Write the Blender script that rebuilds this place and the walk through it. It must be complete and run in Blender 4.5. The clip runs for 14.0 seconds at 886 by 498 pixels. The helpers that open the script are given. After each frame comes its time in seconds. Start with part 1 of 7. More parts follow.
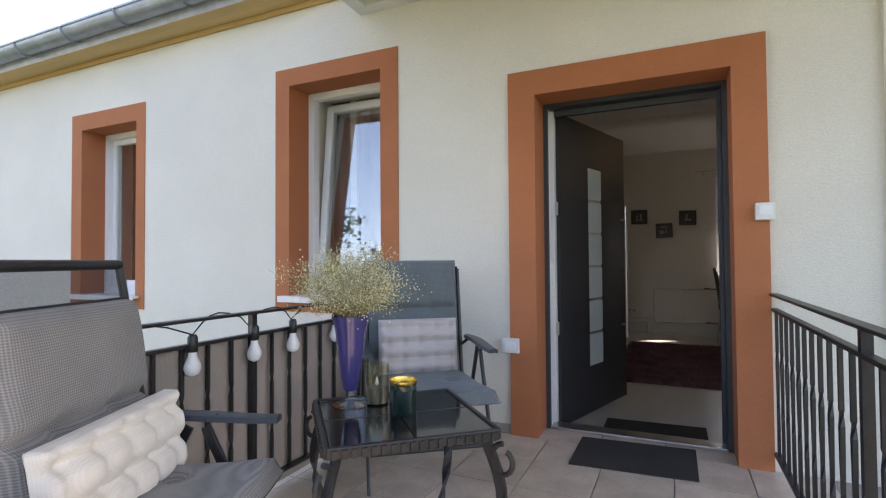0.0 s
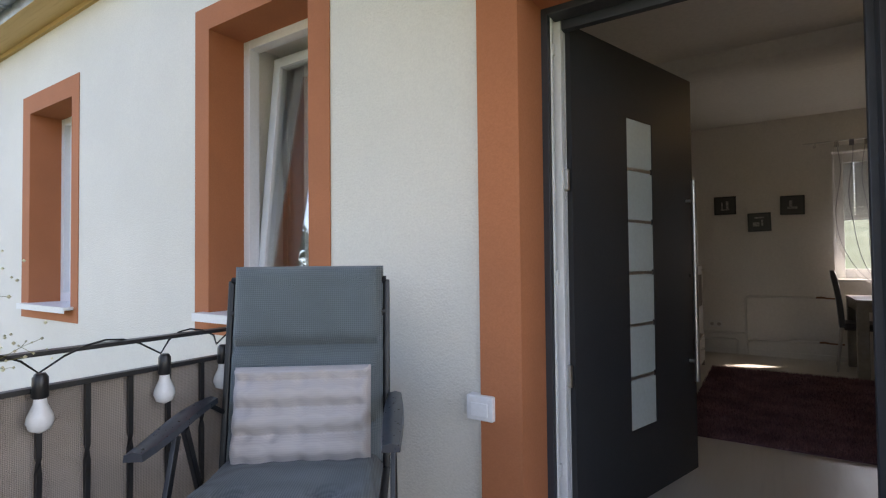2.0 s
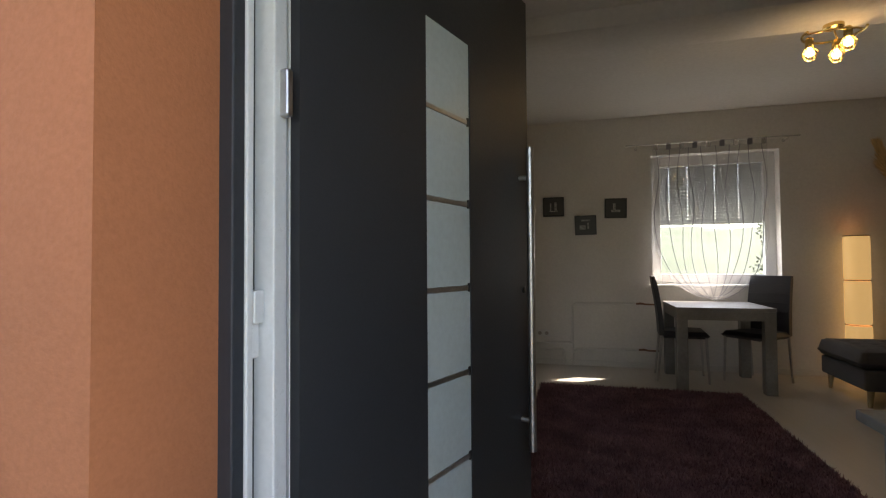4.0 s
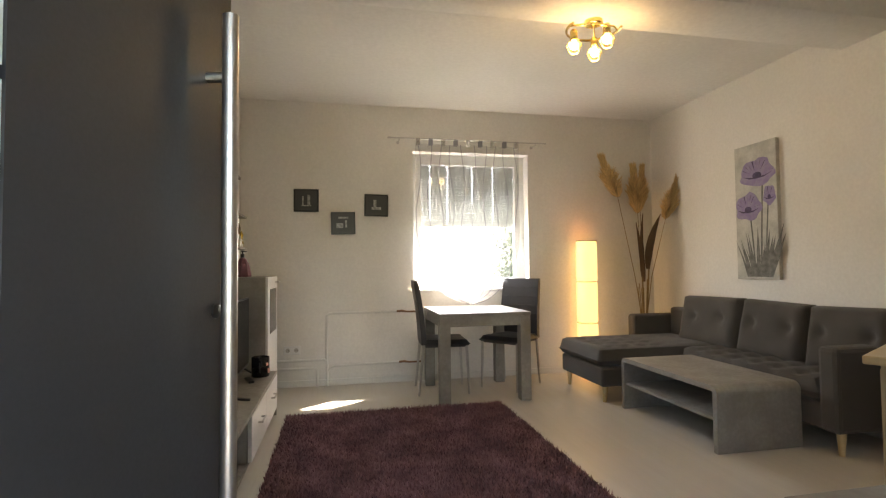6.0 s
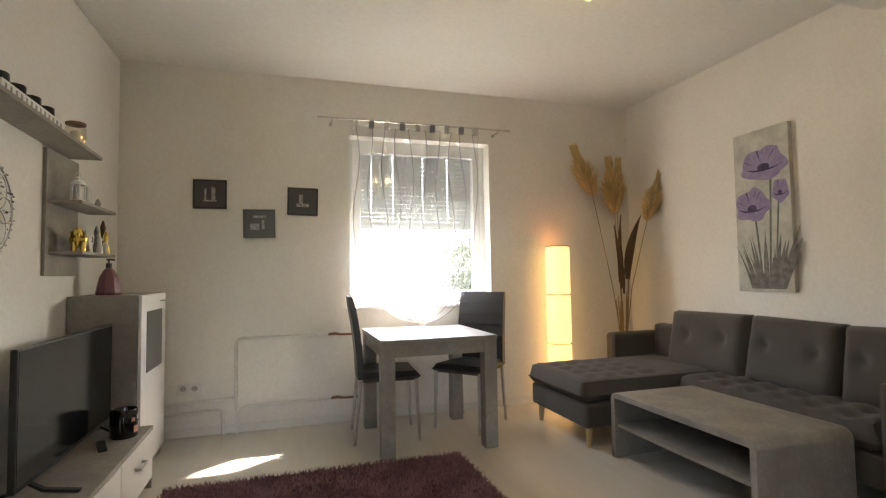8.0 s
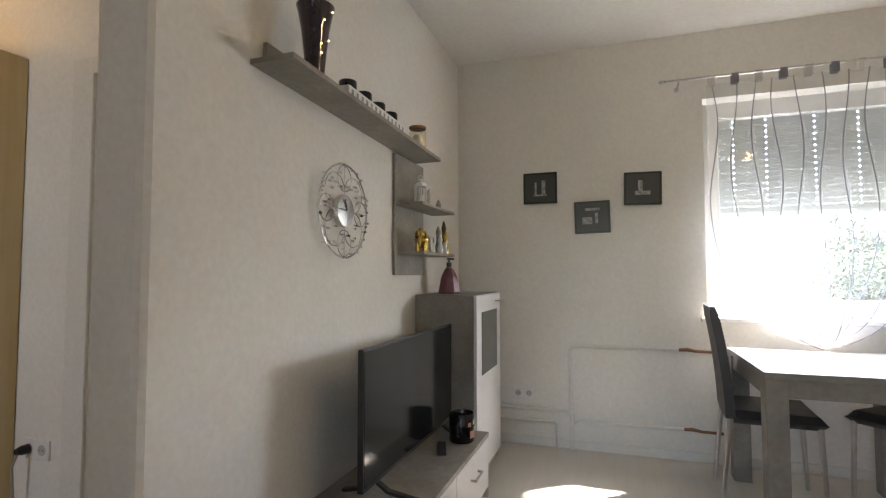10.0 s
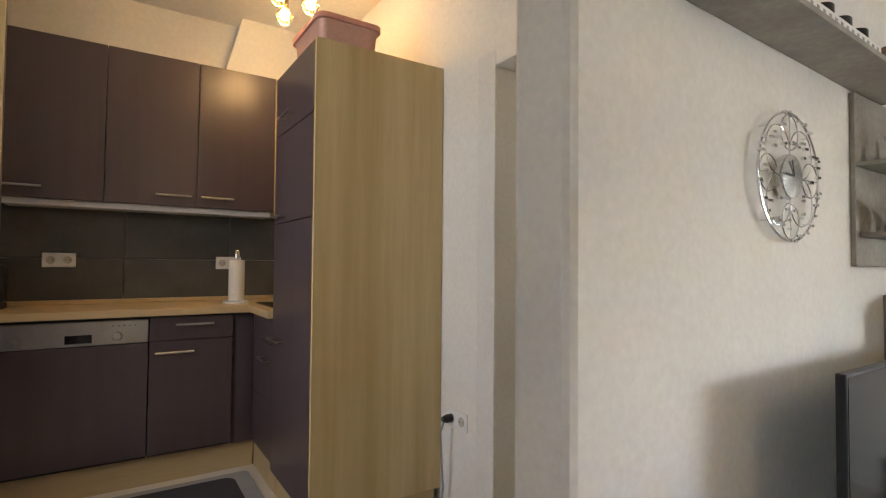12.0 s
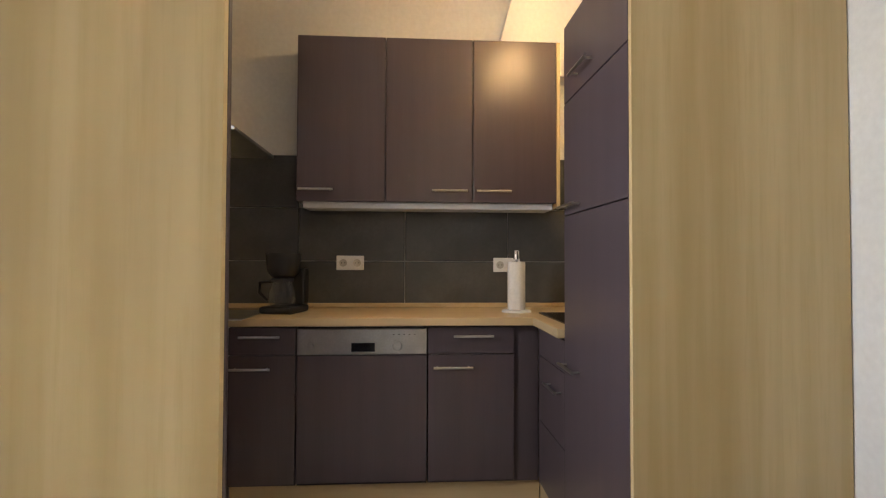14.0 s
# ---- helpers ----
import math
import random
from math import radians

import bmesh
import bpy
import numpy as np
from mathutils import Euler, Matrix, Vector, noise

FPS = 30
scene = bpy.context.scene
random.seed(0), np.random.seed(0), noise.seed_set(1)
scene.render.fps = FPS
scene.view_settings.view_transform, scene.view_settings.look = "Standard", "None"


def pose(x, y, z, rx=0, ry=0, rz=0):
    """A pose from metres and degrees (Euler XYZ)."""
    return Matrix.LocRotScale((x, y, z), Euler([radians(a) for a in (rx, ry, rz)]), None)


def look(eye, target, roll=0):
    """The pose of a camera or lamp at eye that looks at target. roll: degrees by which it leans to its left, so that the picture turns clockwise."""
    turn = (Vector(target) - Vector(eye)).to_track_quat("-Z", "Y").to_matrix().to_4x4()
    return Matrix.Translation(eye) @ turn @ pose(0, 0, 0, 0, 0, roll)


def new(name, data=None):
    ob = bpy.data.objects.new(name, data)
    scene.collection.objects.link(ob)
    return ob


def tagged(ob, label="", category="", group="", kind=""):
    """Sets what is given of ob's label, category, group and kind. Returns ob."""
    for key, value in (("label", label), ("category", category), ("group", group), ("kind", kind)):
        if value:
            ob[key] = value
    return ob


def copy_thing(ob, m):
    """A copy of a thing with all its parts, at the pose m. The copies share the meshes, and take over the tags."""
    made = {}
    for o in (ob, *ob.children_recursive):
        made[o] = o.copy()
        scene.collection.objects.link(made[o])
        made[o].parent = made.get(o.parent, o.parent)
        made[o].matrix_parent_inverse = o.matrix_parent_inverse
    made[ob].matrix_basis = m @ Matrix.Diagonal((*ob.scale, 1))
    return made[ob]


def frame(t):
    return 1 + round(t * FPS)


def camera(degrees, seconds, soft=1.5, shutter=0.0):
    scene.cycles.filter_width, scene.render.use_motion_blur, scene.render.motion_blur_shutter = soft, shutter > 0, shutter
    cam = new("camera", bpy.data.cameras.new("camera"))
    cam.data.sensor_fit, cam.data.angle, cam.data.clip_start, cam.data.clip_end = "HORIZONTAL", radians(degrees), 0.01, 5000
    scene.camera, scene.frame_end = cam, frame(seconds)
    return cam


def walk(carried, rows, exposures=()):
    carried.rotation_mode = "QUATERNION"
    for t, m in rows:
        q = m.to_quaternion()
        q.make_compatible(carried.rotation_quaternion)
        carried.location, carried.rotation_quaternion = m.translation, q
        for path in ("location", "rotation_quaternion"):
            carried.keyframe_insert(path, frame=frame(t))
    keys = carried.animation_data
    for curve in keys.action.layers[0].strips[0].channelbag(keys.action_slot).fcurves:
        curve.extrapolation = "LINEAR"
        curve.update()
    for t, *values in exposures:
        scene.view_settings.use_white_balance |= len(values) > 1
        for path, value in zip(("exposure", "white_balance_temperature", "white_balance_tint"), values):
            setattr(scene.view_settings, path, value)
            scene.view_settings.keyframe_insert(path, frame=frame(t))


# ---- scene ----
cam = camera(82.6, 14.0, soft=1.2)
PATH = [
    (0, (0.338, 0.3, 1.119), (-0.496, 2.117, 1.167), -0.4),
    (0.5, (0.286, 0.608, 1.126), (-0.685, 2.356, 1.175), -0.5),
    (1, (0.308, 0.954, 1.147), (-0.758, 2.645, 1.2), -0.6),
    (1.5, (0.342, 1.249, 1.134), (-0.755, 2.92, 1.186), -0.6),
    (2, (0.325, 1.611, 1.136), (-0.769, 3.285, 1.185), -0.6),
    (2.5, (0.308, 1.931, 1.125), (-0.748, 3.629, 1.174), -0.5),
    (3, (0.303, 2.262, 1.134), (-0.669, 4.009, 1.182), -0.5),
    (3.5, (0.268, 2.518, 1.138), (-0.58, 4.329, 1.189), -0.4),
    (4, (0.163, 2.732, 1.144), (-0.369, 4.659, 1.2), -0.4),
    (4.2, (0.119, 2.805, 1.152), (-0.267, 4.767, 1.21), -0.6),
    (6.3, (0.199, 3.71, 1.117), (0.679, 5.65, 1.195), -0.6),
    (6.5, (0.227, 3.792, 1.124), (0.76, 5.717, 1.208), -0.7),
    (7, (0.331, 3.985, 1.108), (0.986, 5.872, 1.201), -0.8),
    (7.2, (0.395, 4.082, 1.115), (1.061, 5.966, 1.213), -0.8),
    (9.3, (0.402, 4.918, 1.183), (0.403, 6.916, 1.278), -0.3),
    (9.5, (0.381, 4.951, 1.187), (0.216, 6.942, 1.278), -0.1),
    (10, (0.353, 5.018, 1.176), (-0.297, 6.907, 1.273), -0.1),
    (10.5, (0.32, 5.033, 1.126), (-0.728, 6.733, 1.24), 0.3),
    (11, (0.265, 5.045, 1.14), (-1.047, 6.552, 1.228), 0.4),
    (11.5, (0.174, 5.084, 1.166), (-1.344, 6.386, 1.214), 0.4),
    (12, (-0.01, 5.151, 1.163), (-1.687, 6.239, 1.223), 0.5),
    (12.5, (-0.185, 5.174, 1.176), (-2.002, 6.008, 1.226), 0.3),
    (13, (-0.326, 5.169, 1.188), (-2.235, 5.764, 1.211), 0.3),
    (13.5, (-0.518, 5.212, 1.19), (-2.488, 5.553, 1.227), 0.2),
    (14, (-0.683, 5.23, 1.18), (-2.678, 5.353, 1.227), 0.2),
]
EXPOSURES = [(0.0, 2.2, 7400, 22), (2.5, 2.25, 7400, 22), (3.0, 2.42, 7400, 21), (3.5, 2.5, 7400, 20), (4.2, 2.85, 7400, 17), (6.3, 4.65, 7800, 15), (7.2, 4.6, 7800, 15), (9.3, 4.55, 6600, 14), (10.5, 4.73, 6600, 16), (11.5, 5.05, 6550, 15), (12.5, 5.35, 6450, 14), (14.0, 5.68, 6150, 13)]
walk(cam, [(t, look(eye, target, roll)) for t, eye, target, roll in PATH], EXPOSURES)

# ---- world, sun and large lights ----
SUN_FROM = Vector((0.785, 0.62, 0.93)).normalized()
world = bpy.data.worlds.new("sky")
scene.world = world
world.use_nodes = True
wn = world.node_tree.nodes
sky = wn.new("ShaderNodeTexSky")
sky.sky_type, sky.sun_disc = "NISHITA", False
sky.sun_elevation = math.asin(SUN_FROM.z)
sky.sun_rotation = math.atan2(SUN_FROM.x, SUN_FROM.y)
sky.air_density, sky.dust_density = 1.0, 1.5
wn["Background"].inputs["Strength"].default_value = 0.15
world.node_tree.links.new(sky.outputs["Color"], wn["Background"].inputs["Color"])

sun = new("sun", bpy.data.lights.new("sun", "SUN"))
sun.data.energy, sun.data.angle, sun.data.color = 4.0, radians(2.5), (1.0, 0.95, 0.86)
sun.matrix_world = look(SUN_FROM * 30, (0, 0, 0))


def area(name, eye, target, w, h, power, colour):
    lamp = new(name, bpy.data.lights.new(name, "AREA"))
    lamp.data.shape, lamp.data.size, lamp.data.size_y = "RECTANGLE", w, h
    lamp.data.energy, lamp.data.color = power, colour
    lamp.matrix_world = look(eye, target)
    return lamp


def bulb_light(name, at, power, colour, radius=0.03):
    lamp = new(name, bpy.data.lights.new(name, "POINT"))
    lamp.data.energy, lamp.data.color, lamp.data.shadow_soft_size = power, colour, radius
    lamp.location = at
    return lamp


WARM = (1.0, 0.72, 0.40)
AMBER = (1.0, 0.57, 0.18)
LIVING_BULB, KITCHEN_BULB, BATH_BULB = 0.22, 0.15, 0.65
# the sky's light through the living room window
area("window_daylight", (1.49, 8.83, 1.26), (1.2, 0, -2.4), 0.9, 0.52, 1.25, (0.92, 0.96, 1.0))
# the sky's light through the tilted window beside the entrance, into the kitchen
hall = area("kitchen_daylight", (-1.64, 3.80, 1.62), (-1.95, 7.0, 0.9), 0.34, 1.3, 0.52, (1.0, 0.97, 0.92))
hall.data.spread = radians(140)


# ---- materials ----
def shader(name):
    m = bpy.data.materials.new(name)
    m.use_nodes = True
    t = m.node_tree
    return m, t, t.nodes["Principled BSDF"]


def add(t, kind, **values):
    n = t.nodes.new(kind)
    for key, value in values.items():
        n.inputs[key].default_value = value
    return n


def blend(t, fac, a, b, how="MIX"):
    n = t.nodes.new("ShaderNodeMix")
    n.data_type, n.blend_type = "RGBA", how
    for slot, value in ((0, fac), (6, a), (7, b)):
        if hasattr(value, "is_linked"):
            t.links.new(value, n.inputs[slot])
        else:
            n.inputs[slot].default_value = value if slot == 0 else (*value, 1)[:4]
    return n.outputs[2]


def noise_of(t, scale, detail=4, stretch=(1, 1, 1), rough=0.55):
    at = t.nodes.new("ShaderNodeTexCoord")
    mp = t.nodes.new("ShaderNodeMapping")
    mp.inputs["Scale"].default_value = stretch
    t.links.new(at.outputs["Object"], mp.inputs["Vector"])
    n = add(t, "ShaderNodeTexNoise", Scale=scale, Detail=detail, Roughness=rough)
    t.links.new(mp.outputs["Vector"], n.inputs["Vector"])
    return n.outputs["Fac"]


def ramp(t, fac, lo, hi):
    n = t.nodes.new("ShaderNodeMapRange")
    n.inputs["From Min"].default_value, n.inputs["From Max"].default_value = lo, hi
    t.links.new(fac, n.inputs["Value"])
    return n.outputs["Result"]


def bumped(t, b, fac, strength, distance):
    n = add(t, "ShaderNodeBump", Strength=strength, Distance=distance)
    t.links.new(fac, n.inputs["Height"])
    t.links.new(n.outputs["Normal"], b.inputs["Normal"])


def tint(c, k):
    return tuple(min(1.0, x * k) for x in c)


def surface(name, colour, rough=0.5, metal=0.0, var=0.1, scale=3.0, fine=70.0, bump=0.15, depth=0.002,
            stretch=(1, 1, 1), other=None, per_object=0.0, per_island=0.0, spec=None, coat=0.0):
    """A painted, cast or woven surface: broad stains, fine grain and relief."""
    m, t, b = shader(name)
    other = other or tint(colour, 1 - 2 * var)
    broad = ramp(t, noise_of(t, scale, 5), 0.35, 0.65)
    grain = noise_of(t, fine, 3, stretch)
    c = blend(t, broad, tint(colour, 1 + var * 0.4), other)
    c = blend(t, ramp(t, grain, 0.3, 0.7), c, tint(colour, 1 - var), "MIX") if var == 0 else blend(t, ramp(t, grain, 0.2, 1.4), c, tint(other, 0.8))
    if per_object or per_island:
        info = t.nodes.new("ShaderNodeObjectInfo" if per_object else "ShaderNodeNewGeometry")
        out = info.outputs["Random"] if per_object else info.outputs["Random Per Island"]
        amount = per_object or per_island
        hsv = t.nodes.new("ShaderNodeHueSaturation")
        t.links.new(c, hsv.inputs["Color"])
        rng = t.nodes.new("ShaderNodeMapRange")
        rng.inputs["To Min"].default_value, rng.inputs["To Max"].default_value = 1 - amount, 1 + amount
        t.links.new(out, rng.inputs["Value"])
        t.links.new(rng.outputs["Result"], hsv.inputs["Value"])
        c = hsv.outputs["Color"]
    t.links.new(c, b.inputs["Base Color"])
    r = t.nodes.new("ShaderNodeMapRange")
    r.inputs["To Min"].default_value, r.inputs["To Max"].default_value = max(0.02, rough - 0.08), min(1, rough + 0.08)
    t.links.new(grain, r.inputs["Value"])
    t.links.new(r.outputs["Result"], b.inputs["Roughness"])
    b.inputs["Metallic"].default_value = metal
    if spec is not None:
        b.inputs["Specular IOR Level"].default_value = spec
    b.inputs["Coat Weight"].default_value = coat
    if bump:
        bumped(t, b, grain, bump, depth)
    return m


def wood(name, light, dark, axis=2, scale=7.0, rough=0.45, streak=0.55, bump=0.05):
    """Laminate or timber with grain along one axis."""
    m, t, b = shader(name)
    st = [1.0, 1.0, 1.0]
    st[axis] = 0.05
    wide = ramp(t, noise_of(t, scale, 3, tuple(st)), 0.35, 0.65)
    fine = noise_of(t, scale * 9, 4, tuple(st), 0.65)
    c = blend(t, wide, light, tuple(l + (d - l) * streak for l, d in zip(light, dark)))
    c = blend(t, ramp(t, fine, 0.5, 1.15), c, dark)
    t.links.new(c, b.inputs["Base Color"])
    b.inputs["Roughness"].default_value = rough
    bumped(t, b, fine, bump, 0.001)
    return m


def weave(name, colour, other, scale=260.0, rough=0.9, bump=0.4, broad=5.0):
    """Woven cloth: crossed threads and a cloudy tone."""
    m, t, b = shader(name)
    at = t.nodes.new("ShaderNodeTexCoord")
    waves = []
    for direction in ("X", "Y", "Z"):
        w = t.nodes.new("ShaderNodeTexWave")
        w.bands_direction = direction
        w.inputs["Scale"].default_value, w.inputs["Distortion"].default_value = scale / 6.3, 0.5
        t.links.new(at.outputs["Object"], w.inputs["Vector"])
        waves.append(w.outputs["Fac"])
    a = t.nodes.new("ShaderNodeMath")
    a.operation = "MULTIPLY"
    t.links.new(waves[1], a.inputs[0])
    t.links.new(waves[1], a.inputs[1])
    s = t.nodes.new("ShaderNodeMath")
    s.operation = "ADD"
    t.links.new(a.outputs[0], s.inputs[0])
    t.links.new(waves[2], s.inputs[1])
    c = blend(t, ramp(t, s.outputs[0], 0.0, 1.7), other, colour)
    c = blend(t, ramp(t, noise_of(t, broad, 4), 0.3, 1.3), c, tint(other, 0.85))
    t.links.new(c, b.inputs["Base Color"])
    b.inputs["Roughness"].default_value = rough
    b.inputs["Sheen Weight"].default_value = 0.15
    bumped(t, b, s.outputs[0], bump, 0.0015)
    return m


def pane_glass(name, colour=(1, 1, 1), gloss=1.0):
    """A thin pane: clear, with a mirror image that grows at grazing angles."""
    m, t, b = shader(name)
    t.nodes.remove(b)
    clear = add(t, "ShaderNodeBsdfTransparent", Color=(*colour, 1))
    shine = add(t, "ShaderNodeBsdfGlossy", Roughness=0.02)
    facing = add(t, "ShaderNodeLayerWeight", Blend=0.22)
    amount = t.nodes.new("ShaderNodeMapRange")
    amount.inputs["To Min"].default_value, amount.inputs["To Max"].default_value = 0.045 * gloss, min(0.9, 0.5 + 0.2 * gloss)
    t.links.new(facing.outputs["Facing"], amount.inputs["Value"])
    mix = t.nodes.new("ShaderNodeMixShader")
    t.links.new(amount.outputs["Result"], mix.inputs[0])
    t.links.new(clear.outputs[0], mix.inputs[1])
    t.links.new(shine.outputs[0], mix.inputs[2])
    t.links.new(mix.outputs[0], t.nodes["Material Output"].inputs["Surface"])
    return m


def sheer(name, colour, clear, translucent=0.6):
    """Thin curtain cloth that lets light and some view through."""
    m, t, b = shader(name)
    t.nodes.remove(b)
    see = add(t, "ShaderNodeBsdfTransparent", Color=(1, 1, 1, 1))
    dif = add(t, "ShaderNodeBsdfDiffuse", Color=(*colour, 1))
    tra = add(t, "ShaderNodeBsdfTranslucent", Color=(*colour, 1))
    both = t.nodes.new("ShaderNodeMixShader")
    both.inputs[0].default_value = translucent
    t.links.new(dif.outputs[0], both.inputs[1])
    t.links.new(tra.outputs[0], both.inputs[2])
    mix = t.nodes.new("ShaderNodeMixShader")
    r = ramp(t, noise_of(t, 400, 2), 0.2, 0.8)
    rr = t.nodes.new("ShaderNodeMapRange")
    rr.inputs["To Min"].default_value, rr.inputs["To Max"].default_value = max(0.0, 1 - clear - 0.1), min(1.0, 1 - clear + 0.1)
    t.links.new(r, rr.inputs["Value"])
    t.links.new(rr.outputs["Result"], mix.inputs[0])
    t.links.new(see.outputs[0], mix.inputs[1])
    t.links.new(both.outputs[0], mix.inputs[2])
    t.links.new(mix.outputs[0], t.nodes["Material Output"].inputs["Surface"])
    return m


def glow(name, colour, strength):
    m, t, b = shader(name)
    b.inputs["Base Color"].default_value = (*colour, 1)
    b.inputs["Emission Color"].default_value = (*colour, 1)
    b.inputs["Emission Strength"].default_value = strength
    return m


def metal(name, colour, rough=0.3, var=0.1):
    return surface(name, colour, rough, 1.0, var, 8, 120, 0.05, 0.0005)


RENDER_CREAM = surface("facade_render", (0.76, 0.735, 0.665), 0.9, var=0.035, scale=1.2, fine=120, bump=0.7, depth=0.006)
TERRACOTTA = surface("terracotta_paint", (0.47, 0.165, 0.07), 0.85, var=0.06, scale=2, fine=140, bump=0.35, depth=0.003)
PLASTER = surface("white_wall_paint", (0.78, 0.765, 0.73), 0.85, var=0.025, scale=1.5, fine=45, bump=0.05, depth=0.003)
CEILING = surface("ceiling_paint", (0.80, 0.79, 0.76), 0.9, var=0.03, scale=1.0, fine=30, bump=0.15, depth=0.003)
FLOORING = wood("whitewashed_laminate", (0.62, 0.59, 0.54), (0.48, 0.45, 0.40), 1, 5, 0.32, 0.4, 0.03)
TILE_BEIGE = surface("balcony_tile", (0.62, 0.52, 0.42), 0.6, var=0.12, scale=5, fine=60, bump=0.15, per_object=0.08)
GROUT = surface("grout", (0.33, 0.30, 0.27), 0.9, var=0.1)
LIGHT_GROUT = surface("light_grout", (0.5, 0.48, 0.45), 0.9, var=0.05)
UPVC = surface("white_upvc", (0.80, 0.81, 0.82), 0.3, var=0.02, bump=0.02)
ANTHRACITE = surface("anthracite_paint", (0.030, 0.032, 0.037), 0.45, var=0.05, scale=3, fine=200, bump=0.1, depth=0.001)
DARK_GREY = surface("grey_frame", (0.035, 0.040, 0.050), 0.5, var=0.05)
FROSTED = surface("frosted_glass", (0.55, 0.62, 0.62), 0.35, var=0.03, bump=0.03)
STEEL = metal("brushed_steel", (0.62, 0.61, 0.60), 0.32)
CHROME = metal("chrome", (0.82, 0.82, 0.84), 0.08, 0.03)
ZINC = surface("zinc_gutter", (0.40, 0.44, 0.50), 0.42, 0.55, 0.12, 8, 120, 0.05, 0.0005)
PINE = wood("pine_board", (0.62, 0.44, 0.20), (0.42, 0.26, 0.09), 0, 6, 0.6)
WROUGHT = surface("black_wrought_iron", (0.018, 0.019, 0.022), 0.4, var=0.2, scale=20, fine=150, bump=0.25)
SCREEN_CLOTH = weave("brown_privacy_screen", (0.42, 0.365, 0.325), (0.25, 0.215, 0.19), 420, 0.95, 0.6, 3)
GREY_CLOTH = weave("grey_canvas", (0.29, 0.285, 0.275), (0.13, 0.13, 0.132), 330, 0.95, 0.6)
SLATE_CLOTH = weave("slate_canvas", (0.155, 0.19, 0.205), (0.10, 0.124, 0.135), 300, 0.95, 0.6)
BEIGE_CLOTH = weave("beige_cotton", (0.68, 0.65, 0.59), (0.62, 0.59, 0.53), 320, 0.95, 0.15)
MAUVE_CLOTH = weave("pale_mauve_cotton", (0.52, 0.485, 0.48), (0.46, 0.43, 0.43), 300, 0.95, 0.15)
SOFA_CLOTH = weave("dark_grey_upholstery", (0.105, 0.095, 0.085), (0.05, 0.045, 0.04), 600, 0.95, 0.5, 6)
BLACK_PLASTIC = surface("black_plastic", (0.016, 0.017, 0.02), 0.35, var=0.1, bump=0.05)
ARM_PLASTIC = surface("blue_black_armrest", (0.028, 0.04, 0.058), 0.3, var=0.1, bump=0.05)
BLACK_GLOSS = surface("black_gloss", (0.010, 0.010, 0.012), 0.06, var=0.05, bump=0.0)
TV_SCREEN = surface("tv_screen", (0.012, 0.013, 0.015), 0.12, var=0.05, bump=0.0)
RUBBER_MAT = surface("dark_rubber_mat", (0.032, 0.032, 0.033), 0.9, var=0.15, fine=180, bump=0.5)
CONCRETE = surface("concrete_look_board", (0.33, 0.31, 0.275), 0.5, var=0.16, scale=5, fine=40, bump=0.05, other=(0.245, 0.228, 0.20))
WHITE_BOARD = surface("white_board", (0.76, 0.76, 0.76), 0.4, var=0.015, bump=0)
GREY_BOARD = surface("grey_board", (0.42, 0.44, 0.47), 0.45, var=0.03, bump=0)
OAK = wood("light_oak_board", (0.66, 0.52, 0.29), (0.46, 0.335, 0.145), 2, 7, 0.45, 0.85)
OAK_TOP = wood("light_oak_worktop", (0.54, 0.41, 0.23), (0.42, 0.30, 0.15), 1, 9, 0.38, 0.5)
OAK_SIDE = wood("pale_oak_console", (0.46, 0.36, 0.23), (0.33, 0.245, 0.14), 2, 8, 0.5, 0.5)
WENGE = wood("dark_wenge_front", (0.084, 0.063, 0.070), (0.064, 0.047, 0.053), 2, 14, 0.32, 0.5, 0.08)
WALL_TILE = surface("anthracite_wall_tile", (0.082, 0.082, 0.077), 0.42, var=0.16, scale=4, fine=60, bump=0.06, per_object=0.1)
RUG_PURPLE = surface("purple_shag", (0.31, 0.17, 0.19), 1.0, var=0.22, scale=4, fine=50, bump=0.5, per_island=0.3, spec=0.1)
DARK_LEATHER = surface("dark_faux_leather", (0.05, 0.05, 0.058), 0.45, var=0.1, fine=160, bump=0.2)
SHEER = sheer("sheer_curtain", (0.80, 0.80, 0.81), 0.77, 0.15)
SHEER_LINE = sheer("curtain_grey_line", (0.30, 0.30, 0.33), 0.1)
CURTAIN_GREY = sheer("grey_curtain", (0.40, 0.42, 0.46), 0.3, 0.4)
BLIND = surface("roller_shutter_slat", (0.66, 0.67, 0.69), 0.5, var=0.03, bump=0.02)
LAMP_PAPER = glow("lit_lampshade", (1.0, 0.66, 0.27), 0.075)
BULB_GLOW = glow("lit_bulb", (1.0, 0.72, 0.34), 4)
SPOT_GLOW = glow("lit_downlight", (1.0, 0.97, 0.9), 3)
FAIRY_GLOW = glow("tiny_led", (1.0, 0.62, 0.25), 0.3)
BRASS = metal("polished_brass", (0.80, 0.60, 0.25), 0.2)
GOLD = metal("gold_paint", (0.83, 0.60, 0.16), 0.25)
OPAL = surface("opal_bulb", (0.78, 0.80, 0.82), 0.25, var=0.02, bump=0)
COBALT = surface("cobalt_glass", (0.045, 0.04, 0.16), 0.15, var=0.1, bump=0.0, coat=0.5)
PURPLE_GLASS = surface("dark_purple_glass", (0.025, 0.016, 0.035), 0.12, var=0.1, bump=0.0, coat=0.6)
GLASS = pane_glass("clear_glass")
WINDOW_GLASS = pane_glass("window_glass", (0.94, 0.96, 0.96), 2.6)
SMOKE_GLASS = pane_glass("smoked_tumbler", (0.95, 0.94, 0.86), 0.6)
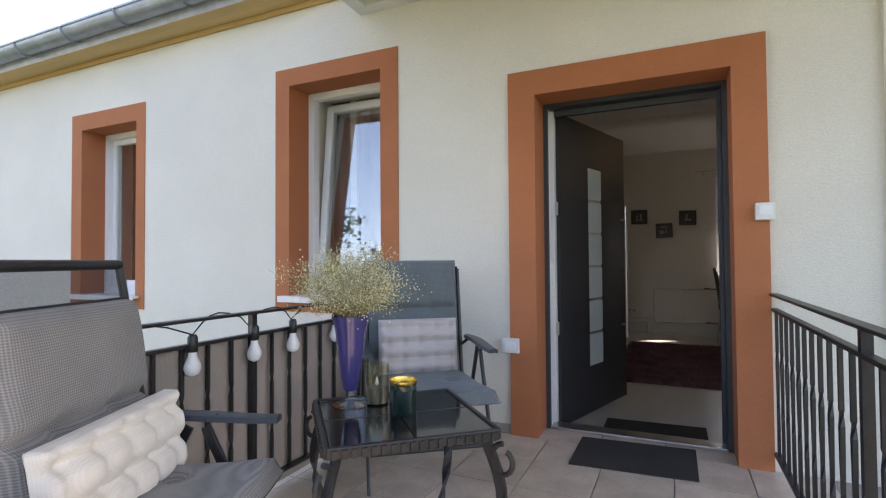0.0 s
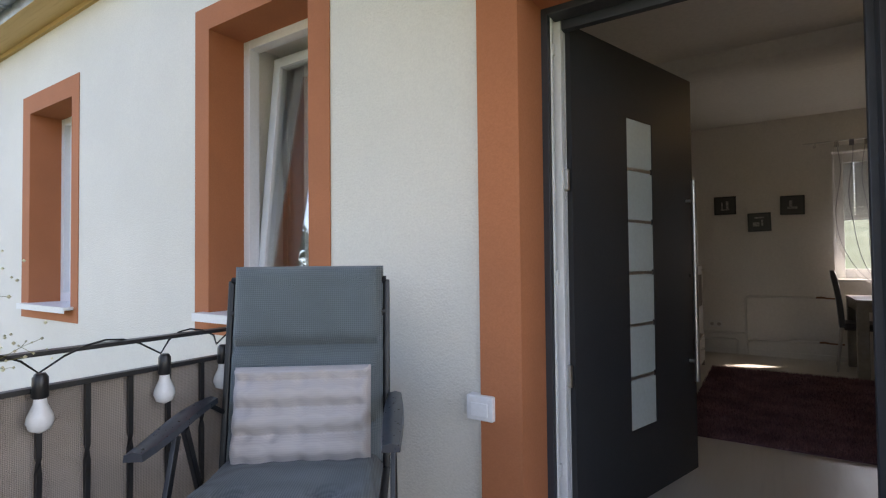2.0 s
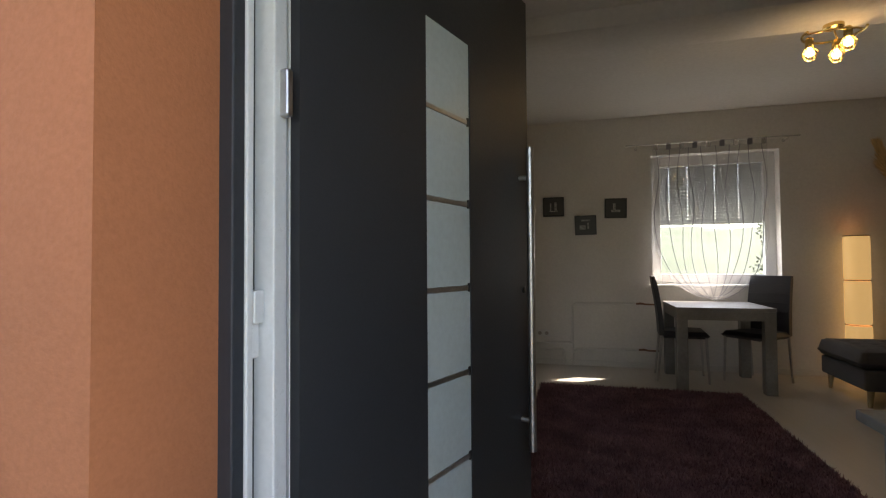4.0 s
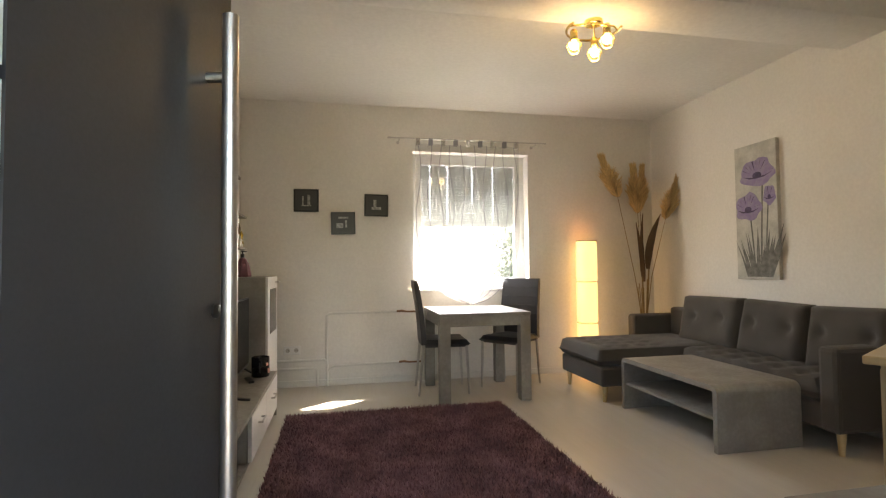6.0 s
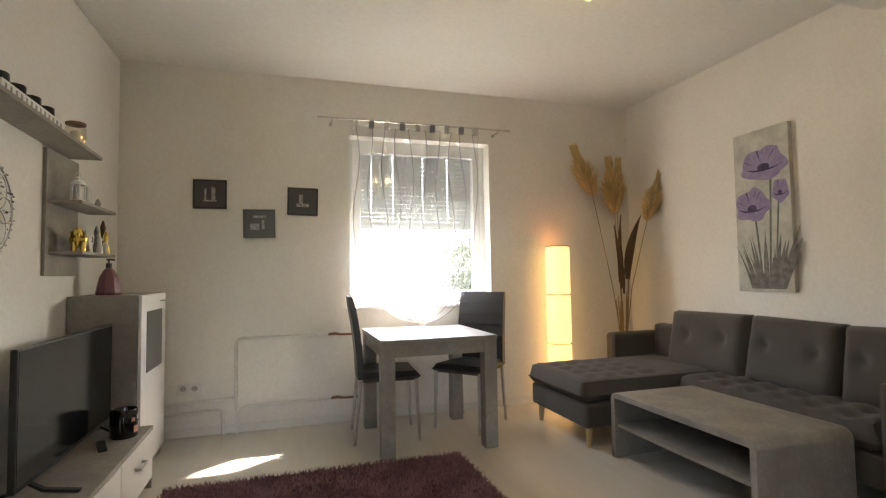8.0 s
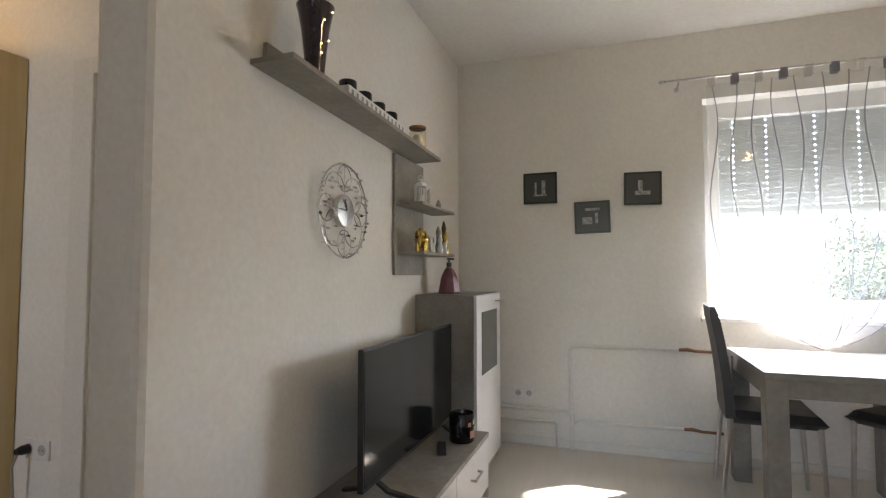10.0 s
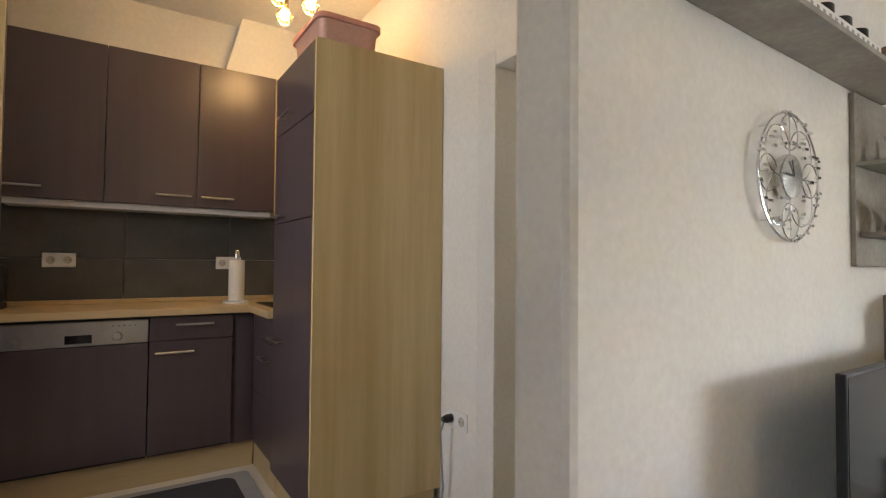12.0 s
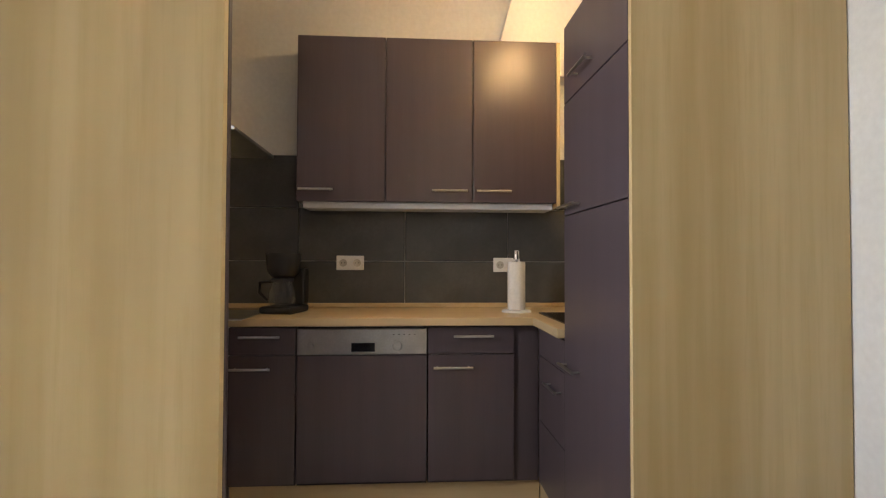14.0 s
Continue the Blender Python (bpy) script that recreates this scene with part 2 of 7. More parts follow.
GREEN_GLASS = surface("dark_green_glass", (0.012, 0.03, 0.026), 0.1, var=0.1, bump=0.0, coat=0.6)
STEM_GREEN = surface("dried_stems", (0.36, 0.35, 0.13), 0.8, var=0.25, per_island=0.3, bump=0)
BLOSSOM = surface("dried_white_blossom", (0.74, 0.70, 0.47), 0.9, var=0.15, per_island=0.35, bump=0)
PAMPAS = surface("pampas_plume", (0.80, 0.58, 0.29), 1.0, var=0.15, per_island=0.25, bump=0)
REED = surface("dry_reed", (0.36, 0.25, 0.11), 0.85, var=0.2, per_island=0.2, bump=0)
REED_DARK = surface("dark_reed_leaf", (0.15, 0.085, 0.04), 0.8, var=0.2, per_island=0.2, bump=0)
FOLIAGE = surface("foliage", (0.055, 0.085, 0.03), 0.8, var=0.3, per_island=0.4, bump=0)
BARK = surface("bark", (0.12, 0.09, 0.06), 0.95, var=0.3)
GRASS = surface("grass", (0.07, 0.10, 0.035), 0.95, var=0.3, scale=0.2, fine=6)
ROOF_TILE = surface("roof_covering", (0.16, 0.075, 0.05), 0.85, var=0.2)
ORANGE_TILE = surface("orange_roof_covering", (0.42, 0.15, 0.065), 0.85, var=0.2)
NEIGHBOUR = surface("neighbour_render", (0.70, 0.68, 0.64), 0.9, var=0.05)
PINK_PLASTIC = surface("pale_pink_plastic", (0.70, 0.42, 0.34), 0.4, var=0.08, bump=0.02)
PINK_LID = surface("pink_lid", (0.68, 0.33, 0.27), 0.4, var=0.08, bump=0.02)
ROSE_CERAMIC = surface("dusky_rose_ceramic", (0.23, 0.09, 0.11), 0.25, var=0.12, bump=0.02, coat=0.3)
WHITE_CERAMIC = surface("white_ceramic", (0.78, 0.77, 0.74), 0.15, var=0.02, bump=0)
BATH_TILE = surface("bathroom_wall_tile", (0.72, 0.69, 0.62), 0.3, var=0.03, bump=0.02)
COPPER = metal("bare_copper_pipe", (0.30, 0.17, 0.10), 0.5)
PAPER = surface("paper_towel", (0.80, 0.78, 0.74), 0.95, var=0.04)
CANVAS_GREY = surface("painted_canvas", (0.56, 0.56, 0.52), 0.85, var=0.2, scale=9, fine=120, bump=0.3, other=(0.40, 0.40, 0.37))
PETAL = surface("violet_paint", (0.20, 0.15, 0.32), 0.8, var=0.3, scale=22, fine=120, bump=0.3, other=(0.30, 0.26, 0.40))
PETAL_LIGHT = surface("pale_violet_paint", (0.34, 0.29, 0.44), 0.8, var=0.25, scale=20)
PETAL_DARK = surface("deep_violet_paint", (0.085, 0.06, 0.15), 0.8, var=0.25, scale=20)
STALK = surface("grey_stalk_paint", (0.075, 0.075, 0.072), 0.85, var=0.3, scale=25, fine=90, other=(0.20, 0.20, 0.19))
PHOTO_BLACK = surface("photo_black", (0.012, 0.012, 0.012), 0.3, var=0.2, bump=0)
PHOTO_GREY = surface("photo_grey", (0.42, 0.42, 0.40), 0.4, var=0.3, scale=40, bump=0)
CABLE = surface("black_cable", (0.012, 0.012, 0.012), 0.5, var=0.1, bump=0)
GREY_CABLE = surface("grey_cable", (0.35, 0.35, 0.34), 0.5, var=0.1, bump=0)
PIPE_PAINT = surface("painted_pipe", (0.74, 0.73, 0.70), 0.45, var=0.03, bump=0.03)
MAT_BLUE = surface("dark_blue_mat", (0.045, 0.047, 0.065), 0.95, var=0.15, fine=120, bump=0.5)
MAT_EDGE = surface("pale_mat_edge", (0.36, 0.37, 0.40), 0.9, var=0.08, fine=120, bump=0.4)


# ---- building helpers ----
def ident():
    return Matrix.Identity(4)


def box(bm, lo, hi, m=None):
    (x0, y0, z0), (x1, y1, z1) = lo, hi
    v = [bm.verts.new((x, y, z)) for x in (x0, x1) for y in (y0, y1) for z in (z0, z1)]
    for f in ((0, 1, 3, 2), (4, 6, 7, 5), (0, 4, 5, 1), (2, 3, 7, 6), (0, 2, 6, 4), (1, 5, 7, 3)):
        bm.faces.new([v[i] for i in f])
    if m is not None:
        for p in v:
            p.co = m @ p.co
    return v


def rings(bm, loops, closed=True, cap=True):
    """Skins a list of rings of points."""
    made = [[bm.verts.new(p) for p in ring] for ring in loops]
    n = len(made[0])
    for a, b in zip(made, made[1:]):
        for i in range(n if closed else n - 1):
            j = (i + 1) % n
            bm.faces.new((a[i], a[j], b[j], b[i]))
    if cap and closed:
        bm.faces.new(made[0][::-1])
        bm.faces.new(made[-1])
    return made


def tube(bm, points, r, n=8, cap=True):
    """A round bar along points; r is one radius or one a point."""
    pts = [Vector(p) for p in points]
    radii = r if isinstance(r, (list, tuple)) else [r] * len(pts)
    loops, side = [], None
    for i, p in enumerate(pts):
        d = (pts[min(i + 1, len(pts) - 1)] - pts[max(i - 1, 0)]).normalized()
        if side is None:
            side = d.orthogonal().normalized()
        side = (side - d * side.dot(d)).normalized()
        up = d.cross(side)
        loops.append([p + (side * math.cos(a) + up * math.sin(a)) * radii[i] for a in (2 * math.pi * k / n for k in range(n))])
    return rings(bm, loops, True, cap)


def flat_bar(bm, points, w, h, twist=None):
    """A rectangular bar along points, w across and h high, with an optional twist in degrees a point."""
    pts = [Vector(p) for p in points]
    loops, side = [], None
    for i, p in enumerate(pts):
        d = (pts[min(i + 1, len(pts) - 1)] - pts[max(i - 1, 0)]).normalized()
        if side is None:
            side = d.cross(Vector((0, 0, 1))) if abs(d.z) < 0.95 else Vector((1, 0, 0))
            side.normalize()
        side = (side - d * side.dot(d)).normalized()
        up = d.cross(side)
        a = radians(twist[i]) if twist else 0
        s, u = side * math.cos(a) + up * math.sin(a), up * math.cos(a) - side * math.sin(a)
        loops.append([p + s * w / 2 + u * h / 2, p - s * w / 2 + u * h / 2, p - s * w / 2 - u * h / 2, p + s * w / 2 - u * h / 2])
    return rings(bm, loops)


def lathe(bm, profile, at=(0, 0, 0), n=24, cap=True, m=None):
    """Turns (radius, height) pairs about an upright axis."""
    loops = [[Vector(at) + Vector((max(r, 0.0004) * math.cos(2 * math.pi * k / n), max(r, 0.0004) * math.sin(2 * math.pi * k / n), z)) for k in range(n)] for r, z in profile]
    if m is not None:
        loops = [[m @ p for p in ring] for ring in loops]
    return rings(bm, loops, True, cap)


def slab(bm, outline, z0, z1, m=None):
    """An upright prism over an outline of (x, y)."""
    lo, hi = [bm.verts.new((x, y, z0)) for x, y in outline], [bm.verts.new((x, y, z1)) for x, y in outline]
    n = len(lo)
    bm.faces.new(lo[::-1])
    bm.faces.new(hi)
    for i in range(n):
        bm.faces.new((lo[i], lo[(i + 1) % n], hi[(i + 1) % n], hi[i]))
    if m is not None:
        for p in lo + hi:
            p.co = m @ p.co
    return lo + hi


def pad(bm, w, d, t, tufts=(), sigma=0.05, dip=0.55, n=(22, 22), edge=0.05, creases=(), m=None, wobble=0.004, back=0.35):
    """A stuffed cushion, w by d, thickness t, with buttons pulled in at tufts (u, v in metres from its centre) and creases (axis, place)."""
    m = m if m is not None else ident()
    grid = {}
    for s, sgn in ((0, 1.0), (1, -back)):
        for i in range(n[0] + 1):
            for j in range(n[1] + 1):
                if s and i in (0, n[0]) or s and j in (0, n[1]):
                    grid[s, i, j] = grid[0, i, j]
                    continue
                x, y = (i / n[0] - 0.5) * w, (j / n[1] - 0.5) * d
                e = min(w / 2 - abs(x), d / 2 - abs(y)) / edge
                h = math.sqrt(max(0.0, 1 - (1 - min(1, e)) ** 2))
                for u, v in tufts:
                    h *= 1 - dip * math.exp(-((x - u) ** 2 + (y - v) ** 2) / (2 * sigma * sigma))
                for axis, place, *deep in creases:
                    h *= 1 - (deep[0] if deep else 0.65) * math.exp(-(((x, y)[axis] - place) ** 2) / (2 * 0.012 ** 2))
                h = h * t + wobble * noise.noise(Vector((x * 7, y * 7, s * 3 + w)))
                grid[s, i, j] = bm.verts.new(m @ Vector((x, y, h * sgn if i not in (0, n[0]) and j not in (0, n[1]) else 0)))
    for s in (0, 1):
        for i in range(n[0]):
            for j in range(n[1]):
                q = [grid[s, i, j], grid[s, i + 1, j], grid[s, i + 1, j + 1], grid[s, i, j + 1]]
                bm.faces.new(q if s == 0 else q[::-1])


def part(name, bm, material, parent=None, label="", smooth=False, bevel=0.0, at=None):
    """Links a bmesh as one mesh object under a thing or a part."""
    bmesh.ops.recalc_face_normals(bm, faces=bm.faces)
    me = bpy.data.meshes.new(name)
    bm.to_mesh(me)
    bm.free()
    me.materials.append(material)
    if smooth:
        me.polygons.foreach_set("use_smooth", [True] * len(me.polygons))
        me.set_sharp_from_angle(angle=radians(45))
    ob = new(name, me)
    if parent is not None:
        ob.parent = parent
    if at is not None:
        ob.matrix_basis = at
    if bevel:
        b = ob.modifiers.new("bevel", "BEVEL")
        b.width, b.segments, b.limit_method = bevel, 2, "ANGLE"
        b.harden_normals = False
    if label:
        tagged(ob, label)
    return ob


def thing(name, label, category, at=None, group="", kind=""):
    ob = new(name)
    ob.empty_display_size = 0.1
    if at is not None:
        ob.matrix_basis = at
    return tagged(ob, label, category, group, kind)


def boxes(*pairs):
    bm = bmesh.new()
    for lo, hi in pairs:
        box(bm, lo, hi)
    return bm


def piece(name, material, parent, lo, hi, label="", bevel=0.0):
    return part(name, boxes((lo, hi)), material, parent, label, bevel=bevel)


def structure(name, label, category, bm, material, bevel=0.0, smooth=False):
    return tagged(part(name, bm, material, bevel=bevel, smooth=smooth), label, category, kind="structure")


def wall_with_holes(bm, axis, lo, hi, along, heights, holes):
    """A wall slab between lo and hi on one axis, pierced by holes (start, end, bottom, top)."""
    a0, a1 = along
    z0, z1 = heights
    def put(s, e, b, t):
        if e - s > 1e-4 and t - b > 1e-4:
            box(bm, (s, lo, b) if axis == "y" else (lo, s, b), (e, hi, t) if axis == "y" else (hi, e, t))
    at = a0
    for s, e, b, t in sorted(holes):
        put(at, s, z0, z1)
        put(s, e, z0, b)
        put(s, e, t, z1)
        at = e
    put(at, a1, z0, z1)


# ---- the large structure ----
FACADE, INNER = 3.222, 3.72
NORTH, EAST, WEST = 8.57, 3.56, -0.74
CEIL = 2.73
DECK = 0.09
DOOR = (-0.40, 0.614, DECK, 2.096)
WIN_NEAR = (-2.259, -1.459, 0.84, 2.437)
WIN_FAR = (-4.79, -3.99, 0.80, 2.393)

bm = bmesh.new()
wall_with_holes(bm, "y", FACADE, 3.50, (-6.9, EAST + 0.25), (-3.0, 3.02), [(-0.40, 0.614, -0.03, 2.096), WIN_NEAR, WIN_FAR])
wall_with_holes(bm, "y", 3.50, INNER, (-6.9, EAST + 0.25), (-3.0, 3.02), [(-0.44, 0.74, -0.03, 2.13), WIN_NEAR, WIN_FAR])
structure("wall_south", "cream rendered facade wall of the house with openings", "wall", bm, RENDER_CREAM)
bm = bmesh.new()
box(bm, (1.22, FACADE - 0.03, -3.0), (EAST + 0.25, FACADE - 0.001, 3.02))
structure("wall_south_step", "slightly raised strip of cream rendered facade", "wall", bm, RENDER_CREAM)
# inside lining of the facade wall
bm = bmesh.new()
wall_with_holes(bm, "y", INNER + 0.001, INNER + 0.016, (WEST, EAST), (0, CEIL), [(-0.44, 0.74, -0.01, 2.13)])
structure("wall_entrance", "white painted inside wall around the entrance door", "wall", bm, PLASTER)

bm = bmesh.new()
wall_with_holes(bm, "y", NORTH, NORTH + 0.32, (-4.2, EAST + 0.25), (-3.0, 3.02), [(0.89, 2.11, 0.90, 2.29)])
structure("wall_north", "white painted wall with a window and heating pipes", "wall", bm, PLASTER)
structure("wall_east", "white painted living room wall behind the sofa", "wall", boxes(((EAST, INNER, -3.0), (EAST + 0.25, NORTH, 3.02))), PLASTER)
structure("wall_west", "white painted wall carrying shelves and clock", "wall", boxes(((-1.10, 6.20, 0), (-0.925, NORTH, CEIL)), ((-0.924, 5.937, 0), (WEST, NORTH, CEIL))), PLASTER, bevel=0.025)
structure("wall_entry_stub", "short white wall beside the entrance", "wall", boxes(((-0.89, INNER, 0), (WEST, 4.958, CEIL))), PLASTER, bevel=0.006)
bm = bmesh.new()
wall_with_holes(bm, "y", 6.44, 6.56, (-3.54, -1.10), (0, CEIL), [(-1.63, -1.101, -0.01, 1.985)])
structure("wall_bathroom_door", "white wall with the bathroom doorway", "wall", bm, PLASTER)
structure("wall_kitchen", "white kitchen wall above the dark tiles", "wall", boxes(((-3.84, INNER, -3.0), (-3.54, 6.56, 3.02))), PLASTER)
structure("wall_kitchen_south", "white kitchen side wall behind the cooker hood", "wall", boxes(((-3.54, 4.06, 0), (-2.06, 4.11, CEIL)), ((-2.06, INNER, 0), (-2.0, 4.11, CEIL))), PLASTER)
structure("wall_bathroom_west", "pale bathroom wall", "wall", boxes(((-4.2, 6.56, 0), (-4.0, NORTH, CEIL))), BATH_TILE)
# plain box in place of a slanting surface near the kitchen ceiling
bm = bmesh.new()
slab(bm, [(5.66, 2.20), (6.44, 2.20), (6.44, CEIL), (5.80, CEIL)], -3.54, -3.40, Matrix(((0, 0, 1, 0), (1, 0, 0, 0), (0, 1, 0, 0), (0, 0, 0, 1))))
structure("slanted_boxing", "white boxed projection with a slanting edge above the cupboards", "wall", bm, PLASTER)

structure("floor", "whitewashed laminate floor of the flat", "floor", boxes(((-4.2, INNER - 0.22, -0.2), (EAST, NORTH, 0.0))), FLOORING)
structure("ceiling", "white plastered ceiling", "ceiling", boxes(((-4.2, INNER, CEIL), (EAST, NORTH, CEIL + 0.15))), CEILING)
bm = bmesh.new()
slab(bm, [(6.0, CEIL), (6.02, CEIL - 0.11), (6.08, CEIL - 0.14), (6.38, CEIL - 0.14), (6.43, CEIL - 0.11), (6.46, CEIL)], WEST, EAST, Matrix(((0, 0, 1, 0), (1, 0, 0, 0), (0, 1, 0, 0), (0, 0, 0, 1))))
structure("ceiling_beam", "white plastered beam across the ceiling", "beam", bm, CEILING, smooth=True)
structure("baseboard_north", "white painted skirting along the window wall", "skirting", boxes(((WEST, NORTH - 0.015, 0), (EAST, NORTH - 0.001, 0.06))), PIPE_PAINT, bevel=0.003)
structure("baseboard_east", "white painted skirting behind the sofa", "skirting", boxes(((EAST - 0.015, INNER + 0.02, 0), (EAST - 0.001, NORTH - 0.016, 0.06))), PIPE_PAINT, bevel=0.003)

# terracotta bands round the openings, and their reveals
def opening_band(name, hole, outer, label, depth=0.20, sides="lrtb", proud=0.006):
    x0, x1, z0, z1 = hole
    X0, X1, Z0, Z1 = outer
    bm = bmesh.new()
    y0, y1 = FACADE - proud, FACADE - 0.0005
    box(bm, (X0, y0, Z0), (x0, y1, Z1))
    box(bm, (x1, y0, Z0), (X1, y1, Z1))
    box(bm, (x0, y0, z1), (x1, y1, Z1))
    if "b" in sides:
        box(bm, (x0, y0, Z0), (x1, y1, z0))
    e = 0.004
    box(bm, (x0, y0, z0), (x0 + e, FACADE + depth, z1))
    box(bm, (x1 - e, y0, z0), (x1, FACADE + depth, z1))
    box(bm, (x0 + e, y0, z1 - e), (x1 - e, FACADE + depth, z1))
    return structure(name, label, "window surround", bm, TERRACOTTA)


opening_band("trim_door", DOOR, (-0.557, 0.763, DECK, 2.24), "terracotta painted band round the entrance door", 0.19, "lrt", 0.026)
opening_band("trim_window_near", WIN_NEAR, (-2.386, -1.325, 0.755, 2.562), "terracotta painted band round a window", 0.215)
opening_band("trim_window_far", WIN_FAR, (-4.942, -3.876, 0.715, 2.542), "terracotta painted band round a window", 0.215)
structure("plinth_band", "low stone coloured skirting under the facade", "plinth", boxes(((-1.3, FACADE - 0.012, DECK), (-0.555, FACADE - 0.001, DECK + 0.055))), GROUT)

# roof, gutter, canopy
bm = bmesh.new()
mt = Matrix(((0, 0, 1, 0), (1, 0, 0, 0), (0, 1, 0, 0), (0, 0, 0, 1)))
# slopes and ridge are out of view, added to shade the rooms and balcony
slab(bm, [(3.0, 3.17), (6.0, 5.3), (9.3, 3.06), (9.3, 2.96), (6.0, 5.2), (3.0, 3.08)], -7.1, 4.2, mt)
structure("roof", "pitched roof added above the eaves for shade", "roof", bm, ROOF_TILE)
bm = bmesh.new()
slab(bm, [(FACADE, 3.02), (8.89, 3.02), (6.0, 5.1)], EAST + 0.02, EAST + 0.24, mt)
slab(bm, [(FACADE, 3.02), (8.89, 3.02), (6.0, 5.1)], -6.9, -6.7, mt)
structure("gable_wall", "cream rendered gable wall", "wall", bm, RENDER_CREAM)
structure("eaves_board", "yellow pine board under the eaves", "board", boxes(((-6.9, FACADE - 0.225, 3.022), (-1.645, FACADE - 0.001, 3.05)), ((-6.9, FACADE - 0.025, 2.985), (-1.645, FACADE - 0.001, 3.0215))), PINE)


def gutter():
    g = thing("gutter", "grey zinc half-round gutter under the eaves", "gutter", kind="structure")
    bm = bmesh.new()
    y, z, r = FACADE - 0.31, 3.155, 0.088
    outer = [(y + r * math.cos(a), z + r * math.sin(a)) for a in (math.pi + k * math.pi / 12 for k in range(13))]
    inner = [(y + (r - 0.004) * math.cos(a), z + (r - 0.004) * math.sin(a)) for a in (2 * math.pi - k * math.pi / 12 for k in range(13))]
    slab(bm, outer + inner, -7.0, -1.62, mt)
    tube(bm, [(-7.0, y - r, z), (-1.62, y - r, z)], 0.011, 8)
    part("trough", bm, ZINC, g, smooth=True)
    bm = bmesh.new()
    slab(bm, [(y + r * 0.6, z - 0.03), (FACADE - 0.227, 3.025), (FACADE - 0.227, 3.035), (y + r * 0.6, z - 0.02)], -7.0, -1.62, mt)
    part("flashing", bm, ZINC, g)
    for k in range(7):
        x = -2.25 - k * 0.72
        bm = bmesh.new()
        flat_bar(bm, [(x, y + (r + 0.004) * math.cos(a), z + (r + 0.004) * math.sin(a)) for a in (math.pi * 0.95 + q * math.pi * 1.1 / 10 for q in range(11))], 0.028, 0.006, [90] * 11)
        part("bracket", bm, ZINC, g)


gutter()


def canopy():
    c = thing("canopy", "white timber canopy over the balcony", "canopy", kind="structure")
    piece("wall_plate", UPVC, c, (-1.62, FACADE - 0.10, 2.83), (1.21, FACADE - 0.001, 2.93), bevel=0.004)
    piece("side_beam", UPVC, c, (-1.62, -1.2, 2.83), (-1.52, FACADE - 0.101, 2.93), bevel=0.004)
    piece("side_beam", UPVC, c, (1.11, -1.2, 2.83), (1.21, FACADE - 0.101, 2.93), bevel=0.004)
    piece("front_beam", UPVC, c, (-1.519, -1.2, 2.83), (1.109, -1.1, 2.93), bevel=0.004)
    # widened unseen past the side beam, to keep sun off the chairs
    piece("cover", surface("grey_canopy_board", (0.3, 0.31, 0.32), 0.6), c, (-1.64, -1.25, 2.932), (1.95, FACADE - 0.002, 2.96))
    for x in (-1.57, 1.16):
        piece("post", UPVC, c, (x - 0.05, -1.2, DECK), (x + 0.05, -1.1, 2.83), bevel=0.004)


canopy()

# balcony slab; its tiles come last
structure("balcony_slab", "concrete balcony slab under the tiles", "balcony", boxes(((-1.66, -1.5, -0.2), (1.25, FACADE, DECK - 0.008)), ((-0.40, FACADE, -0.2), (0.614, 3.499, DECK - 0.008))), GROUT)
structure("ground", "green lawn stretching away below the house", "ground", boxes(((-1500, -1500, -3.4), (1500, 1500, -3.0))), GRASS)


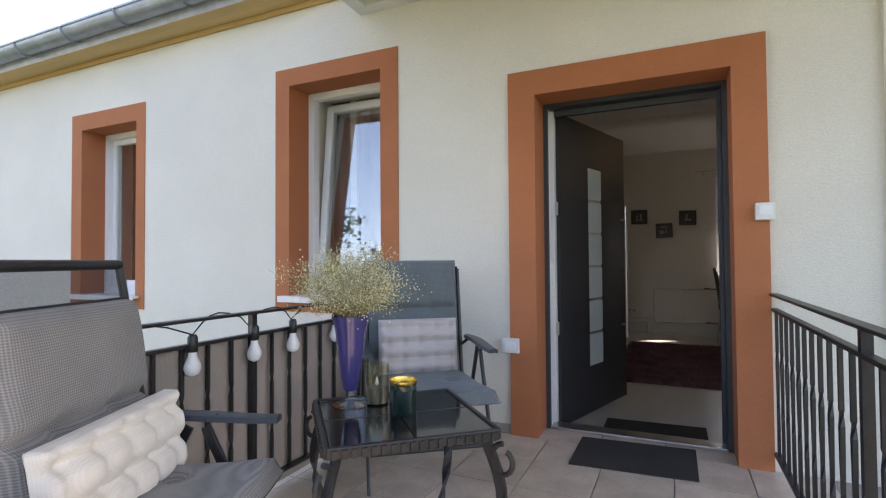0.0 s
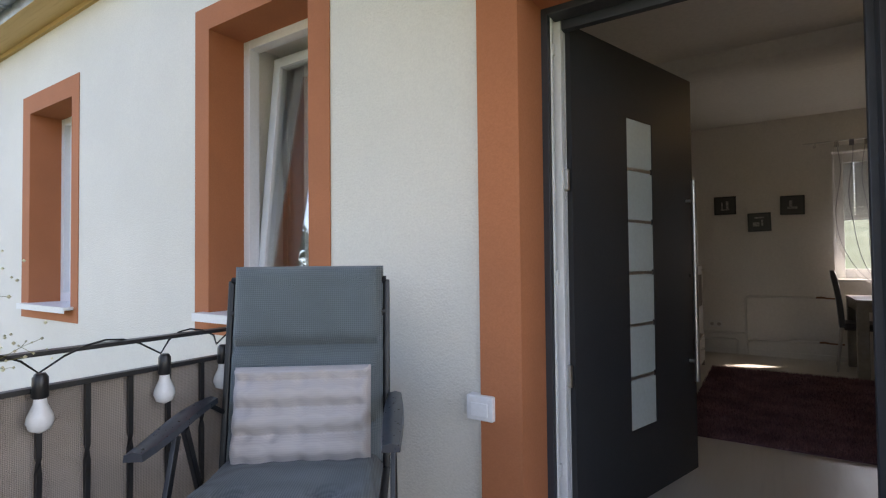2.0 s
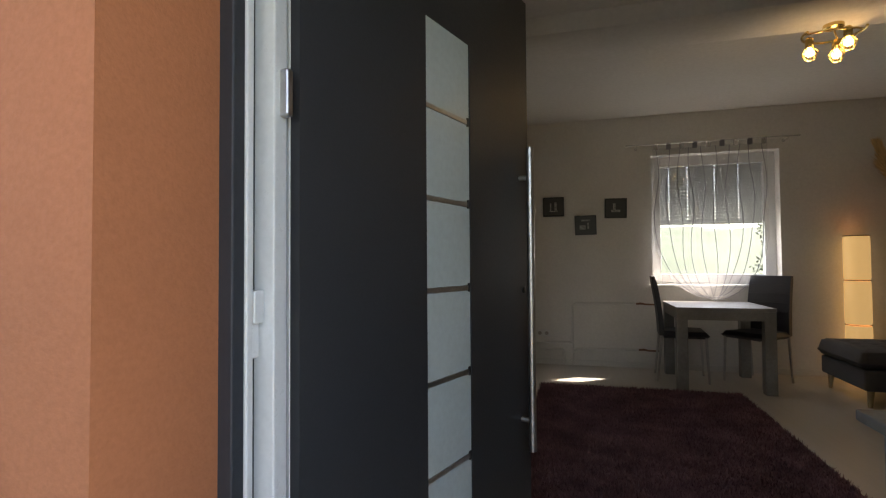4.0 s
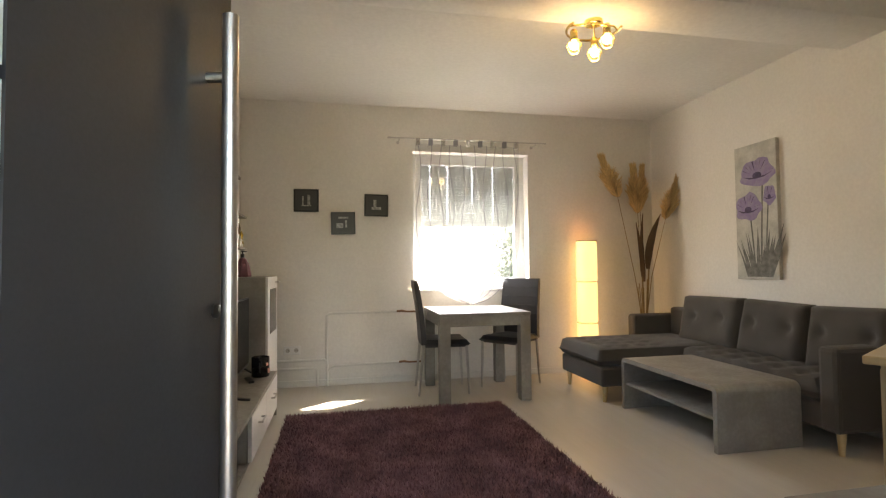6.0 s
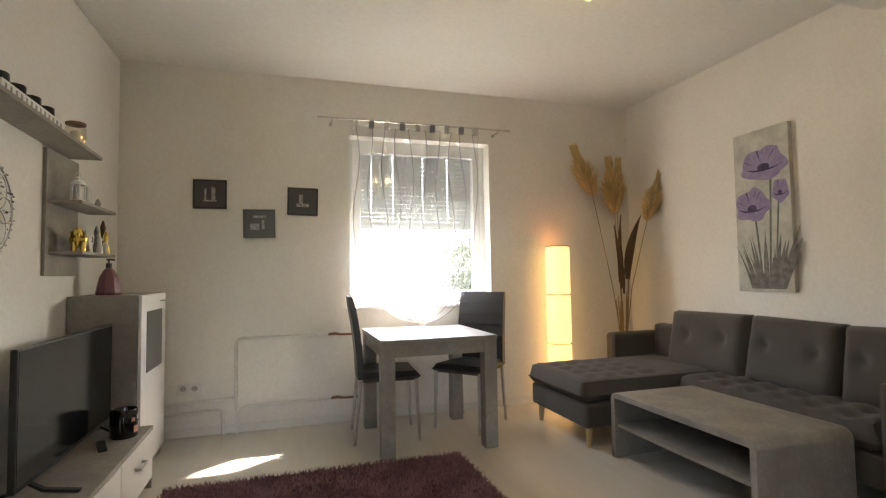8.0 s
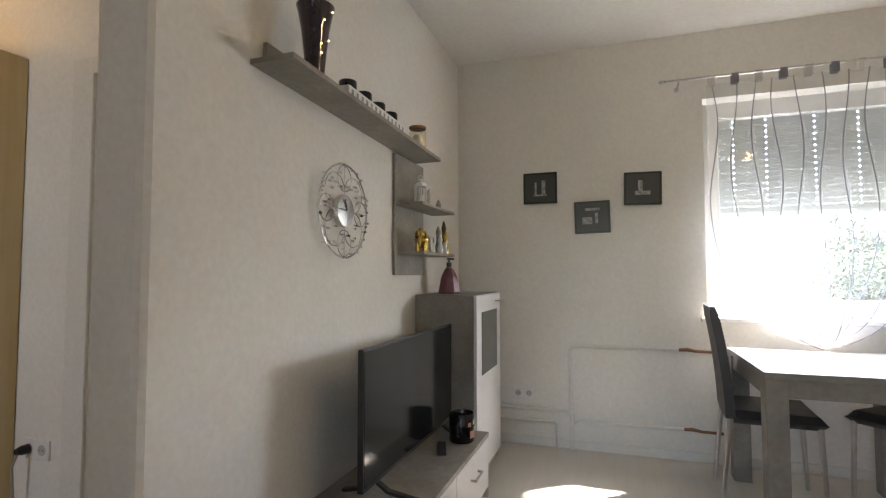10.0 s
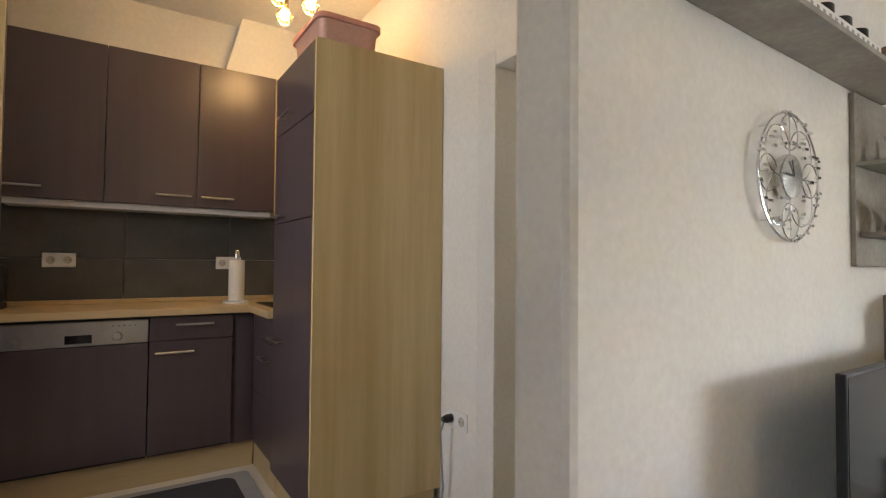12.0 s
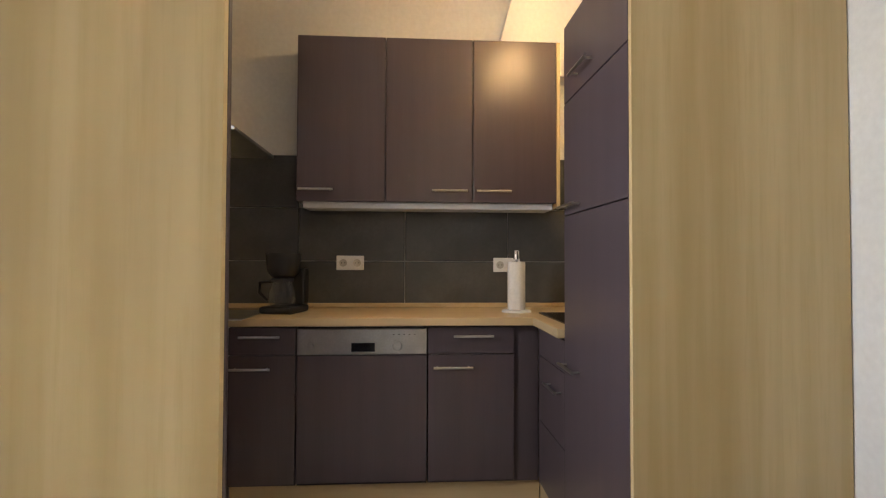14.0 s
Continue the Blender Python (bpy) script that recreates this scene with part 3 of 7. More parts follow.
# ---- windows and doors ----
def door():
    d = thing("door_1", "open anthracite entrance door with frosted glass strip", "door", kind="structure")
    x0, x1 = -0.40, 0.614
    y0, y1 = 3.412, 3.49
    f = piece("door_frame", DARK_GREY, d, (x0 + 0.03, y0, 2.066), (x1 - 0.03, y1, 2.096), "dark grey door frame", bevel=0.003)
    piece("frame_bead", UPVC, f, (x0, y0 + 0.0305, DECK), (x0 + 0.034, y0 + 0.048, 2.0655), "white frame bead", bevel=0.003)
    g = piece("frame_groove", DARK_GREY, f, (x0, y0 + 0.0485, DECK), (x0 + 0.014, y1 - 0.0005, 2.0655), "dark gasket groove")
    for a, b, e in ((1.045, 1.10, 0.036), (0.985, 1.0445, 0.026), (1.93, 1.975, 0.034), (0.31, 0.36, 0.034)):
        piece("keep_plate", UPVC, g, (x0 + 0.0145, y0 + 0.0485, a), (x0 + e, y1 - 0.004, b), "pale lock keep", bevel=0.002)
    for lo, hi in (((x0, y0, DECK), (x0 + 0.03, y0 + 0.03, 2.096)), ((x1 - 0.03, y0, DECK), (x1, y1, 2.096))):
        piece("frame_outer", DARK_GREY, f, lo, hi, bevel=0.003)
    piece("frame_inner", UPVC, f, (x0, y1 + 0.001, DECK), (x0 + 0.052, y1 + 0.04, 2.07), "white inner frame", bevel=0.003)
    for lo, hi in (((x1 - 0.05, y1 + 0.001, DECK), (x1 - 0.012, y1 + 0.035, 2.07)), ((x0 + 0.055, y1 + 0.001, 2.03), (x1 - 0.05, y1 + 0.035, 2.07))):
        piece("frame_inner", DARK_GREY, f, lo, hi, bevel=0.003)
    piece("threshold", STEEL, d, (x0 + 0.03, y0 - 0.01, DECK - 0.008), (x1 - 0.03, y1 + 0.03, DECK + 0.012), "bare aluminium threshold", bevel=0.003)
    # leaf, hinged at its left, swung inwards
    hinge, tip = Vector((-0.335, 3.535, 0)), Vector((-0.030, 4.518, 0))
    w = (tip - hinge).length
    turn = math.atan2(tip.y - hinge.y, tip.x - hinge.x)
    m = Matrix.Translation(hinge) @ Matrix.Rotation(turn, 4, "Z")
    z0, z1 = 0.065, 2.062
    leaf = part("leaf", boxes(((0, 0, z0), (w, 0.012, z1)), ((0, -0.012, z0), (0.402, 0.0, z1)), ((0.62, -0.012, z0), (w, 0.0, z1)),
                              ((0.402, -0.012, z0), (0.62, 0, 0.385)), ((0.402, -0.012, 1.765), (0.62, 0, z1))), ANTHRACITE, d, "anthracite door leaf", at=m)
    edge = part("leaf_edge", boxes(((-0.002, 0.0125, z0 - 0.02), (w + 0.004, 0.065, z1 + 0.01))), UPVC, leaf, "white inner face and edge")
    for k in range(6):
        h = (1.765 - 0.385 - 5 * 0.014) / 6
        a = 0.385 + k * (h + 0.014)
        piece("glass_panel", FROSTED, leaf, (0.403, -0.009, a), (0.619, -0.0005, a + h), "frosted glass")
        if k:
            piece("glazing_bar", STEEL, leaf, (0.403, -0.011, a - 0.013), (0.605, -0.003, a - 0.001), "thin steel bar")
            piece("bar_clip", BLACK_PLASTIC, leaf, (0.606, -0.0125, a - 0.018), (0.613, -0.003, a + 0.006), "small black clip")
    bm = bmesh.new()
    x = w - 0.07
    tube(bm, [(x, -0.05, 0.52), (x, -0.05, 1.53)], 0.013, 12)
    for z in (0.62, 1.43):
        tube(bm, [(x, -0.05, z), (x, -0.012, z)], 0.009, 8)
    part("pull_bar", bm, STEEL, leaf, "long steel pull bar", smooth=True)
    bm = bmesh.new()
    lathe(bm, [(0.012, 0), (0.012, 0.004), (0.008, 0.006)], n=16, m=Matrix.Translation((w - 0.045, -0.012, 1.05)) @ Matrix.Rotation(math.pi / 2, 4, "X"))
    part("lock_rose", bm, BLACK_PLASTIC, leaf, smooth=True)
    for z in (0.645, 1.405):
        piece("hinge", STEEL, leaf, (-0.030, -0.012, z), (-0.014, 0.012, z + 0.085), "steel hinge", bevel=0.004)


door()


def casement(name, hole, label, y, tilt=0.0, handle_left=False):
    """A white plastic window in a hole of the facade, its sash tilted inwards at the top."""
    x0, x1, z0, z1 = hole
    w = thing(name, label, "window", kind="structure")
    fr = 0.055
    bm = bmesh.new()
    for lo, hi in (((x0, y, z0), (x0 + fr, y + 0.07, z1)), ((x1 - fr, y, z0), (x1, y + 0.07, z1)), ((x0 + fr, y, z1 - fr), (x1 - fr, y + 0.07, z1)), ((x0 + fr, y, z0), (x1 - fr, y + 0.07, z0 + fr + 0.05))):
        box(bm, lo, hi)
    part("window_frame", bm, UPVC, w, bevel=0.004)
    a0, a1, b0, b1 = x0 + fr - 0.012, x1 - fr + 0.012, 0.0, z1 - z0 - 2 * fr + 0.0 - 0.03
    m = Matrix.Translation((0, y + 0.045, z0 + fr + 0.04)) @ Matrix.Rotation(radians(-tilt), 4, "X")
    bm = bmesh.new()
    s = 0.06
    for lo, hi in (((a0, 0, b0), (a0 + s, 0.06, b1)), ((a1 - s, 0, b0), (a1, 0.06, b1)), ((a0 + s, 0, b1 - s), (a1 - s, 0.06, b1)), ((a0 + s, 0, b0), (a1 - s, 0.06, b0 + s))):
        box(bm, lo, hi)
    sash = part("sash", bm, UPVC, w, "white tilted sash" if tilt else "white sash", bevel=0.004, at=m)
    g = piece("pane", WINDOW_GLASS, sash, (a0 + s, 0.02, b0 + s), (a1 - s, 0.026, b1 - s), "reflecting glass pane")
    g.visible_shadow = False
    bm = bmesh.new()
    if handle_left:
        tube(bm, [(a0 + 0.03, 0.062, b1 * 0.48), (a0 + 0.03, 0.10, b1 * 0.48), (a0 + 0.03, 0.10, b1 * 0.48 - 0.11)], 0.009, 8)
        part("handle", bm, UPVC, sash, "white handle", smooth=True)
    else:
        bm.free()
    part("window_sill", boxes(((x0 - 0.05, FACADE - 0.07, z0 + 0.01), (x1 + 0.05, FACADE - 0.0065, z0 + 0.032)), ((x0 + 0.005, FACADE - 0.0065, z0 + 0.01), (x1 - 0.005, y - 0.001, z0 + 0.032)), ((x0 - 0.05, FACADE - 0.07, z0 - 0.012), (x1 + 0.05, FACADE - 0.064, z0 + 0.01))), UPVC, w, "white metal outer sill")
    return w


casement("window_1", WIN_NEAR, "white window tilted open beside the balcony", FACADE + 0.215, 5.5)
casement("window_2", WIN_FAR, "closed white window in a terracotta surround", FACADE + 0.215, 0.0, True)


def drape(bm, x0, x1, y, z0, z1, waves, depth, n=60, gather=0.0, centre=0.0):
    """Hanging cloth with folds."""
    rows = []
    for j in range(9):
        k = j / 8
        z = z1 + (z0 - z1) * k
        row = []
        for i in range(n + 1):
            u = i / n
            x = x0 + (x1 - x0) * u
            x = x + (centre - x) * gather * k
            row.append((x, y + depth * math.sin(u * waves * 2 * math.pi + 0.6 * math.sin(k * 3)) * (0.5 + 0.5 * k), z))
        rows.append(row)
    rings(bm, rows, False, False)


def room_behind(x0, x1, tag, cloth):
    """Made-up box room behind a facade window, its dimness put into dark brown walls, with its curtain."""
    structure("back_room_" + tag, "box room behind the window, coloured dark to read as dim", "wall", boxes(((x0 - 0.5, INNER + 0.9, 0.0), (x1 + 0.1, INNER + 0.93, 2.8)), ((x0 - 0.53, INNER, 0.0), (x0 - 0.5, INNER + 0.93, 2.8)), ((x1 + 0.1, INNER, 0.0), (x1 + 0.13, INNER + 0.93, 2.8)), ((x0 - 0.53, INNER, 2.8), (x1 + 0.13, INNER + 0.93, 2.83)), ((x0 - 0.53, INNER, -0.03), (x1 + 0.13, INNER + 0.93, 0.0))), surface("brown_room_" + tag, (0.16, 0.09, 0.06), 0.8))


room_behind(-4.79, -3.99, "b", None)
for x0, x1, y, label, mt2, waves in ((-2.25, -1.47, 3.745, "grey patterned curtain behind the tilted window", CURTAIN_GREY, 7), (-4.35, -3.98, 3.68, "thin pale curtain gathered behind the far window", SHEER, 5)):
    bm = bmesh.new()
    drape(bm, x0, x1, y, 0.7, 2.5, waves, 0.022)
    c = tagged(part("curtain", bm, mt2, smooth=True), label, "curtain")


def north_window():
    w = thing("window_3", "white living room window half covered by a roller shutter", "window", kind="structure")
    x0, x1, z0, z1, y = 0.89, 2.11, 0.90, 2.29, NORTH + 0.13
    fr = 0.105
    bm = bmesh.new()
    for lo, hi in (((x0, y, z0), (x0 + fr, y + 0.07, z1)), ((x1 - fr, y, z0), (x1, y + 0.07, z1)), ((x0 + fr, y, z1 - fr), (x1 - fr, y + 0.07, z1)), ((x0 + fr, y, z0), (x1 - fr, y + 0.07, z0 + fr))):
        box(bm, lo, hi)
    part("window_frame", bm, UPVC, w, bevel=0.004)
    g = piece("pane", pane_glass("north_glass", (0.95, 0.97, 0.97), 0.3), w, (x0 + fr, y + 0.03, z0 + fr), (x1 - fr, y + 0.036, z1 - fr))
    g.visible_shadow = False
    piece("window_sill", WHITE_BOARD, w, (x0 - 0.04, NORTH - 0.035, z0 - 0.03), (x1 + 0.05, y - 0.001, z0 - 0.002), "white inner sill", bevel=0.006)
    # shutter slats, with light slits between
    shutter = piece("roller_shutter", UPVC, w, (x0 + 0.04, y + 0.08, 1.545), (x1 - 0.04, y + 0.10, 1.575), "half lowered pale grey shutter")
    yb = y + 0.085
    xa, xb = x0 + 0.05, x1 - 0.05
    cuts = (1.10, 1.29, 1.56, 1.79)
    bm = bmesh.new()
    box(bm, (xa, yb, 0.0010), (xb, yb + 0.008, 0.030))
    edges = [xa] + [e for c in cuts for e in (c - 0.005, c + 0.005)] + [xb]
    for p, q in zip(edges[::2], edges[1::2]):
        box(bm, (p, yb, 0.030), (q, yb + 0.008, 0.0377))
    first = part("slat", bm, BLIND, shutter)
    first.location.z = 1.575
    z = 1.613
    while z < z1 - 0.01:
        slat = new("slat", first.data)
        slat.parent = shutter
        slat.location.z = z
        z += 0.038
    return w


north_window()


# ---- kitchen ----
FRONT, TILES = -3.03, -3.54


def bar_handle(parent, a, b, out, name="handle"):
    """A slim steel bar handle between two points, standing off along out."""
    bm = bmesh.new()
    a, b, out = Vector(a), Vector(b), Vector(out)
    tube(bm, [a + out, b + out], 0.006, 8)
    d = (b - a) * 0.1
    for p in (a + d, b - d):
        tube(bm, [p, p + out], 0.004, 6)
    return part(name, bm, STEEL, parent, "steel bar handle", smooth=True)


def base_unit(y0, y1, label, drawer=True, h_top=None, h_low=None):
    u = thing("base_cabinet", label, "cabinet", group="kitchen base units")
    piece("body", WENGE, u, (TILES + 0.02, y0 + 0.002, 0.15), (FRONT - 0.021, y1 - 0.002, 0.875))
    if drawer:
        f = piece("drawer_front", WENGE, u, (FRONT - 0.02, y0 + 0.002, 0.749), (FRONT, y1 - 0.002, 0.872), bevel=0.002)
        bar_handle(f, (FRONT, h_top[0], 0.832), (FRONT, h_top[1], 0.832), (0.028, 0, 0))
    f = piece("door", WENGE, u, (FRONT - 0.02, y0 + 0.002, 0.165), (FRONT, y1 - 0.002, 0.745), bevel=0.002)
    bar_handle(f, (FRONT, h_low[0], 0.688), (FRONT, h_low[1], 0.688), (0.028, 0, 0))


base_unit(4.40, 4.704, "dark wenge base cabinet with a drawer", True, (4.455, 4.636), (4.416, 4.594))
base_unit(5.306, 5.712, "dark wenge base cabinet with a drawer", True, (5.425, 5.61), (5.332, 5.514))
u = thing("corner_filler", "dark wenge corner panel between the base units", "panel")
piece("panel", WENGE, u, (TILES + 0.02, 5.714, 0.15), (FRONT - 0.02, 5.83, 0.875))


def dishwasher():
    d = thing("dishwasher", "built-in dishwasher with steel panel and wenge front", "dishwasher")
    piece("body", BLACK_PLASTIC, d, (TILES + 0.02, 4.708, 0.15), (FRONT - 0.021, 5.302, 0.873))
    piece("door", WENGE, d, (FRONT - 0.02, 4.708, 0.165), (FRONT, 5.302, 0.744), bevel=0.002)
    p = piece("control_panel", STEEL, d, (FRONT - 0.02, 4.708, 0.748), (FRONT + 0.004, 5.302, 0.866), "brushed steel control panel", bevel=0.004)
    piece("display", BLACK_GLOSS, p, (FRONT + 0.002, 4.955, 0.762), (FRONT + 0.006, 5.062, 0.802), "black display")
    for y, r in ((4.775, 0.013), (5.165, 0.022)):
        bm = bmesh.new()
        lathe(bm, [(r, 0), (r, 0.012), (r * 0.85, 0.016)], n=16, m=Matrix.Translation((FRONT + 0.004, y, 0.79)) @ Matrix.Rotation(math.pi / 2, 4, "Y"))
        part("knob", bm, STEEL, p, "round steel knob", smooth=True)
    for k in range(5):
        piece("indicator", BLACK_PLASTIC, p, (FRONT + 0.003, 5.145 + k * 0.024, 0.838), (FRONT + 0.005, 5.152 + k * 0.024, 0.842))


dishwasher()

u = thing("kitchen_plinth", "light oak plinth boards under the kitchen units", "plinth")
piece("board", OAK_TOP, u, (FRONT - 0.06, 4.40, 0.0), (FRONT - 0.045, 5.84, 0.149))
piece("board", OAK_TOP, u, (FRONT - 0.045, 5.845, 0.0), (-2.60, 5.86, 0.149))


def right_leg():
    u = thing("drawer_cabinet", "dark wenge drawer cabinet under the hob", "cabinet", group="kitchen base units")
    piece("body", WENGE, u, (FRONT + 0.002, 5.842, 0.15), (-2.604, 6.438, 0.875))
    for z0, z1 in ((0.165, 0.45), (0.454, 0.745), (0.749, 0.872)):
        f = piece("drawer_front", WENGE, u, (FRONT + 0.03, 5.82, z0), (-2.606, 5.84, z1), bevel=0.002)
        if 0.7 < z1 < 0.8:
            bar_handle(f, (-2.82, 5.82, 0.66), (-2.64, 5.82, 0.66), (0, -0.028, 0))


right_leg()
bm = bmesh.new()
slab(bm, [(TILES + 0.002, 4.112), (-2.62, 4.112), (-2.62, 4.39), (-2.99, 4.39), (-2.99, 5.79), (-2.602, 5.79), (-2.602, 6.438), (TILES + 0.002, 6.438)], 0.882, 0.92)
tagged(part("worktop", bm, OAK_TOP, bevel=0.004), "light oak laminate worktop running round the kitchen", "worktop")
bm = bmesh.new()
box(bm, (TILES + 0.022, 4.112, 0.9205), (TILES + 0.04, 6.2, 0.945))
tagged(part("worktop_upstand", bm, OAK_TOP, bevel=0.004), "light oak strip along the back of the worktop", "upstand")
u = thing("hob", "black glass hob set in the worktop", "hob")
piece("glass", BLACK_GLOSS, u, (-3.16, 5.86, 0.9205), (-2.64, 6.36, 0.926))
u = thing("sink", "steel sink by the window side of the worktop", "sink")
piece("rim", STEEL, u, (-3.32, 4.16, 0.9205), (-2.9, 4.5, 0.926), bevel=0.003)

u = thing("left_base_cabinet", "dark wenge base cabinet along the side wall", "cabinet", group="kitchen base units")
piece("body", WENGE, u, (-2.99, 4.112, 0.15), (-2.622, 4.36, 0.875))
piece("door", WENGE, u, (-2.985, 4.361, 0.165), (-2.624, 4.38, 0.872), bevel=0.002)


def tall_unit(name, x0, x1, y0, y1, top, front, label, splits, handles):
    """A tall cupboard with an oak side and wenge doors that face along y."""
    u = thing(name, label, "cabinet")
    piece("body", WENGE, u, (x0, y0 + (0.02 if front < 0 else 0), 0.13), (x1 - 0.019, y1 - (0.02 if front > 0 else 0), top))
    piece("side_panel", OAK, u, (x1 - 0.018, y0 + 0.001, 0.13), (x1, y1, top), "light oak side panel", bevel=0.001)
    piece("plinth", OAK_TOP, u, (x0, y0 + 0.03, 0.0), (x1 - 0.004, y1 - 0.03, 0.129), "light oak plinth")
    yf = y0 if front < 0 else y1
    for (z0, z1), hz in zip(splits, handles):
        f = piece("door", WENGE, u, (x0 + 0.001, min(yf, yf - front * 0.02), z0), (x1 - 0.02, max(yf, yf - front * 0.02), z1), bevel=0.002)
        if hz:
            bar_handle(f, (hz[0], yf, hz[1]), (hz[0] + 0.18, yf, hz[1]), (0, front * 0.03, 0))
    return u


tall_unit("fridge_cupboard", -2.60, -2.0, 5.818, 6.436, 2.09, -1, "tall built-in fridge cupboard with light oak side", ((0.135, 1.352), (1.356, 1.785), (1.789, 2.088)), ((-2.59, 0.79), (-2.585, 1.385), (-2.455, 1.85)))
tall_unit("tall_panel", -1.55, -1.512, 4.0, 4.925, 2.40, 1, "tall light oak end panel with a dark edge", ((0.135, 2.398),), (None,))


def upper_units():
    xs, z0, z1 = -3.32, 1.490, 2.353
    hs = ((4.645, 4.821), (5.333, 5.52), (5.568, 5.751))
    for (y0, y1), h in zip(((4.632, 5.088), (5.09, 5.548), (5.55, 5.997)), hs):
        u = thing("wall_cabinet", "dark wenge wall cabinet above the worktop", "cabinet", group="kitchen wall units")
        piece("body", WENGE, u, (TILES + 0.001, y0, z0), (xs - 0.021, y1, z1))
        f = piece("door", WENGE, u, (xs - 0.02, y0 + 0.001, z0 - 0.002), (xs, y1 - 0.001, z1), bevel=0.002)
        bar_handle(f, (xs, h[0], 1.547), (xs, h[1], 1.547), (0.026, 0, 0))
    p = thing("under_cabinet_panel", "pale panel with strip light under the wall cabinets", "panel")
    piece("board", WHITE_BOARD, p, (TILES + 0.021, 4.66, 1.455), (xs - 0.035, 5.985, 1.489), bevel=0.002)
    e = thing("end_panel", "light oak end panel beside the wall cabinets", "panel")
    piece("board", OAK, e, (TILES + 0.021, 5.9985, 1.47), (xs + 0.005, 6.016, 2.35))


upper_units()


def socket(name, at, axis, count, label):
    """A white wall socket; its face looks along axis."""
    s = thing(name, label, "socket", at)
    w = 0.076
    piece("plate", WHITE_BOARD, s, (-w * count / 2, -0.009, -0.04), (w * count / 2, 0, 0.04), bevel=0.004)
    for k in range(count):
        bm = bmesh.new()
        lathe(bm, [(0.021, 0), (0.021, 0.003), (0.017, 0.001)], n=18, m=Matrix.Translation(((k - (count - 1) / 2) * w, -0.009, 0)) @ Matrix.Rotation(math.pi / 2, 4, "X"))
        # white insert coloured grey, so its recess reads as shaded
        part("insert", bm, LIGHT_GROUT, s, smooth=True)
        bm = bmesh.new()
        for dx in (-0.009, 0.009):
            lathe(bm, [(0.0028, 0), (0.0028, 0.0008)], n=8, m=Matrix.Translation(((k - (count - 1) / 2) * w + dx, -0.0125, 0)) @ Matrix.Rotation(math.pi / 2, 4, "X"))
        part("holes", bm, BLACK_PLASTIC, s)
    return s


EAST_FACE = Matrix.Rotation(math.pi / 2, 4, "Z")
socket("double_socket", Matrix.Translation((TILES + 0.021, 4.888, 1.167)) @ EAST_FACE, "x", 2, "white double socket on the dark tiles")
socket("double_socket", Matrix.Translation((TILES + 0.021, 5.766, 1.158)) @ EAST_FACE, "x", 2, "white double socket behind the paper towels")
socket("double_socket", Matrix.Translation((-0.275, NORTH, 0.345)), "y", 2, "white double socket above the heating pipes")
socket("double_socket", Matrix.Translation((3.12, NORTH, 0.33)), "y", 2, "white double socket beside the floor lamp")
socket("hall_socket", Matrix.Translation((-1.862, 6.44, 0.475)), "y", 2, "white socket beside the bathroom door")


def hood():
    h = thing("cooker_hood", "grey steel cooker hood on the kitchen side wall", "cooker hood")
    piece("chimney", DARK_GREY, h, (-3.05, 4.112, 1.79), (-2.75, 4.37, 2.60), bevel=0.003)
    bm = bmesh.new()
    slab(bm, [(4.112, 1.68), (4.55, 1.68), (4.55, 1.694), (4.38, 1.79), (4.112, 1.79)], -3.2, -2.65, mt)
    part("canopy", bm, STEEL, h, "steel visor", bevel=0.003)


hood()


def coffee_maker():
    c = thing("coffee_maker", "black filter coffee maker with a glass jug", "coffee maker", Matrix.Translation((-3.25, 4.595, 0.92)) @ Matrix.Rotation(radians(-12), 4, "Z"))
    piece("base", BLACK_PLASTIC, c, (-0.11, -0.085, 0), (0.10, 0.085, 0.035), bevel=0.012)
    piece("tower", BLACK_PLASTIC, c, (-0.11, -0.085, 0.035), (-0.045, 0.085, 0.22), bevel=0.012)
    bm = bmesh.new()
    lathe(bm, [(0.05, 0.175), (0.075, 0.20), (0.085, 0.285), (0.08, 0.295)], (0.01, 0, 0), 24)
    part("filter_holder", bm, BLACK_PLASTIC, c, smooth=True)
    bm = bmesh.new()
    lathe(bm, [(0.055, 0.037), (0.068, 0.06), (0.066, 0.11), (0.05, 0.145), (0.052, 0.16)], (0.02, 0, 0), 24, cap=False)
    jug = part("jug", bm, GLASS, c, "clear glass jug", smooth=True)
    bm = bmesh.new()
    lathe(bm, [(0.053, 0.155), (0.055, 0.172)], (0.02, 0, 0), 24)
    part("lid", bm, BLACK_PLASTIC, jug, smooth=True)
    bm = bmesh.new()
    tube(bm, [(0.03, -0.05, 0.155), (0.03, -0.115, 0.15), (0.03, -0.12, 0.10), (0.03, -0.075, 0.06)], 0.008, 8)
    part("jug_handle", bm, BLACK_PLASTIC, jug, smooth=True)


coffee_maker()


def towel_roll():
    p = thing("paper_towel_holder", "white paper towel roll on a standing holder", "paper towel", Matrix.Translation((-3.24, 5.765, 0.92)))
    bm = bmesh.new()
    lathe(bm, [(0.075, 0), (0.075, 0.008), (0.07, 0.012)], n=28)
    part("base", bm, WHITE_BOARD, p, smooth=True)
    bm = bmesh.new()
    tube(bm, [(0, 0, 0.01), (0, 0, 0.31)], 0.006, 10)
    lathe(bm, [(0.016, 0.27), (0.016, 0.31), (0.012, 0.315)], n=14)
    part("rod", bm, CHROME, p, "chrome rod", smooth=True)
    bm = bmesh.new()
    lathe(bm, [(0.02, 0.014), (0.043, 0.014), (0.045, 0.02), (0.045, 0.25), (0.043, 0.256), (0.02, 0.256)], n=28)
    part("roll", bm, PAPER, p, smooth=True)


towel_roll()

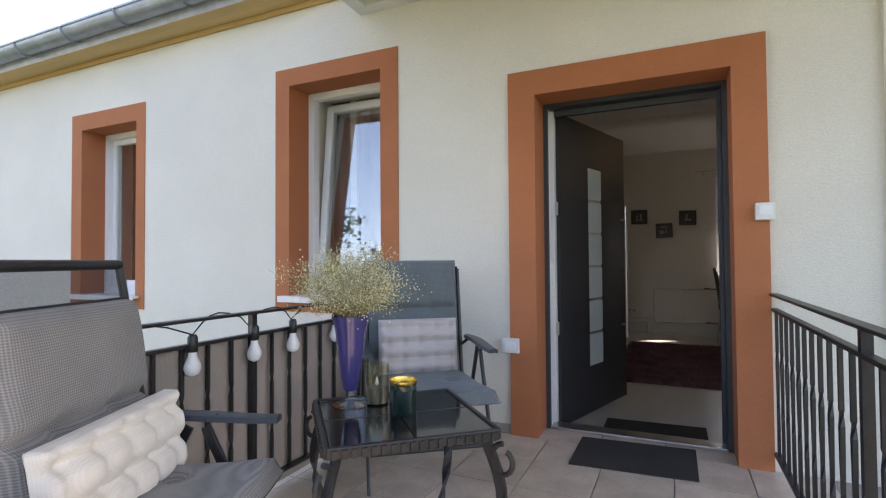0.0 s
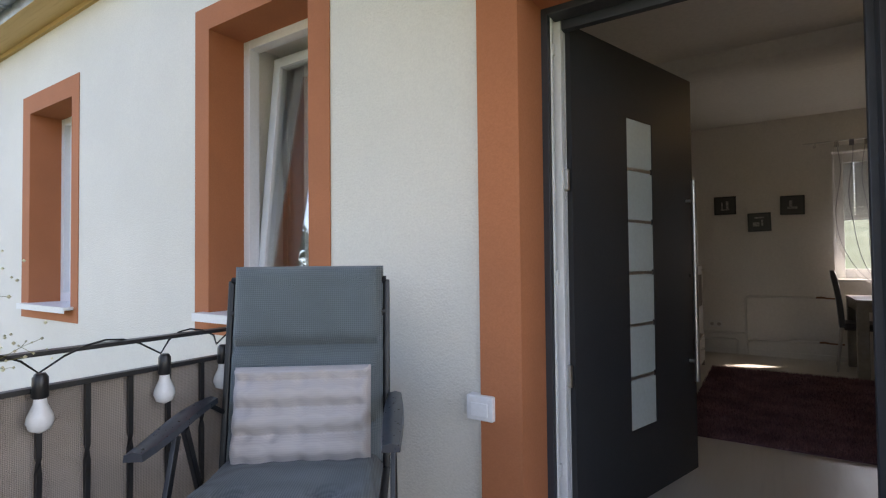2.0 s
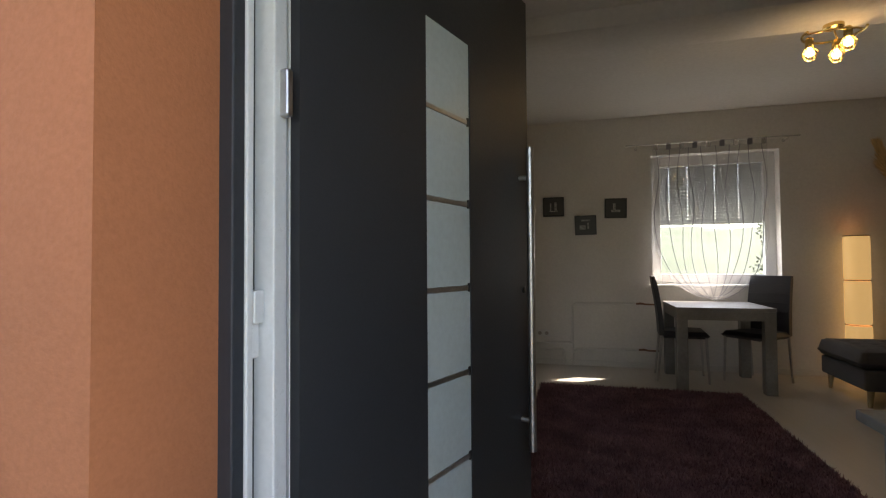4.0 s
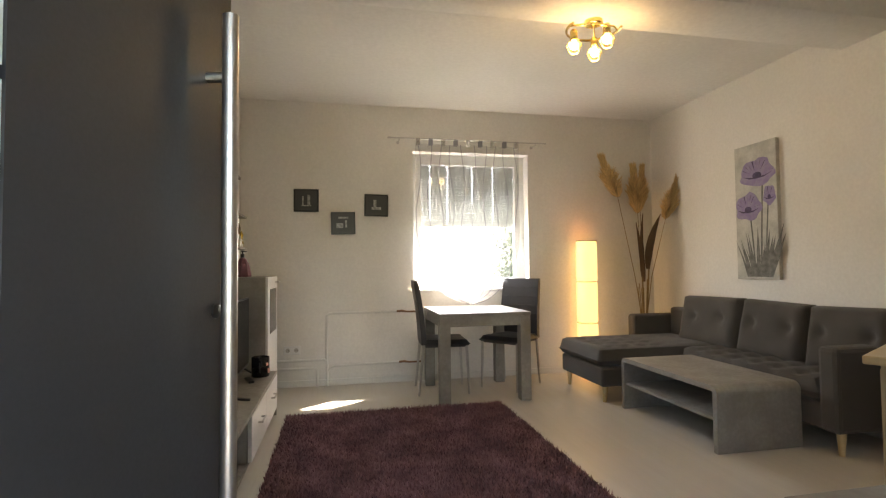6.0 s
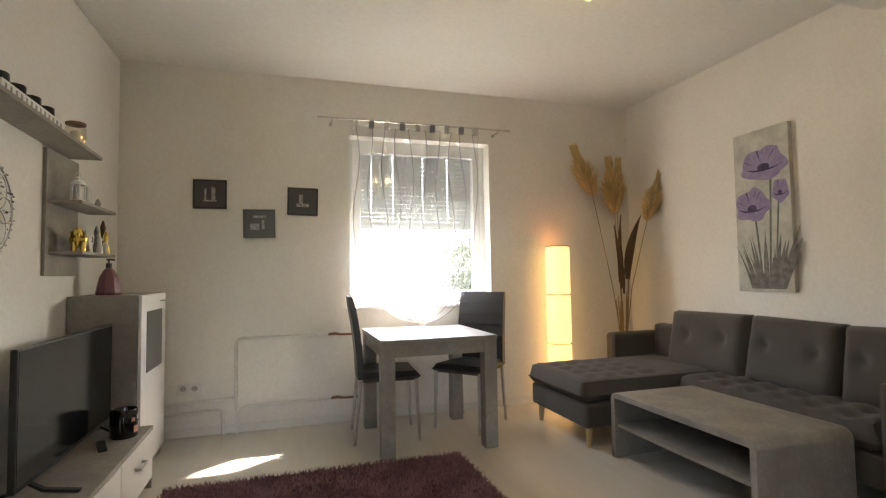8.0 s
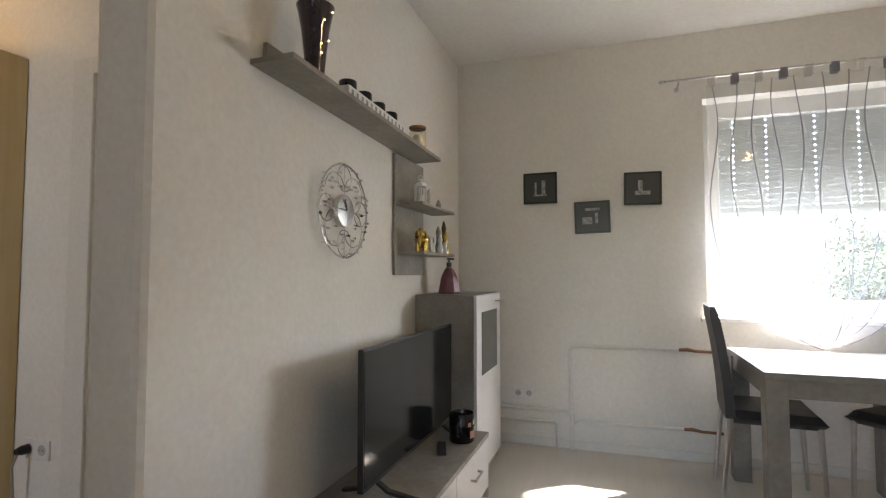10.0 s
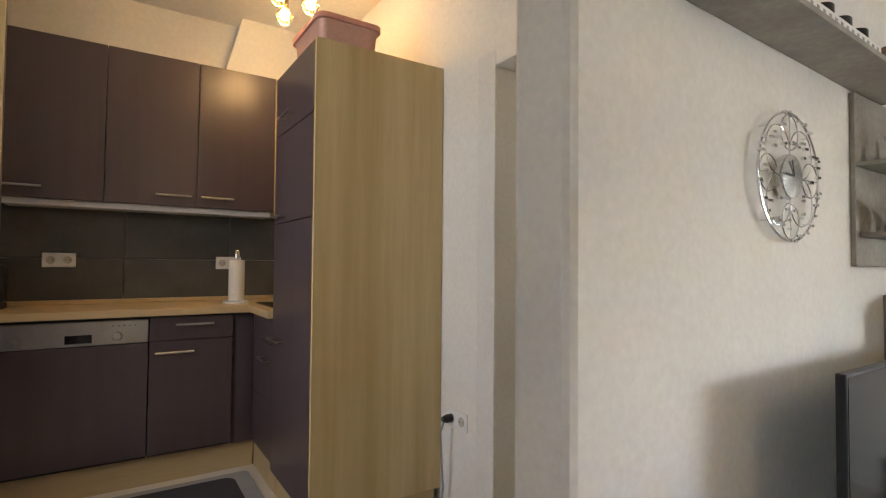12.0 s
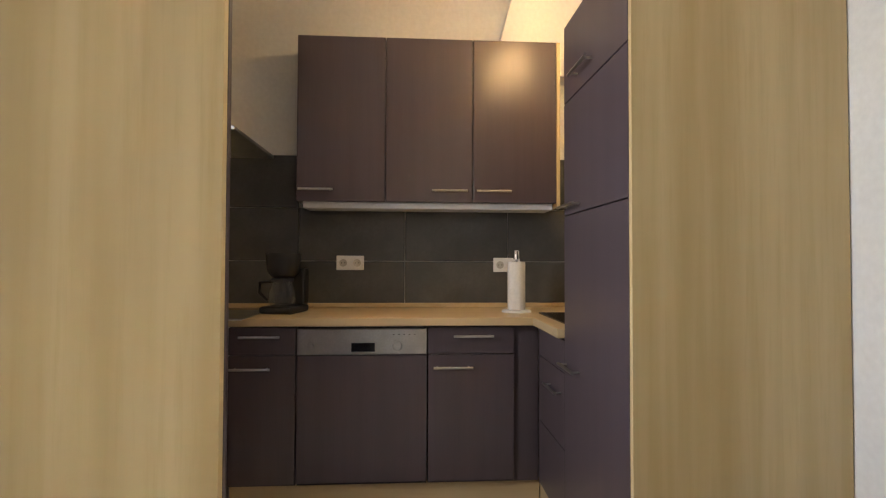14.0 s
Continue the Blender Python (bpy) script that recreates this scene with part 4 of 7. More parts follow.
# kitchen mat
bm = bmesh.new()
def rounded(w, d, r, n=6):
    pts = []
    for cx, cy, a0 in ((w / 2 - r, d / 2 - r, 0), (-w / 2 + r, d / 2 - r, 90), (-w / 2 + r, -d / 2 + r, 180), (w / 2 - r, -d / 2 + r, 270)):
        pts += [(cx + r * math.cos(radians(a0 + 90 * k / n)), cy + r * math.sin(radians(a0 + 90 * k / n))) for k in range(n + 1)]
    return pts


km = thing("kitchen_mat", "dark blue mat with a pale border on the kitchen floor", "mat", Matrix.Translation((-2.68, 5.17, 0)))
slab(bm, rounded(0.62, 1.25, 0.03), 0.0, 0.006)
part("border", bm, MAT_EDGE, km, "pale grey border")
bm = bmesh.new()
slab(bm, rounded(0.50, 1.08, 0.06), 0.0062, 0.011)
part("top", bm, MAT_BLUE, km)


def storage_box():
    b = thing("storage_box", "pale pink plastic storage box on the fridge cupboard", "storage box", Matrix.Translation((-2.35, 6.03, 2.09)))
    bm = bmesh.new()
    rings(bm, [[(x * s, y * s, z) for x, y in rounded(0.40, 0.30, 0.05)] for s, z in ((0.90, 0.0), (0.97, 0.155), (1.0, 0.165))])
    part("tub", bm, PINK_PLASTIC, b, smooth=True)
    bm = bmesh.new()
    rings(bm, [[(x * s, y * s, z) for x, y in rounded(0.42, 0.32, 0.05)] for s, z in ((1.0, 0.166), (1.0, 0.190), (0.9, 0.197))])
    part("lid", bm, PINK_LID, b, "rose pink lid", smooth=True)


storage_box()


def cage_lamp(at, label, bulbs, ring=0.16, drop=0.19):
    """A ceiling lamp: curved brass rails from a base, carrying lit bulbs in wire cages."""
    l = thing("ceiling_lamp", label, "lamp", Matrix.Translation(at))
    bm = bmesh.new()
    lathe(bm, [(0.055, 0.0), (0.055, -0.02), (0.03, -0.03)], n=24)
    part("base", bm, BRASS, l, "brass ceiling base", smooth=True)
    bm = bmesh.new()
    tube(bm, [(ring * math.cos(a), ring * math.sin(a), -0.045) for a in (radians(-20 + 12 * k) for k in range(19))], 0.008, 8)
    tube(bm, [(0.0, 0.0, -0.025), (ring * 0.45, ring * 0.8, -0.045)], 0.006, 8)
    tube(bm, [(-ring, 0.0, -0.045), (-ring * 0.4, -ring * 0.7, -0.07), (ring * 0.5, -ring * 0.6, -0.07), (ring, 0, -0.045)], 0.006, 8)
    part("rail", bm, BRASS, l, "curved brass rail", smooth=True)
    for x, y, z in bulbs:
        bm = bmesh.new()
        lathe(bm, [(0.016, 0.095), (0.022, 0.085), (0.024, 0.035), (0.02, 0.03)], (x, y, z), 16)
        s = part("socket", bm, BRASS, l, "brass bulb holder", smooth=True)
        bm = bmesh.new()
        lathe(bm, [(0.008, 0.035), (0.014, 0.022), (0.024, 0.0), (0.02, -0.016), (0.004, -0.024)], (x, y, z), 16)
        part("bulb", bm, BULB_GLOW, s, "lit warm bulb", smooth=True)
        bm = bmesh.new()
        top, mid, low = 0.035, 0.0, -0.042
        n = 7
        P = [[Vector((x + r * math.cos(2 * math.pi * (k + o) / n), y + r * math.sin(2 * math.pi * (k + o) / n), z + h)) for k in range(n)] for r, h, o in ((0.02, top, 0), (0.046, mid, 0.5), (0.026, low, 0))]
        for k in range(n):
            for a, b in ((P[0][k], P[1][k]), (P[1][k], P[0][(k + 1) % n]), (P[1][k], P[1][(k + 1) % n]), (P[1][k], P[2][k]), (P[2][(k + 1) % n], P[1][k]), (P[2][k], P[2][(k + 1) % n])):
                tube(bm, [a, b], 0.0018, 4)
        part("cage", bm, BRASS, s, "brass wire cage")
    return l


cage_lamp((1.67, 6.32, CEIL - 0.14), "brass ceiling lamp with three caged bulbs", ((-0.13, 0.0, -0.16), (0.04, 0.07, -0.16), (0.04, -0.08, -0.145)))
cage_lamp((-2.59, 5.88, CEIL), "brass ceiling lamp with caged bulbs over the kitchen", ((-0.13, 0.0, -0.24), (0.06, 0.08, -0.24), (0.06, -0.08, -0.24)))
for n, (x, y, z) in enumerate(((1.54, 6.32, 2.43), (1.71, 6.39, 2.43), (1.71, 6.24, 2.445))):
    bulb_light("living_bulb", (x, y, z - 0.02), LIVING_BULB, WARM, 0.03)
for x, y, z in ((-2.72, 5.88, 2.49), (-2.53, 5.96, 2.49), (-2.53, 5.80, 2.49)):
    bulb_light("kitchen_bulb", (x, y, z - 0.02), KITCHEN_BULB, AMBER, 0.03)


# ---- bathroom seen through its doorway ----
structure("door_frame_bathroom", "cream painted bathroom door casing", "door frame", boxes(((-1.71, 6.424, 0), (-1.595, 6.439, 2.04)), ((-1.595, 6.424, 1.97), (-1.101, 6.439, 2.04)), ((-1.6295, 6.4395, 0), (-1.618, 6.57, 1.975))), PIPE_PAINT, bevel=0.004)
structure("floor_bathroom", "pale tiled bathroom floor", "floor", boxes(((-4.0, 6.56, 0.001), (-1.10, NORTH - 0.001, 0.006))), BATH_TILE)
structure("wall_bathroom_north", "pale tiled bathroom wall", "wall", boxes(((-4.0, NORTH - 0.02, 0.006), (-1.101, NORTH - 0.001, CEIL))), BATH_TILE)


def towel_radiator():
    r = thing("towel_radiator", "white ladder towel radiator on the bathroom wall", "radiator")
    x0, x1, y = -3.72, -3.285, NORTH - 0.075
    for x in (x0, x1):
        bm = bmesh.new()
        tube(bm, [(x, y, 0.22), (x, y, 1.55)], 0.016, 10)
        part("upright", bm, PIPE_PAINT, r, smooth=True)
    z = 0.25
    for group in (9, 8, 7, 6):
        for k in range(group):
            bm = bmesh.new()
            tube(bm, [(x0, y - 0.016, z), (x1, y - 0.016, z)], 0.009, 8)
            part("rail", bm, PIPE_PAINT, r, smooth=True)
            z += 0.038
        z += 0.045
    for x in (x0, x1):
        for zz in (0.4, 1.4):
            bm = bmesh.new()
            tube(bm, [(x, y, zz), (x, NORTH - 0.02, zz)], 0.008, 6)
            part("wall_bracket", bm, PIPE_PAINT, r)
    bm = bmesh.new()
    tube(bm, [(x0 + 0.05, y, 0.22), (x0 + 0.05, y, 0.16), (x0 + 0.05, NORTH - 0.02, 0.16)], 0.011, 8)
    part("valve", bm, BRASS, r, "brass valve", smooth=True)


towel_radiator()


bm = bmesh.new()
slab(bm, rounded(0.75, 0.5, 0.02), 0.0062, 0.016, Matrix.Translation((-2.30, 7.50, 0)))
tagged(part("bath_mat", bm, RUBBER_MAT, bevel=0.002), "black bath mat on pale tiles", "mat")
for x, y in ((-2.4, 7.3), (-3.66, 8.38)):
    d = thing("downlight", "lit recessed downlight in the bathroom ceiling", "lamp", Matrix.Translation((x, y, CEIL)))
    bm = bmesh.new()
    lathe(bm, [(0.045, -0.001), (0.045, -0.006), (0.035, -0.008)], n=20)
    part("ring", bm, CHROME, d, smooth=True)
    bm = bmesh.new()
    lathe(bm, [(0.034, -0.0082), (0.030, -0.011)], n=20)
    part("lens", bm, SPOT_GLOW, d, smooth=True)
bulb_light("bathroom_light", (-2.5, 7.4, CEIL - 0.06), BATH_BULB, (1.0, 0.86, 0.64), 0.05)

# plug and cable beside the fridge cupboard
c = thing("power_cable", "grey cable with a black plug hanging from the hall socket", "cable")
bm = bmesh.new()
lathe(bm, [(0.019, 0), (0.019, 0.025), (0.012, 0.045)], n=14, m=Matrix.Translation((-1.90, 6.428, 0.475)) @ Matrix.Rotation(math.pi / 2, 4, "X"))
part("plug", bm, BLACK_PLASTIC, c, smooth=True)
bm = bmesh.new()
tube(bm, [(-1.90, 6.39, 0.465), (-1.905, 6.375, 0.42), (-1.91, 6.385, 0.3), (-1.92, 6.40, 0.16), (-1.955, 6.41, 0.06), (-1.995, 6.42, 0.012)], 0.0045, 8)
part("lead", bm, GREY_CABLE, c, smooth=True)


# ---- living room ----
def dining_table():
    t = thing("dining_table", "small concrete-look dining table under the window", "table")
    x0, x1, y0, y1, top = 0.96, 1.745, 7.605, 8.40, 0.738
    piece("tabletop", CONCRETE, t, (x0, y0, top - 0.03), (x1, y1, top), bevel=0.002)
    for lo, hi in (((x0 + 0.09, y0 + 0.012, top - 0.11), (x1 - 0.09, y0 + 0.03, top - 0.031)), ((x0 + 0.09, y1 - 0.03, top - 0.11), (x1 - 0.09, y1 - 0.012, top - 0.031)),
                   ((x0 + 0.012, y0 + 0.09, top - 0.11), (x0 + 0.03, y1 - 0.09, top - 0.031)), ((x1 - 0.03, y0 + 0.09, top - 0.11), (x1 - 0.012, y1 - 0.09, top - 0.031))):
        piece("apron", CONCRETE, t, lo, hi)
    w = 0.088
    for x in (x0 + 0.004, x1 - w - 0.004):
        for y in (y0 + 0.004, y1 - w - 0.004):
            piece("leg", CONCRETE, t, (x, y, 0), (x + w, y + w, top - 0.031), bevel=0.002)


dining_table()


def dining_chair(label):
    """Seat faces +x; origin on the floor under the seat's middle."""
    c = thing("dining_chair", label, "chair", group="dining chairs")
    bm = bmesh.new()
    pad(bm, 0.42, 0.42, 0.035, n=(14, 14), edge=0.04, m=Matrix.Translation((0.0, 0, 0.445)), back=0.9)
    part("seat", bm, DARK_LEATHER, c, smooth=True)
    bm = bmesh.new()
    loops = []
    for k in range(10):
        v = k / 9
        z = 0.44 + 0.56 * v
        x = -0.20 - 0.02 * v - 0.05 * v * v
        t = 0.022 if k < 9 else 0.014
        w = 0.205 - 0.012 * v
        loops.append([(x - t, -w, z), (x + t, -w, z), (x + t + 0.006, 0, z), (x + t, w, z), (x - t, w, z), (x - t - 0.006, 0, z)])
    rings(bm, loops)
    b = part("backrest", bm, DARK_LEATHER, c, smooth=True)
    for k in range(4):
        bm = bmesh.new()
        z = 0.66 + 0.085 * k
        v = (z - 0.44) / 0.56
        x = -0.20 - 0.02 * v - 0.05 * v * v + 0.026
        tube(bm, [(x - 0.003, -0.19, z), (x + 0.004, 0, z), (x - 0.003, 0.19, z)], 0.003, 5)
        part("seam", bm, BLACK_PLASTIC, b)
    for x, y, dx in ((0.18, 0.18, 0.02), (0.18, -0.18, 0.02), (-0.2, 0.185, -0.045), (-0.2, -0.185, -0.045)):
        bm = bmesh.new()
        tube(bm, [(x, y, 0.44), (x + dx, y * 1.03, 0.0)], [0.014, 0.010], 10)
        part("leg", bm, STEEL, c, "slim steel leg", smooth=True)
    return c


ch = dining_chair("dark faux leather dining chair with ribbed backrest")
ch.matrix_basis = Matrix.Translation((1.10, 8.13, 0)) @ Matrix.Rotation(radians(-4), 4, "Z")
copy_thing(ch, Matrix.Translation((1.735, 8.145, 0)) @ Matrix.Rotation(radians(222), 4, "Z"))


def window_curtain():
    c = thing("sheer_curtain", "white sheer curtain with wavy grey lines, knotted below", "curtain")
    x0, x1, y = 0.895, 1.97, NORTH - 0.125
    top, bend, n, rows = 2.335, 1.46, 90, 30
    loops = []
    for j in range(rows + 1):
        k = j / rows
        v = k * 1.14
        if v < 0.64:
            z, half = top + (bend - top) * v / 0.64, 1.0
        else:
            q = min(0.985, (v - 0.64) / 0.5)
            z, half = bend - 0.70 * math.sin(q * math.pi / 2), math.cos(q * math.pi / 2)
        row = []
        for i in range(n + 1):
            u = i / n
            mid = (x0 + x1) / 2 + 0.02 * (1 - half)
            x = mid + (u - 0.5) * (x1 - x0) * half
            fold = 0.014 + 0.035 * (1 - half)
            row.append((x, y + fold * math.sin(u * 46 + 1.5 * math.sin(k * 4 + u * 9)), z + 0.02 * (1 - half) * math.sin(u * 17)))
        loops.append(row)
    bm = bmesh.new()
    rings(bm, loops, False, False)
    cloth = part("cloth", bm, SHEER, c, smooth=True)
    for k in range(10):
        u0 = 0.03 + 0.104 * k
        bm = bmesh.new()
        line = []
        for j in range(0, rows + 1):
            kk = j / rows
            u = u0 + 0.022 * math.sin(kk * 10 + k * 1.3)
            i = min(n - 1, max(0, int(u * n)))
            p = Vector(loops[j][i]).lerp(Vector(loops[j][i + 1]), u * n - i)
            line.append(p + Vector((0, -0.006, 0)))
        flat_bar(bm, line, 0.006, 0.001)
        part("grey_line", bm, SHEER_LINE, cloth)
    for k in range(9):
        x = x0 + 0.03 + k * (x1 - x0 - 0.06) / 8
        bm = bmesh.new()
        tube(bm, [(x, y - 0.0, 2.335), (x, y - 0.018, 2.36), (x, y, 2.392), (x, y + 0.018, 2.36), (x, y, 2.335)], 0.001, 4)
        box(bm, (x - 0.02, y - 0.016, 2.325), (x + 0.02, y - 0.014, 2.388))
        box(bm, (x - 0.02, y + 0.014, 2.325), (x + 0.02, y + 0.016, 2.388))
        part("tab", bm, SHEER_LINE if k % 2 else SHEER, c, "hanging loop")


window_curtain()


def curtain_rod():
    r = thing("curtain_rod", "thin steel curtain rod with finials above the window", "curtain rod")
    y, z = NORTH - 0.125, 2.385
    bm = bmesh.new()
    tube(bm, [(0.66, y, z), (2.23, y, z)], 0.007, 8)
    part("rod", bm, STEEL, r, smooth=True)
    for x, s in ((0.66, -1), (2.23, 1)):
        bm = bmesh.new()
        lathe(bm, [(0.007, 0), (0.013, 0.004), (0.006, 0.012), (0.012, 0.022), (0.004, 0.036)], n=12, m=Matrix.Translation((x, y, z)) @ Matrix.Rotation(s * math.pi / 2, 4, "Y"))
        part("finial", bm, STEEL, r, smooth=True)
    for x in (0.74, 2.15):
        bm = bmesh.new()
        tube(bm, [(x, y, z), (x, y, z - 0.018), (x, NORTH - 0.001, z - 0.018)], 0.005, 6)
        lathe(bm, [(0.016, 0), (0.016, 0.006)], n=12, m=Matrix.Translation((x, NORTH - 0.0005, z - 0.018)) @ Matrix.Rotation(math.pi / 2, 4, "X"))
        part("bracket", bm, STEEL, r)


curtain_rod()


def heating_pipes():
    y = NORTH - 0.022
    p = thing("heating_pipes", "white painted heating pipes along the wall with bare ends", "pipe", kind="structure")
    for pts in ([(0.045, y, 0.25), (0.045, y, 0.66), (0.065, y, 0.682), (0.09, y, 0.688), (0.715, y, 0.69)],
                [(-0.74, y, 0.245), (0.02, y, 0.25), (0.045, y, 0.24), (0.05, y, 0.2), (0.05, y, 0.0)],
                [(-0.74, y - 0.004, 0.172), (-0.07, y - 0.004, 0.174), (-0.045, y - 0.004, 0.16), (-0.04, y - 0.004, 0.0)],
                [(0.05, y, 0.14), (0.08, y, 0.17), (0.12, y, 0.185), (0.735, y, 0.196)]):
        bm = bmesh.new()
        tube(bm, pts, 0.0125, 10)
        part("pipe", bm, PIPE_PAINT, p, smooth=True)
    for x0, z in ((0.715, 0.69), (0.735, 0.196)):
        bm = bmesh.new()
        tube(bm, [(x0, y, z), (x0 + 0.05, y, z + 0.004), (x0 + 0.1, y - 0.004, z - 0.004), (x0 + 0.22, y, z - 0.006)], [0.010, 0.012, 0.009, 0.009], 8)
        part("bare_end", bm, COPPER, p, "bare brown pipe end", smooth=True)


heating_pipes()


def small_picture(x0, z1, shapes, w=0.232, h=0.217, wall="y", tilt=0.0):
    p = thing("small_picture", "small square black and white photo canvas", "picture", Matrix.Translation((x0, NORTH - 0.001, z1)) @ Matrix.Rotation(radians(tilt), 4, "Y"), group="three photo canvases")
    piece("canvas", PHOTO_BLACK, p, (0, -0.022, -h), (w, 0, 0), bevel=0.002)
    for k, (a, b, c, d, m) in enumerate(shapes):
        piece("motif", m, p, (a * w, -0.0235 - 0.001 * k, -h * (1 - b)), (c * w, -0.0221 - 0.001 * k, -h * (1 - d)), "grey printed shape")


G, D = PHOTO_GREY, surface("photo_dark", (0.05, 0.05, 0.05), 0.4)
small_picture(-0.26, 1.879, ((0.06, 0.06, 0.94, 0.94, D), (0.34, 0.3, 0.40, 0.68, G), (0.55, 0.3, 0.66, 0.74, G), (0.30, 0.24, 0.70, 0.29, G)))
small_picture(0.085, 1.661, ((0.06, 0.06, 0.94, 0.94, D), (0.22, 0.28, 0.5, 0.5, G), (0.58, 0.3, 0.66, 0.62, G), (0.3, 0.7, 0.72, 0.78, G)), tilt=-1.0)
small_picture(0.409, 1.843, ((0.06, 0.06, 0.94, 0.94, D), (0.3, 0.3, 0.7, 0.42, G), (0.38, 0.42, 0.5, 0.74, G)), tilt=1.0)


def floor_lamp():
    l = thing("floor_lamp", "lit cylindrical paper floor lamp glowing warm", "floor lamp", Matrix.Translation((2.69, 8.43, 0)))
    bm = bmesh.new()
    lathe(bm, [(0.135, 0), (0.14, 0.012), (0.03, 0.02), (0.012, 0.03), (0.012, 0.08)], n=28)
    part("foot", bm, STEEL, l, "steel foot", smooth=True)
    seg = (0.06, 0.53, 0.953, 1.378)
    for a, b in zip(seg, seg[1:]):
        bm = bmesh.new()
        lathe(bm, [(0.100, a + 0.006), (0.105, a + 0.03), (0.105, b - 0.03), (0.100, b - 0.006)], n=32, cap=False)
        part("shade", bm, LAMP_PAPER, l, "glowing cream shade", smooth=True)
    for z in seg:
        bm = bmesh.new()
        tube(bm, [(0.102 * math.cos(a), 0.102 * math.sin(a), z) for a in (2 * math.pi * k / 32 for k in range(33))], 0.004, 6)
        part("ring", bm, surface("lamp_ring", (0.25, 0.16, 0.06), 0.7) if z == seg[0] else REED, l)
    bm = bmesh.new()
    tube(bm, [(0.12, -0.02, 0.015), (0.3, -0.1, 0.006), (0.55, 0.02, 0.006), (0.5, 0.12, 0.1), (0.42, 0.14, 0.3)], 0.004, 6)
    part("cord", bm, UPVC, l, "white cord")


floor_lamp()


def plume(bm, base, tip, r, n, seed):
    rnd = random.Random(seed)
    base, tip = Vector(base), Vector(tip)
    axis = tip - base
    for _ in range(n):
        k = rnd.random()
        a = rnd.uniform(0, 2 * math.pi)
        rad = r * math.sin(min(1, k * 1.2 + 0.12) * math.pi * 0.88) * rnd.uniform(0.25, 1.0)
        p = base + axis * k + Vector((math.cos(a) * rad, math.sin(a) * rad, rnd.uniform(-0.01, 0.01)))
        root = base + axis * max(0, k - 0.12)
        side = (p - root).cross(Vector((rnd.uniform(-1, 1), rnd.uniform(-1, 1), 0.2))).normalized() * 0.003
        q = p + (p - root) * 0.5 + Vector((0, 0, 0.02))
        v = [bm.verts.new(c) for c in (root + side, root - side, p - side, q, p + side)]
        bm.faces.new(v)


def pampas():
    p = thing("pampas_grass", "dried pampas grass and reeds in a tall floor vase", "dried plant", Matrix.Translation((3.26, 8.30, 0)))
    bm = bmesh.new()
    lathe(bm, [(0.09, 0), (0.11, 0.05), (0.10, 0.35), (0.06, 0.48), (0.075, 0.52)], n=24)
    part("vase", bm, WHITE_CERAMIC, p, "pale floor vase", smooth=True)
    plumes = (((-0.24, 0.06, 1.84), (-0.41, 0.08, 2.26), 0.075), ((0.0, 0.08, 1.68), (-0.03, 0.10, 2.17), 0.07), ((0.07, 0.14, 1.72), (0.11, 0.15, 2.18), 0.055), ((0.19, -0.12, 1.60), (0.32, -0.16, 2.02), 0.065))
    bm = bmesh.new()
    for base, tip, r in plumes:
        tube(bm, [(0.01 * base[0], 0, 0.4), (base[0] * 0.35, base[1] * 0.35, 1.0), base], [0.005, 0.004, 0.003], 5)
    rnd = random.Random(4)
    for _ in range(9):
        a, l = rnd.uniform(0, 6.28), rnd.uniform(0.85, 1.15)
        tube(bm, [(0.02 * math.cos(a), 0.02 * math.sin(a), 0.42), (0.06 * math.cos(a), 0.05 * math.sin(a), l)], [0.006, 0.004], 5)
    part("stems", bm, REED, p, "straw coloured stems", smooth=True)
    for k, (base, tip, r) in enumerate(plumes):
        bm = bmesh.new()
        plume(bm, base, tip, r * 1.2, 1700, k)
        part("plume", bm, PAMPAS, p, "fluffy cream plume")
    for k, (x, y, z0, z1, lean, wide) in enumerate(((-0.04, -0.04, 1.0, 1.56, -0.06, 0.020), (-0.01, 0.02, 1.05, 1.66, 0.03, 0.020), (0.02, -0.05, 1.08, 1.65, 0.16, 0.045), (-0.02, -0.02, 1.0, 1.5, -0.01, 0.024), (-0.03, -0.06, 0.95, 1.42, -0.05, 0.018))):
        bm = bmesh.new()
        rows = []
        for j in range(8):
            v = j / 7
            w = wide * math.sin(math.pi * min(1, 0.15 + v * 0.85)) + 0.002
            c = Vector((x + lean * v * v, y, z0 + (z1 - z0) * v))
            rows.append([c + Vector((-w, 0, 0)), c + Vector((0, -0.012, 0)), c + Vector((w, 0, 0))])
        rings(bm, rows, False, False)
        part("reed_leaf", bm, REED_DARK, p, "dark brown reed head")


pampas()


